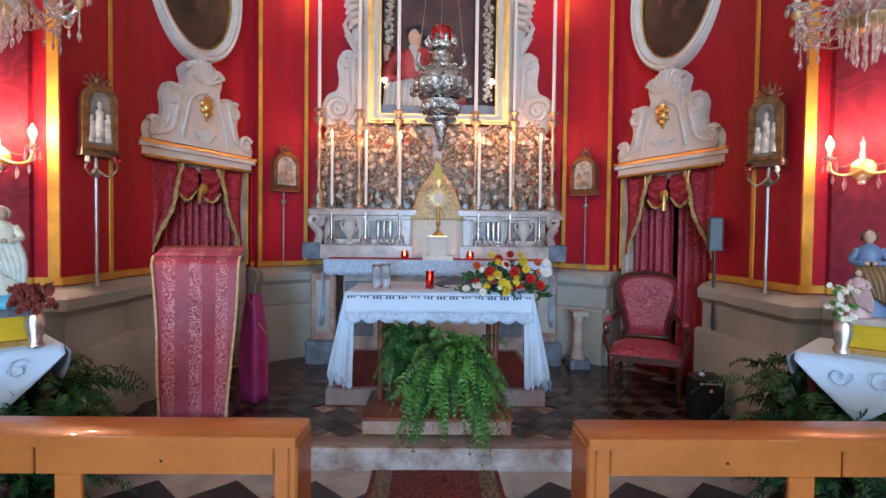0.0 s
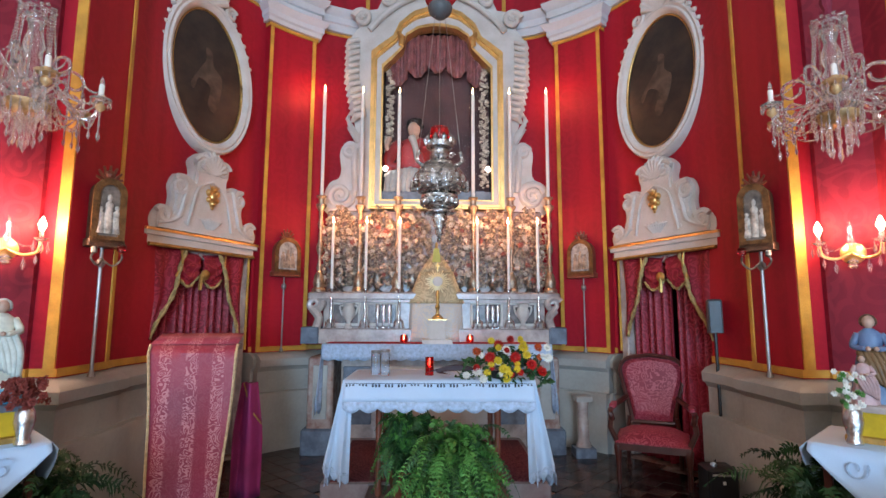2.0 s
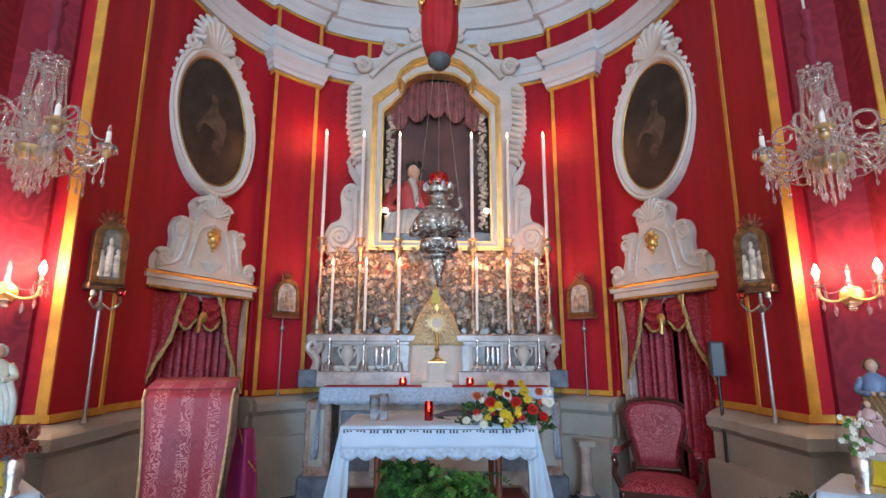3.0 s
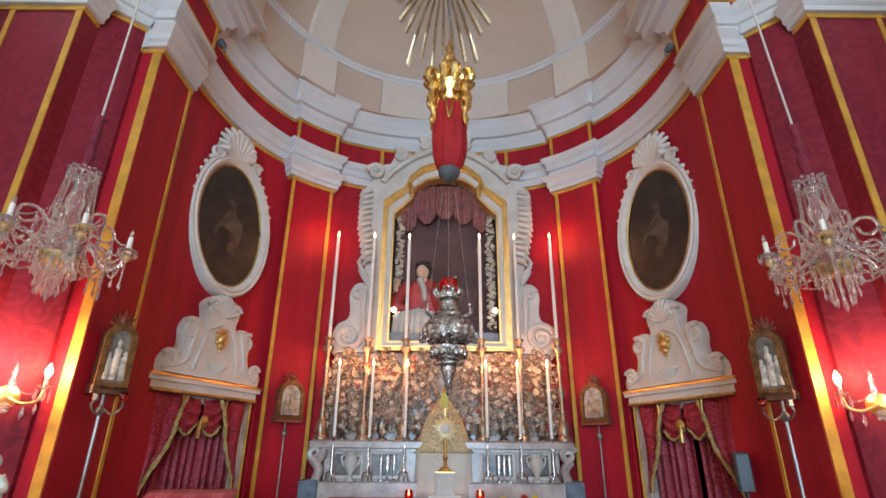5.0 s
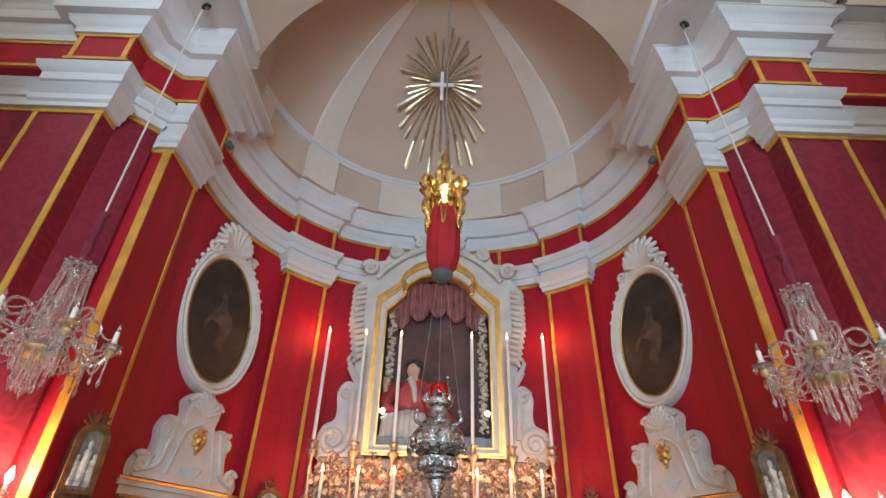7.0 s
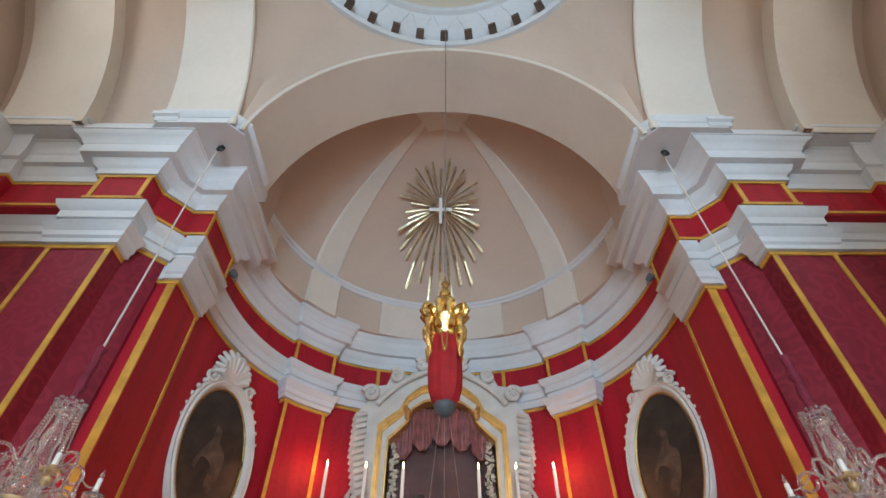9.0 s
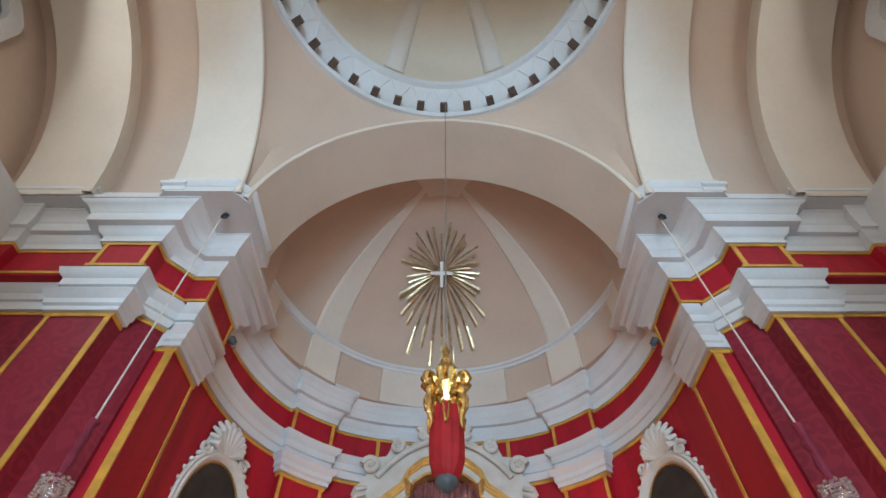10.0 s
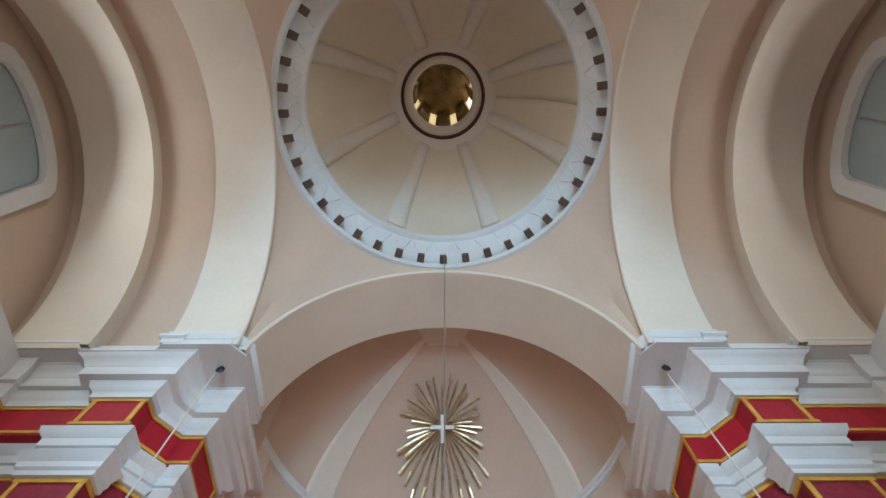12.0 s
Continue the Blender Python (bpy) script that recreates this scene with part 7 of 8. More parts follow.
# things on the table
for i, (x, y, h) in enumerate(((-0.49, 4.58, 0.20), (-0.41, 4.55, 0.21))):
    g = thing("glass_cruet", "tall clear glass cruet", "glass cruet", "glass cruets on the altar table", pose(x, y, ZT))
    part("body", Shape().lathe([(0.036, 0), (0.04, 0.01), (0.038, 0.10), (0.04, 0.15), (0.036, h - 0.015), (0.033, h - 0.015), (0.035, 0.14), (0.033, 0.02), (0.001, 0.015)], 18), GLASS, g)
    part("rim", Shape().lathe([(0.037, h - 0.02), (0.041, h - 0.01), (0.041, h), (0.030, h)], 18), METAL, g, "silver rim")
rc = thing("red_candle", "tall red glass candle holder with a candle burning inside", "candle holder", at=pose(-0.04, 4.56, ZT))
part("holder", Shape().lathe([(0.035, 0), (0.035, 0.02), (0.034, 0.02), (0.036, 0.15), (0.033, 0.15), (0.031, 0.025), (0.001, 0.022)], 18), REDGLASS, rc)
part("wax", Shape().lathe([(0.022, 0.024), (0.022, 0.07), (0.004, 0.075)], 10), WAX, rc)
part("stand_rods", Shape().tube([(-0.033, 0, 0), (-0.033, 0, 0.125)], 0.003, 5).tube([(0.033, 0, 0), (0.033, 0, 0.125)], 0.003, 5), OLDGOLD, rc)
fl = Shape()
flame(fl, 0, 0, 0.075, 1.2)
part("flame", fl, FLAME, rc)
fa = thing("flower_arrangement", "low arrangement of red, white and yellow flowers with dark foliage", "flower arrangement", at=pose(0.56, 4.40, ZT) @ Matrix.Diagonal((1.15, 1.1, 1.12, 1)))
part("bowl", Shape().lathe([(0.08, 0), (0.11, 0.03), (0.12, 0.06), (0.10, 0.06)], 16), BLACK, fa)
r5 = random.Random(21)
gl = Shape()
for _ in range(330):
    a = r5.uniform(0, 6.28)
    q = r5.random() ** 0.5
    leaf_cluster(gl, r5, (0.34 * q * math.cos(a), 0.17 * q * math.sin(a), 0.05 + 0.17 * (1 - q) + r5.uniform(-0.04, 0.04) - 0.06 * (q > 0.85)), (0.01, 0.01, 0.01), 1, 0.032)
part("foliage", gl, DARKFERN, fa, "dark green leaves")
drk = Shape()
for i in range(14):
    drk.tube(smooth_line([(-0.2, 0, 0.06), (-0.34 - 0.01 * i, -0.03 + 0.006 * i, 0.09 - 0.004 * i), (-0.52 + 0.012 * i, -0.06 + 0.012 * i, 0.05 - 0.003 * i)], 3), [0.008, 0.010, 0.009, 0.008, 0.006, 0.004, 0.001], 4)
part("trailing_leaves", drk, material("dark_red_leaf", (0.05, 0.012, 0.012), 0.5), fa, "dark red trailing leaves")
cols = {"red": material("red_petal", (0.55, 0.012, 0.008), 0.55, vary=0.2), "white": material("white_petal", (0.80, 0.80, 0.72), 0.6, vary=0.08), "yellow": material("yellow_petal", (0.75, 0.55, 0.03), 0.55, vary=0.15), "orange": material("orange_petal", (0.62, 0.10, 0.02), 0.55, vary=0.15)}
extra = random.Random(8)
spots = [(extra.choice(("red", "white", "yellow", "yellow", "orange")), extra.uniform(-0.25, 0.27), extra.uniform(0.0, 0.24), extra.uniform(0.022, 0.036)) for _ in range(20)]
spots += [("red", -0.11, 0.13, 0.055), ("red", 0.06, 0.13, 0.055), ("red", 0.17, 0.08, 0.05), ("red", -0.05, 0.22, 0.05), ("orange", -0.20, 0.17, 0.045), ("red", 0.03, 0.26, 0.04), ("orange", 0.22, 0.20, 0.045),
         ("white", 0.0, 0.18, 0.05), ("white", -0.20, 0.03, 0.045), ("white", -0.27, 0.0, 0.04), ("white", 0.28, 0.13, 0.045), ("white", 0.28, 0.20, 0.04), ("white", -0.16, -0.02, 0.04),
         ("yellow", -0.02, 0.05, 0.045), ("yellow", 0.12, 0.20, 0.05), ("yellow", -0.10, 0.25, 0.035), ("yellow", 0.0, -0.02, 0.045), ("yellow", 0.14, 0.15, 0.04), ("yellow", 0.10, 0.26, 0.035), ("yellow", -0.06, 0.11, 0.04), ("yellow", 0.07, 0.05, 0.035), ("red", 0.24, 0.03, 0.05)]
for c, x, z, r in spots:
    b = Shape()
    blossom(b, r5, (x, -0.13 - 0.04 * r5.random() + 0.25 * max(0, z - 0.12), 0.03 + z * 0.95), r * 0.86, 13, 4)
    part("blossom", b, cols[c], fa, c + " flower")

# ---- ferns ----
def fern(name, at, count, length, rise, mats, seed, label, spread=1.0, lean=(0, 0), droop=1.0):
    """A pot with arching feathery fronds of uneven length, some upright, most hanging over."""
    t = thing(name, label, "fern", "potted ferns", at)
    r = random.Random(seed)
    part("pot", Shape().lathe([(0.10, 0), (0.13, 0.04), (0.16, 0.2), (0.17, 0.22), (0.14, 0.22)], 16), LEGWOOD, t, "brown clay pot")
    for k in range(count):
        a = r.uniform(0, 2 * math.pi)
        L = length * r.choice((0.45, 0.6, 0.75, 0.9, 1.05, 1.2)) * r.uniform(0.85, 1.12)
        up = rise * r.uniform(0.15, 1.3)
        fall = droop * r.uniform(0.15, 1.15)
        bend = r.uniform(-0.5, 0.5)
        roll = r.uniform(-0.9, 0.9)
        sh = Shape()
        pts = []
        for i in range(9):
            q = i / 8
            b = a + bend * q
            pts.append(Vector((math.cos(b) * L * spread * q + lean[0] * q, math.sin(b) * L * spread * 0.85 * q + lean[1] * q, 0.20 + up * math.sin(math.pi * 0.62 * q) * 1.2 - fall * L * q ** 2.2)))
        sh.tube(pts, [0.003 - 0.0002 * i for i in range(9)], 3)
        n = 30
        for i in range(2, n):
            q = i / n
            f = q * 8
            j = min(7, int(f))
            p = pts[j].lerp(pts[j + 1], f - j)
            d = (pts[j + 1] - pts[j]).normalized()
            side = d.cross(Vector((0, 0, 1)))
            side = side.normalized() if side.length > 0.05 else Vector((1, 0, 0))
            side = (Matrix.Rotation(roll + 0.6 * math.sin(9 * q + k), 3, d) @ side).normalized()
            w = (0.060 * math.sin(math.pi * (0.15 + 0.82 * q)) + 0.010) * length / 0.55 * r.uniform(0.7, 1.15)
            for h in (-1, 1):
                tip = p + side * h * w + d * w * r.uniform(0.1, 0.7) - Vector((0, 0, w * r.uniform(-0.1, 0.6)))
                mid_ = p.lerp(tip, 0.5) + Vector((0, 0, 0.2 * w))
                e = d * 0.0075
                sh.add([p - e * 0.5, mid_ - e, tip, mid_ + e, p + e * 0.5], [(0, 1, 2, 3, 4)])
        part("frond", sh, mats[k % len(mats)], t)
    return t


DEEPFERN = material("blackish_green_fern_leaf", (0.012, 0.055, 0.018), 0.6, vary=0.25, scale=9, fine=60, bump=0.2)
LIGHTFERN = material("young_fern_leaf", (0.11, 0.34, 0.07), 0.55, vary=0.25, scale=9, fine=60, bump=0.2)
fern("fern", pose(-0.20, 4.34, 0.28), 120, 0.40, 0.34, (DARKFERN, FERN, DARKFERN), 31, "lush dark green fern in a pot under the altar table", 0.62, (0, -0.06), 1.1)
fern("fern", pose(0.14, 4.14, 0.28), 300, 0.44, 0.30, (FERN, LIGHTFERN, FERN, DARKFERN), 32, "lush bright green fern in a pot under the altar table", 0.86, (0, -0.16), 1.35)
for s in (-1, 1):
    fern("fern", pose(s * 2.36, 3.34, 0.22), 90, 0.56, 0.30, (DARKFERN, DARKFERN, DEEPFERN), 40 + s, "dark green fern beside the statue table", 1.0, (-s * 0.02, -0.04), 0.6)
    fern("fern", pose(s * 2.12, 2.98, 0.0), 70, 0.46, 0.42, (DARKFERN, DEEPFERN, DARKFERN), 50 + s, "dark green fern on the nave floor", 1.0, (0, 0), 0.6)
    st_ = thing("plant_stand", "low wooden plant stand", "stand", "plant stands", pose(s * 2.36, 3.34, 0))
    part("top", Shape().slab(-0.16, 0.16, -0.16, 0.16, 0.19, 0.22, 0.006), DARKWOOD, st_)
    for a in (-1, 1):
        for b in (-1, 1):
            part("leg", Shape().slab(a * 0.12 - 0.015, a * 0.12 + 0.015, b * 0.12 - 0.015, b * 0.12 + 0.015, 0, 0.19, 0.003), DARKWOOD, st_)

# ---- statue tables ----
YELLOW = material("yellow_painted_wood", (0.62, 0.42, 0.02), 0.4, vary=0.1, scale=5)
for s in (-1, 1):
    M = pose(s * 2.50, 3.10, 0.04, 0, 0, s * 42)
    tb = thing("side_table", "small square wooden side table under a white cloth", "table", "statue tables", M)
    part("tabletop", Shape().slab(-0.28, 0.28, -0.28, 0.28, 0.90, 0.93, 0.006), DARKWOOD, tb)
    for a in (-1, 1):
        for b in (-1, 1):
            part("leg", Shape().slab(a * 0.23 - 0.02, a * 0.23 + 0.02, b * 0.23 - 0.02, b * 0.23 + 0.02, -0.04, 0.90, 0.004), DARKWOOD, tb)
    cc = thing("table_cloth", "white cloth with curled cord embroidery, hanging in a point", "tablecloth", "statue table cloths", pose(s * 2.50, 3.10, 0.972, 0, 0, s * 42))
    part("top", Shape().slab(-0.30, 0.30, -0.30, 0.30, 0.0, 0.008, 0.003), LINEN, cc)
    for k in range(4):
        R = Matrix.Rotation(math.pi / 2 * k, 4, 'Z')
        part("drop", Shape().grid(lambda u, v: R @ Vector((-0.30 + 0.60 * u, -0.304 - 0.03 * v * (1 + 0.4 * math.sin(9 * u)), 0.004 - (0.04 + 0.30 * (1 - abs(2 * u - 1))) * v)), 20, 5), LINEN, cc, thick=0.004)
    emb = Shape()
    for k in range(4):
        R = Matrix.Rotation(math.pi / 2 * k, 4, 'Z')
        for h in (-1, 1):
            emb.tube([R @ Vector((x, -0.325 - 0.012, z)) for x, _, z in spiral(h * 0.09, -0.09, 0.06, 0, 1.2, 0.5, h)], 0.004, 5)
    pieces("embroidery", emb, LACE, cc)
    pd = thing("statue_pedestal", "yellow painted pedestal with grey mouldings", "pedestal", "statue pedestals", pose(2.53 if s > 0 else -2.44, 3.14, 0.98, 0, 0, s * 42))
    part("core", Shape().slab(-0.155, 0.155, -0.13, 0.13, 0.03, 0.17, 0.006), YELLOW, pd)
    part("base", Shape().slab(-0.18, 0.18, -0.15, 0.15, 0, 0.035, 0.006), OLDGOLD, pd)
    part("cap", Shape().slab(-0.18, 0.18, -0.15, 0.15, 0.165, 0.205, 0.006), MARBLE if s > 0 else BLUEMARBLE, pd)


def painted_figure(name, label, h, r, robe, mantle, sash, hair, at, base=None):
    """A standing painted figure: robe, draped mantle, sash, head and hair in one mesh."""
    kinds = {k: Shape() for k in ("robe", "mantle", "flesh", "hair", "base")}
    b = 0.0
    if base:
        kinds["base"].lathe([(r * 1.25, 0), (r * 1.3, 0.03), (r * 1.05, 0.06), (r * 0.9, 0.075)], 18)
        b = 0.07
    n, prof = 36, [(1.0, 0), (0.94, 0.08), (0.80, 0.28), (0.68, 0.46), (0.56, 0.60), (0.62, 0.70), (0.58, 0.77), (0.22, 0.83)]
    kinds["robe"].add([(r * q * (1 + (0.14 * math.sin(7 * 2 * math.pi * i / n + 2 * z) + 0.06 * math.sin(11 * 2 * math.pi * i / n)) * (z < 0.6)) * math.cos(2 * math.pi * i / n), 0.75 * r * q * math.sin(2 * math.pi * i / n), b + h * z) for q, z in prof for i in range(n)],
                      [(a * n + i, a * n + (i + 1) % n, (a + 1) * n + (i + 1) % n, (a + 1) * n + i) for a in range(len(prof) - 1) for i in range(n)])
    for k in range(6):
        q = k / 5
        kinds["mantle"].tube(smooth_line([(r * (0.55 - 1.1 * q), -0.35 * r, b + h * (0.62 - 0.05 * q)), (r * (0.95 - 1.2 * q), -0.78 * r, b + h * (0.40 - 0.02 * q)), (r * (0.95 - 0.8 * q), -0.70 * r, b + h * (0.12 + 0.12 * q))], 4), [r * (0.20 - 0.007 * i) for i in range(9)], 7)
    for k in (-1, 1):
        pts = smooth_line([(k * r * 0.5, 0, b + h * 0.76), (k * r * 0.82, -r * 0.25, b + h * 0.63), (k * r * 0.28, -r * 0.85, b + h * 0.60)], 4)
        kinds["mantle" if sash else "robe"].tube(pts, [r * (0.23 - 0.012 * i) for i in range(len(pts))], 8)
        kinds["flesh"].ball((k * r * 0.18, -r * 0.92, b + h * 0.605), r * 0.14, 8)
    kinds["flesh"].ball((0, -0.05 * r, b + h * 0.905), h * 0.062, 12, 1.2).tube([(0, 0, b + h * 0.80), (0, 0, b + h * 0.87)], h * 0.032, 8)
    for i in range(14):
        a = math.pi * i / 13
        kinds["hair"].ball((h * 0.058 * math.cos(a), h * 0.008, b + h * (0.90 + 0.066 * math.sin(a))), h * 0.032, 7)
        kinds["hair"].ball((h * 0.048 * math.cos(a), h * 0.045, b + h * (0.88 + 0.05 * math.sin(a))), h * 0.032, 7)
    paint = lambda nm, c: material(name + "_" + nm, c, 0.42, vary=0.14, scale=14, fine=60, bump=0.1)
    me = bpy.data.meshes.new(name)
    whole, slots = Shape(), []
    for k, (kind, colour) in enumerate((("robe", robe), ("mantle", mantle), ("flesh", (0.55, 0.36, 0.27)), ("hair", hair), ("base", base or robe))):
        whole.add(kinds[kind].v, kinds[kind].f)
        slots += [k] * len(kinds[kind].f)
        me.materials.append(paint(kind, colour))
    me.from_pydata(whole.v, [], whole.f)
    me.polygons.foreach_set("material_index", slots)
    me.shade_smooth()
    tagged(new(name, me), label, "statue").matrix_basis = at


painted_figure("robed_statue", "painted robed statue in blue tunic and brown mantle", 0.50, 0.098, (0.12, 0.20, 0.34), (0.21, 0.12, 0.055), False, (0.10, 0.055, 0.03), pose(2.50, 3.14, 1.185, 0, 0, -35))
painted_figure("child_statue", "small painted statue in a pale pink robe", 0.27, 0.058, (0.55, 0.36, 0.35), (0.50, 0.33, 0.32), False, (0.16, 0.085, 0.04), pose(2.40, 3.09, 1.185, 0, 0, -35))
painted_figure("robed_statue", "painted robed statue in cream dress and light blue mantle", 0.50, 0.105, (0.64, 0.65, 0.54), (0.56, 0.62, 0.56), False, (0.55, 0.58, 0.56), pose(-2.42, 3.13, 1.185, 0, 0, 35), (0.09, 0.44, 0.62))
for s in (-1, 1):
    v = thing("flower_vase", "silver vase of dark red dried flowers" if s < 0 else "silver vase of small white flowers", "vase", "vases by the statues", pose(2.28 if s > 0 else -2.17, 3.04, 0.98))
    part("vase", Shape().lathe([(0.035, 0), (0.04, 0.01), (0.03, 0.04), (0.05, 0.12), (0.045, 0.17), (0.035, 0.19)], 16), SILVER, v)
    r6 = random.Random(60 + s)
    for k in range(60 if s < 0 else 34):
        b = Shape()
        a, q = r6.uniform(0, 6.28), r6.random() ** 0.6
        blossom(b, r6, ((0.115 if s < 0 else 0.075) * q * math.cos(a), (0.10 if s < 0 else 0.07) * q * math.sin(a), 0.24 + (0.13 if s < 0 else 0.19) * (r6.random() - 0.25)), 0.026 if s < 0 else 0.02, 6)
        part("blossom", b, material("dried_red_petal", (0.20, 0.03, 0.02), 0.7) if s < 0 and k == 0 else (bpy.data.materials["dried_red_petal"] if s < 0 else (cols["white"] if k % 3 else FERN)), v)

# ---- draped lectern ----
lect = thing("draped_lectern", "tall lectern covered by a rose-red damask hanging with gold braid", "lectern", at=pose(-1.87, 4.35, FLOOR, 0, 0, 10))
DAMASK = damask("rose_damask", (0.33, 0.04, 0.07), (0.52, 0.20, 0.21), 8.5, 0.4, 0.45, 0.9, 33.0)


def hanging(u, v):
    z = 1.28 - 1.25 * v
    hw = 0.315 - 0.075 * v
    return ((-1 + 2 * u) * hw + 0.01 * math.sin(5 * v), -0.14 - 0.02 * math.sin(u * 9) * v - 0.03 * v + 0.05 * (v < 0.02), z)


part("front_hanging", Shape().grid(hanging, 30, 20).grid(lambda u, v: ((-1 + 2 * u) * 0.315, -0.10 + 0.25 * v, 1.285 + 0.07 * v), 10, 2), DAMASK, lect, "rose-red damask hanging", thick=0.006)
for h in (0, 1):
    part("braid", Shape().tube([Vector(hanging(h, i / 20)) + Vector((0, -0.012, 0)) for i in range(21)], 0.011, 6), material("pale_gold_braid", (0.62, 0.45, 0.25), 0.6, vary=0.2, scale=30), lect, "pale gold braid")
part("desk", Shape().slab(-0.30, 0.30, -0.10, 0.18, 1.23, 1.275, 0.008), DARKWOOD, lect)
part("post", Shape().slab(-0.08, 0.08, -0.03, 0.10, 0.04, 1.23, 0.01), DARKWOOD, lect)
part("foot", Shape().slab(-0.26, 0.26, -0.12, 0.2, 0, 0.045, 0.01), DARKWOOD, lect)
drp = thing("purple_drape", "dark magenta cloth hanging over a stand behind the lectern", "cloth", at=pose(-1.545, 4.62, FLOOR, 0, 0, 10) @ Matrix.Diagonal((0.85, 1, 0.90, 1)))
MAG = material("magenta_cloth", (0.30, 0.02, 0.10), 0.7, vary=0.15, scale=5, fine=120)
part("fabric", Shape().grid(lambda u, v: (0.13 * (-1 + 2 * u) * (0.55 + 0.5 * min(1, 2.2 * v)), 0.05 * math.sin(u * 8), 1.05 - 1.03 * v), 16, 12), MAG, drp, thick=0.006)
part("stand", Shape().tube([(0, 0.05, 0.0), (0, 0.05, 1.05)], 0.02, 8), DARKWOOD, drp)
part("gilt_edge", Shape().tube([(-0.05, -0.02, 1.05), (0.03, -0.02, 0.80), (0.13, -0.02, 0.68)], 0.008, 6), OLDGOLD, drp)

# ---- armchair ----
ch = thing("armchair", "carved mahogany armchair upholstered in deep red damask", "armchair", at=pose(2.08, 5.20, FLOOR, 0, 0, -24) @ Matrix.Diagonal((0.98, 1.05, 1.0, 1)))
UPH = damask("wine_damask", (0.30, 0.022, 0.045), (0.40, 0.08, 0.10), 7.0, 0.4, 0.45)
for x, y in ((-0.30, -0.28), (0.30, -0.28)):
    part("front_leg", Shape().lathe([(0.018, 0), (0.025, 0.06), (0.022, 0.16), (0.035, 0.28), (0.04, 0.32), (0.035, 0.34)], 10, (x, y, 0)), DARKWOOD, ch)
for x in (-0.25, 0.25):
    part("back_leg", Shape().tube([(x, 0.36, 0), (x, 0.27, 0.34), (x * 0.9, 0.28, 0.5)], 0.022, 8), DARKWOOD, ch)
part("seat_rail", Shape().slab(-0.33, 0.33, -0.31, 0.29, 0.30, 0.37, 0.012), DARKWOOD, ch)
part("seat", Shape().grid(lambda u, v: (-0.32 + 0.64 * u, -0.31 + 0.58 * v, 0.37 + 0.085 * (1 - abs(2 * u - 1) ** 4) * (1 - abs(2 * v - 1) ** 4)), 16, 16).box(-0.32, 0.32, -0.31, 0.27, 0.36, 0.372), UPH, ch, "deep red damask seat")
bo = mirrored(smooth_line([(-0.20, 0.44), (-0.23, 0.60), (-0.29, 0.82), (-0.31, 0.98), (-0.24, 1.07), (-0.10, 1.10), (0, 1.11)], 4))
bm_ = pose(0, 0.27, 0, -9, 0, 0)
bi = [(x * 0.93, 0.76 + (z - 0.76) * 0.93) for x, z in bo]
part("back_frame", Shape().tube([bm_ @ Vector((x, -0.01, z)) for x, z in bo] + [bm_ @ Vector((bo[0][0], -0.01, bo[0][1]))], 0.021, 8), DARKWOOD, ch, "carved mahogany back frame")
part("backrest", Shape().prism(bo, 0.0, 0.03, bm_).prism(bi, 0.0, -0.045, bm_, 0.86), UPH, ch, "deep red damask backrest")
for h in (-1, 1):
    part("arm", Shape().tube([Vector(p) for p in smooth_line([(h * 0.24, 0.22, 0.70), (h * 0.34, 0.05, 0.64), (h * 0.37, -0.16, 0.62), (h * 0.36, -0.24, 0.60), (h * 0.35, -0.22, 0.55)], 4)], 0.026, 8).tube([(h * 0.36, -0.19, 0.60), (h * 0.37, -0.24, 0.48), (h * 0.31, -0.26, 0.36)], 0.024, 8), DARKWOOD, ch)
    part("arm_pad", Shape().slab(h * 0.355 - 0.03, h * 0.355 + 0.03, -0.14, 0.06, 0.64, 0.675, 0.012), UPH, ch)

# ---- loudspeaker, pedestal, case, socket ----
sp = thing("loudspeaker", "grey loudspeaker box on a thin pole", "loudspeaker", at=pose(2.52, 4.80, FLOOR + 0.0))
part("cabinet", Shape().slab(-0.06, 0.06, -0.06, 0.06, 1.36, 1.66, 0.012, pose(0, 0, 0, 0, 0, -20)), GREYBOX, sp)
part("grille", Shape().slab(-0.05, 0.05, -0.068, -0.06, 1.375, 1.645, 0.003, pose(0, 0, 0, 0, 0, -20)), BLACK, sp)
part("pole", Shape().tube([(0, 0, 0.02), (0, 0, 1.38)], 0.014, 8), BLACK, sp)
for i in range(3):
    a = radians(120 * i + 30)
    part("leg", Shape().tube([(0, 0, 0.35), (0.22 * math.cos(a), 0.22 * math.sin(a), 0.01)], 0.010, 6), BLACK, sp)
pc = thing("small_pedestal", "small pale stone column with dark base", "pedestal", at=pose(1.63, 5.95, FLOOR))
part("base", Shape().slab(-0.11, 0.11, -0.11, 0.11, 0, 0.10, 0.01), BLUEMARBLE, pc)
part("shaft", Shape().lathe([(0.085, 0.10), (0.075, 0.14), (0.06, 0.16), (0.055, 0.52), (0.065, 0.55), (0.06, 0.58)], 16), MARBLE, pc)
part("capital", Shape().slab(-0.09, 0.09, -0.09, 0.09, 0.58, 0.64, 0.01), DADO, pc)
bc = thing("black_case", "black equipment case with a white cloth on it", "case", at=pose(2.25, 4.40, FLOOR, 0, 0, -6) @ Matrix.Diagonal((0.72, 0.8, 0.94, 1)))
part("body", Shape().slab(-0.16, 0.16, -0.14, 0.14, 0, 0.36, 0.02), BLACK, bc)
part("label_plate", Shape().slab(-0.015, 0.015, -0.146, -0.139, 0.24, 0.265, 0.002), STUCCO, bc, "small white plate")
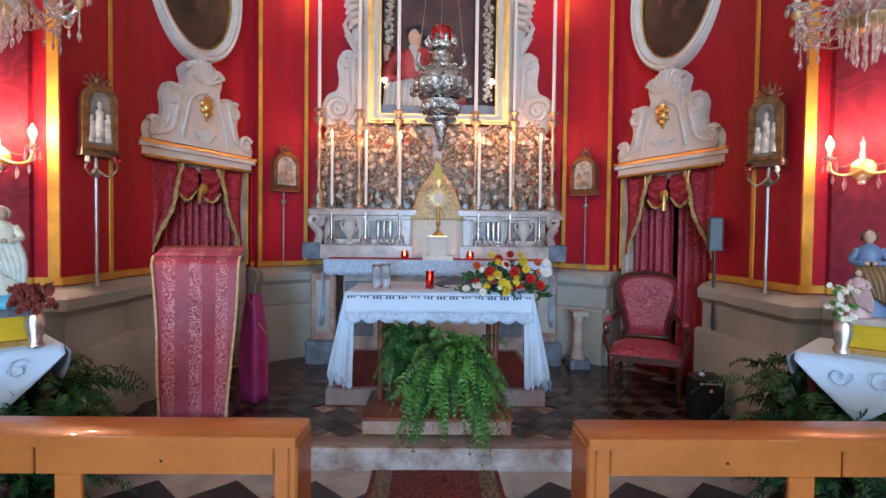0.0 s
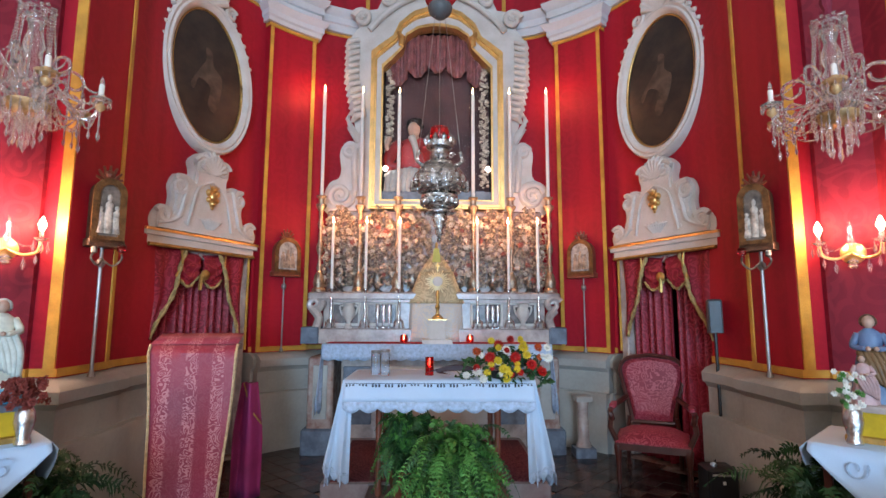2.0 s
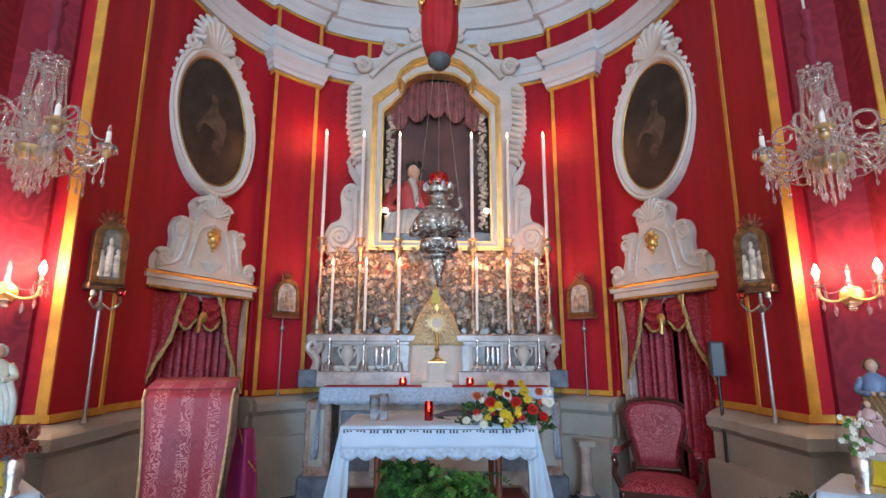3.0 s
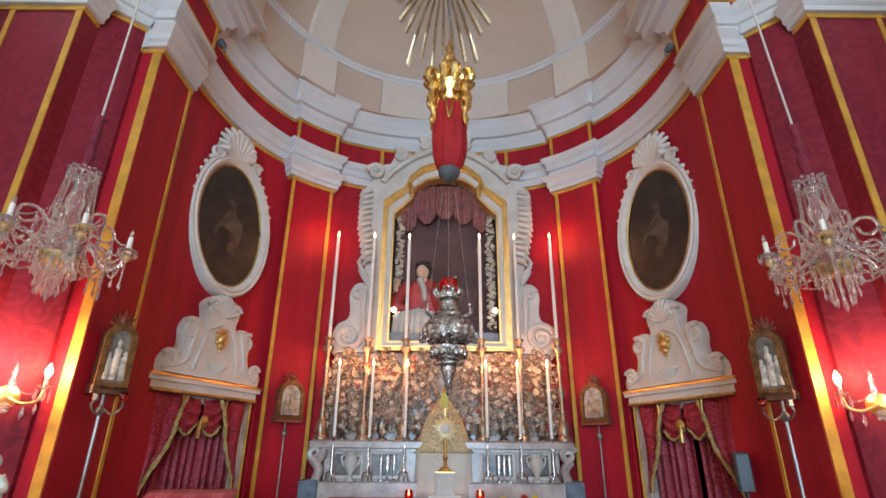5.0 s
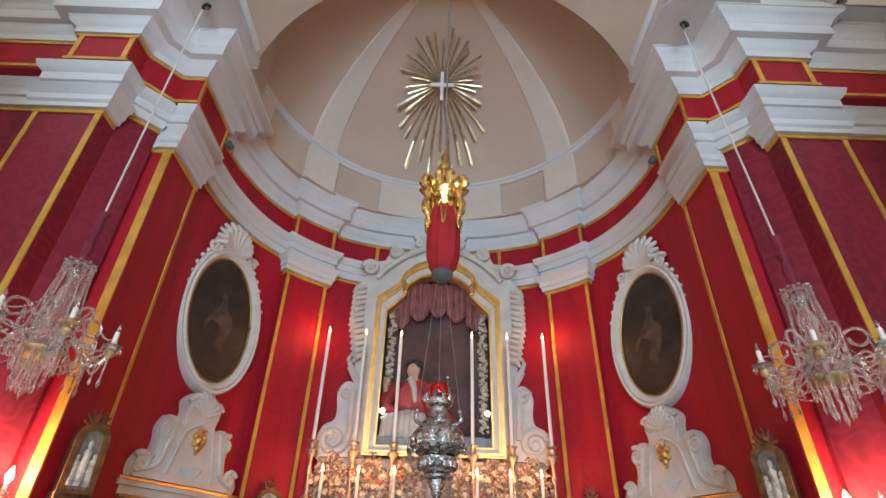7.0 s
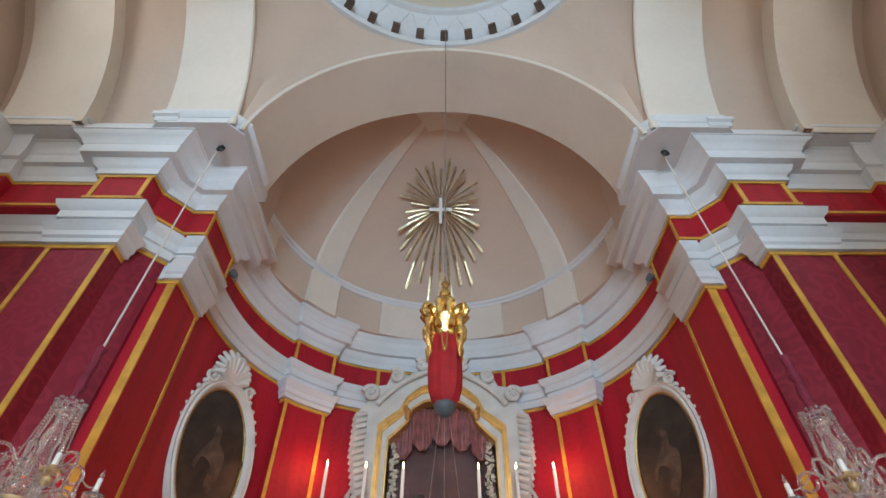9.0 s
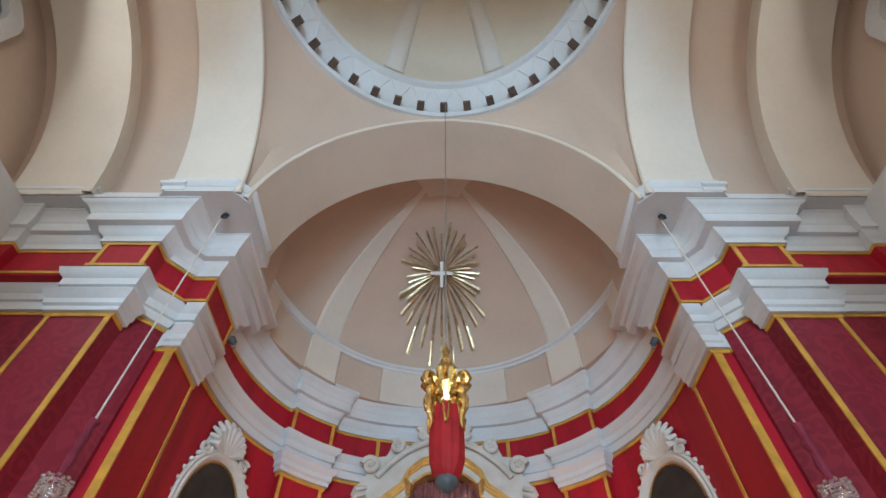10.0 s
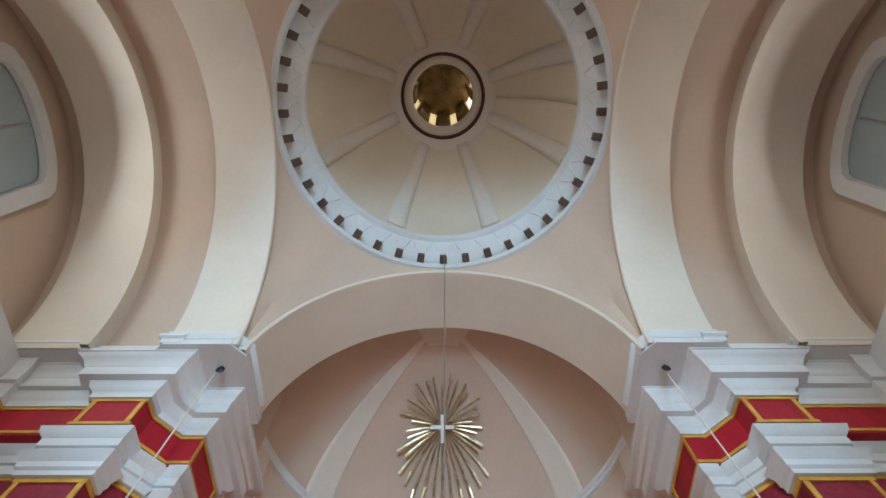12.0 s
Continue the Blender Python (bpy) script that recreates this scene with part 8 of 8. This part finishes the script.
part("latch", Shape().slab(-0.12, 0.12, -0.148, -0.138, 0.305, 0.32, 0.003), METAL, bc)
part("white_cloth", Shape().ball((-0.06, -0.04, 0.375), 0.035, 8, 0.6), LINEN, bc)
q = apse(u_of(2.03), 0.10)
e = (apse(u_of(2.03) + 0.01, 0.10) - apse(u_of(2.03) - 0.01, 0.10))
so_ = thing("wall_socket", "white double wall socket on the dado", "socket", at=on_wall(q.x, q.y, 0.60, (e.x, e.y)))
part("plate", Shape().slab(-0.07, 0.07, -0.02, 0.0, -0.045, 0.045, 0.004), STUCCO, so_)
part("insert", Shape().slab(-0.055, -0.005, -0.024, -0.018, -0.03, 0.03, 0.003).slab(0.005, 0.055, -0.024, -0.018, -0.03, 0.03, 0.003), MARBLE, so_)

# ---- carpets ----
RUG = damask("red_oriental_carpet", (0.095, 0.014, 0.02), (0.20, 0.055, 0.055), 9.0, 0.1, 0.9)
RUGB = damask("dark_carpet_border", (0.05, 0.035, 0.035), (0.30, 0.24, 0.18), 12.0, 0.1, 0.9)
rug = thing("carpet_runner", "red patterned carpet runner with a dark figured border", "carpet", at=pose(0.02, 2.3, 0))
part("field", Shape().slab(-0.29, 0.29, -1.4, 1.39, 0.0, 0.012, 0.003), RUG, rug)
for s in (-1, 1):
    part("border", Shape().slab(s * 0.345 - 0.055, s * 0.345 + 0.055, -1.4, 1.39, 0.0, 0.0125, 0.003), RUGB, rug)
    part("edge", Shape().slab(s * 0.415 - 0.015, s * 0.415 + 0.015, -1.4, 1.39, 0.0, 0.012, 0.003), RUG, rug)
rug2 = thing("altar_carpet", "dark red patterned carpet on the altar step", "carpet", at=pose(0.02, 5.32, 0.30))
part("field", Shape().slab(-0.90, 0.90, -0.70, 0.66, 0, 0.01, 0.003), RUG, rug2)

# ---- pews in front ----
def pew(x0, x1, s):
    t = thing("pew", "varnished orange-brown wooden pew desk with open front", "pew", "front pews", pose(0, 2.20, 0))
    part("desk_top", Shape().slab(x0, x1, -0.10, 0.11, 0.845, 0.87, 0.008, None), BENCHWOOD, t)
    part("front_lip", Shape().slab(x0, x1, -0.115, -0.10, 0.835, 0.876, 0.004), BENCHWOOD, t)
    end = x1 if s < 0 else x0
    part("end_panel", Shape().slab(end - 0.032, end + 0.002, -0.10, 0.12, 0.0, 0.845, 0.008) if s < 0 else Shape().slab(end - 0.002, end + 0.032, -0.10, 0.12, 0.0, 0.845, 0.008), BENCHWOOD, t)
    n = 2
    a0, a1 = (x0, x1 - 0.09) if s < 0 else (x0 + 0.09, x1)
    cut = a1 - 0.876 if s < 0 else a0 + 0.88
    for a, b in (((a0, cut - 0.004), (cut + 0.004, a1)) if s < 0 else ((a0, cut - 0.004), (cut + 0.004, a1))):
        part("panel", Shape().slab(a, b, -0.085, -0.062, 0.725, 0.832, 0.005), BENCHWOOD, t)
    part("stile", Shape().slab(a1 + 0.004, a1 + 0.057, -0.09, -0.06, 0.0, 0.84, 0.004) if s < 0 else Shape().slab(a0 - 0.057, a0 - 0.004, -0.09, -0.06, 0.0, 0.84, 0.004), BENCHWOOD, t)
    keyx = (a1 - 0.41) if s < 0 else (a0 + 0.44)
    part("keyhole", Shape().lathe([(0.005, 0), (0.006, 0.004)], 10, (0, 0, 0), pose(keyx, -0.085, 0.775, 90)), BLACK, t)
    for k in range(4):
        px_ = a1 - 0.015 - 0.74 * k if s < 0 else a0 + 0.015 + 0.715 * k
        if x0 < px_ < x1 and k:
            part("post", Shape().slab(px_ - 0.05, px_ + 0.05, -0.082, -0.06, 0.0, 0.725, 0.005), BENCHWOOD, t)
    part("rail", Shape().slab(a0, a1, -0.083, -0.061, 0.50, 0.56, 0.005), BENCHWOOD, t)
    part("foot_rail", Shape().slab(x0, x1, -0.06, 0.10, 0.02, 0.10, 0.006), BENCHWOOD, t)
    return t


pew(-2.45, -0.50, -1)
pew(0.575, 2.45, 1)

# ---- floor tiles, last ----
TILE_D = material("dark_floor_tile", (0.022, 0.015, 0.014), 0.22, vary=0.3, scale=5, fine=30, bump=0.05)
TILE_L = material("rose_floor_tile", (0.095, 0.062, 0.052), 0.22, vary=0.25, scale=5, fine=30, bump=0.05)
NAVE_W = material("white_nave_tile", (0.42, 0.43, 0.43), 0.22, vary=0.15, scale=4, fine=30, bump=0.05)
NAVE_B = material("slate_nave_tile", (0.018, 0.021, 0.026), 0.4, vary=0.2, scale=4, fine=30, bump=0.05)


def tile_mesh(name, size, mat, h=0.012):
    sh = Shape().slab(-size / 2, size / 2, -size / 2, size / 2, 0, h, 0.003)
    me = bpy.data.meshes.new(name)
    me.from_pydata(sh.v, [], sh.f)
    me.materials.append(mat)
    return me


def lay(floor_name, size, z, mats, ok, x_range, y_range):
    meshes = [tile_mesh("tile", size * 0.985, m) for m in mats]
    floor = bpy.data.objects[floor_name]
    step = size / math.sqrt(2)
    for j in range(int((y_range[1] - y_range[0]) / step) + 1):
        for i in range(int((x_range[1] - x_range[0]) / step) + 1):
            if (i + j) % 2:
                continue
            x, y = x_range[0] + i * step, y_range[0] + j * step
            if not ok(x, y):
                continue
            o = new("tile", meshes[i % 2])
            o.matrix_basis = pose(x, y, z, 0, 0, 45)
            o.parent = floor


def inside_apse(x, y):
    if y < 4.03 or (abs(x) < 0.98 and y > 4.5) or (abs(x) < 0.62 and y < 4.9):
        return False
    d = abs(x / (AX - 0.16)) ** AN + abs(max(0, y - AY) / (AB - 0.16)) ** AN
    return d < 1 and not (abs(x) < 1.1 and y > 5.95)


lay("floor_sanctuary", 0.185, FLOOR - 0.012, (TILE_D, TILE_L), inside_apse, (-2.6, 2.6), (3.9, 6.6))
lay("floor_nave", 0.36, -0.0035, (NAVE_W, NAVE_B), lambda x, y: 1.0 < y < 3.45 and abs(x) > 0.1, (-3.051, 3.06), (1.004, 3.5))
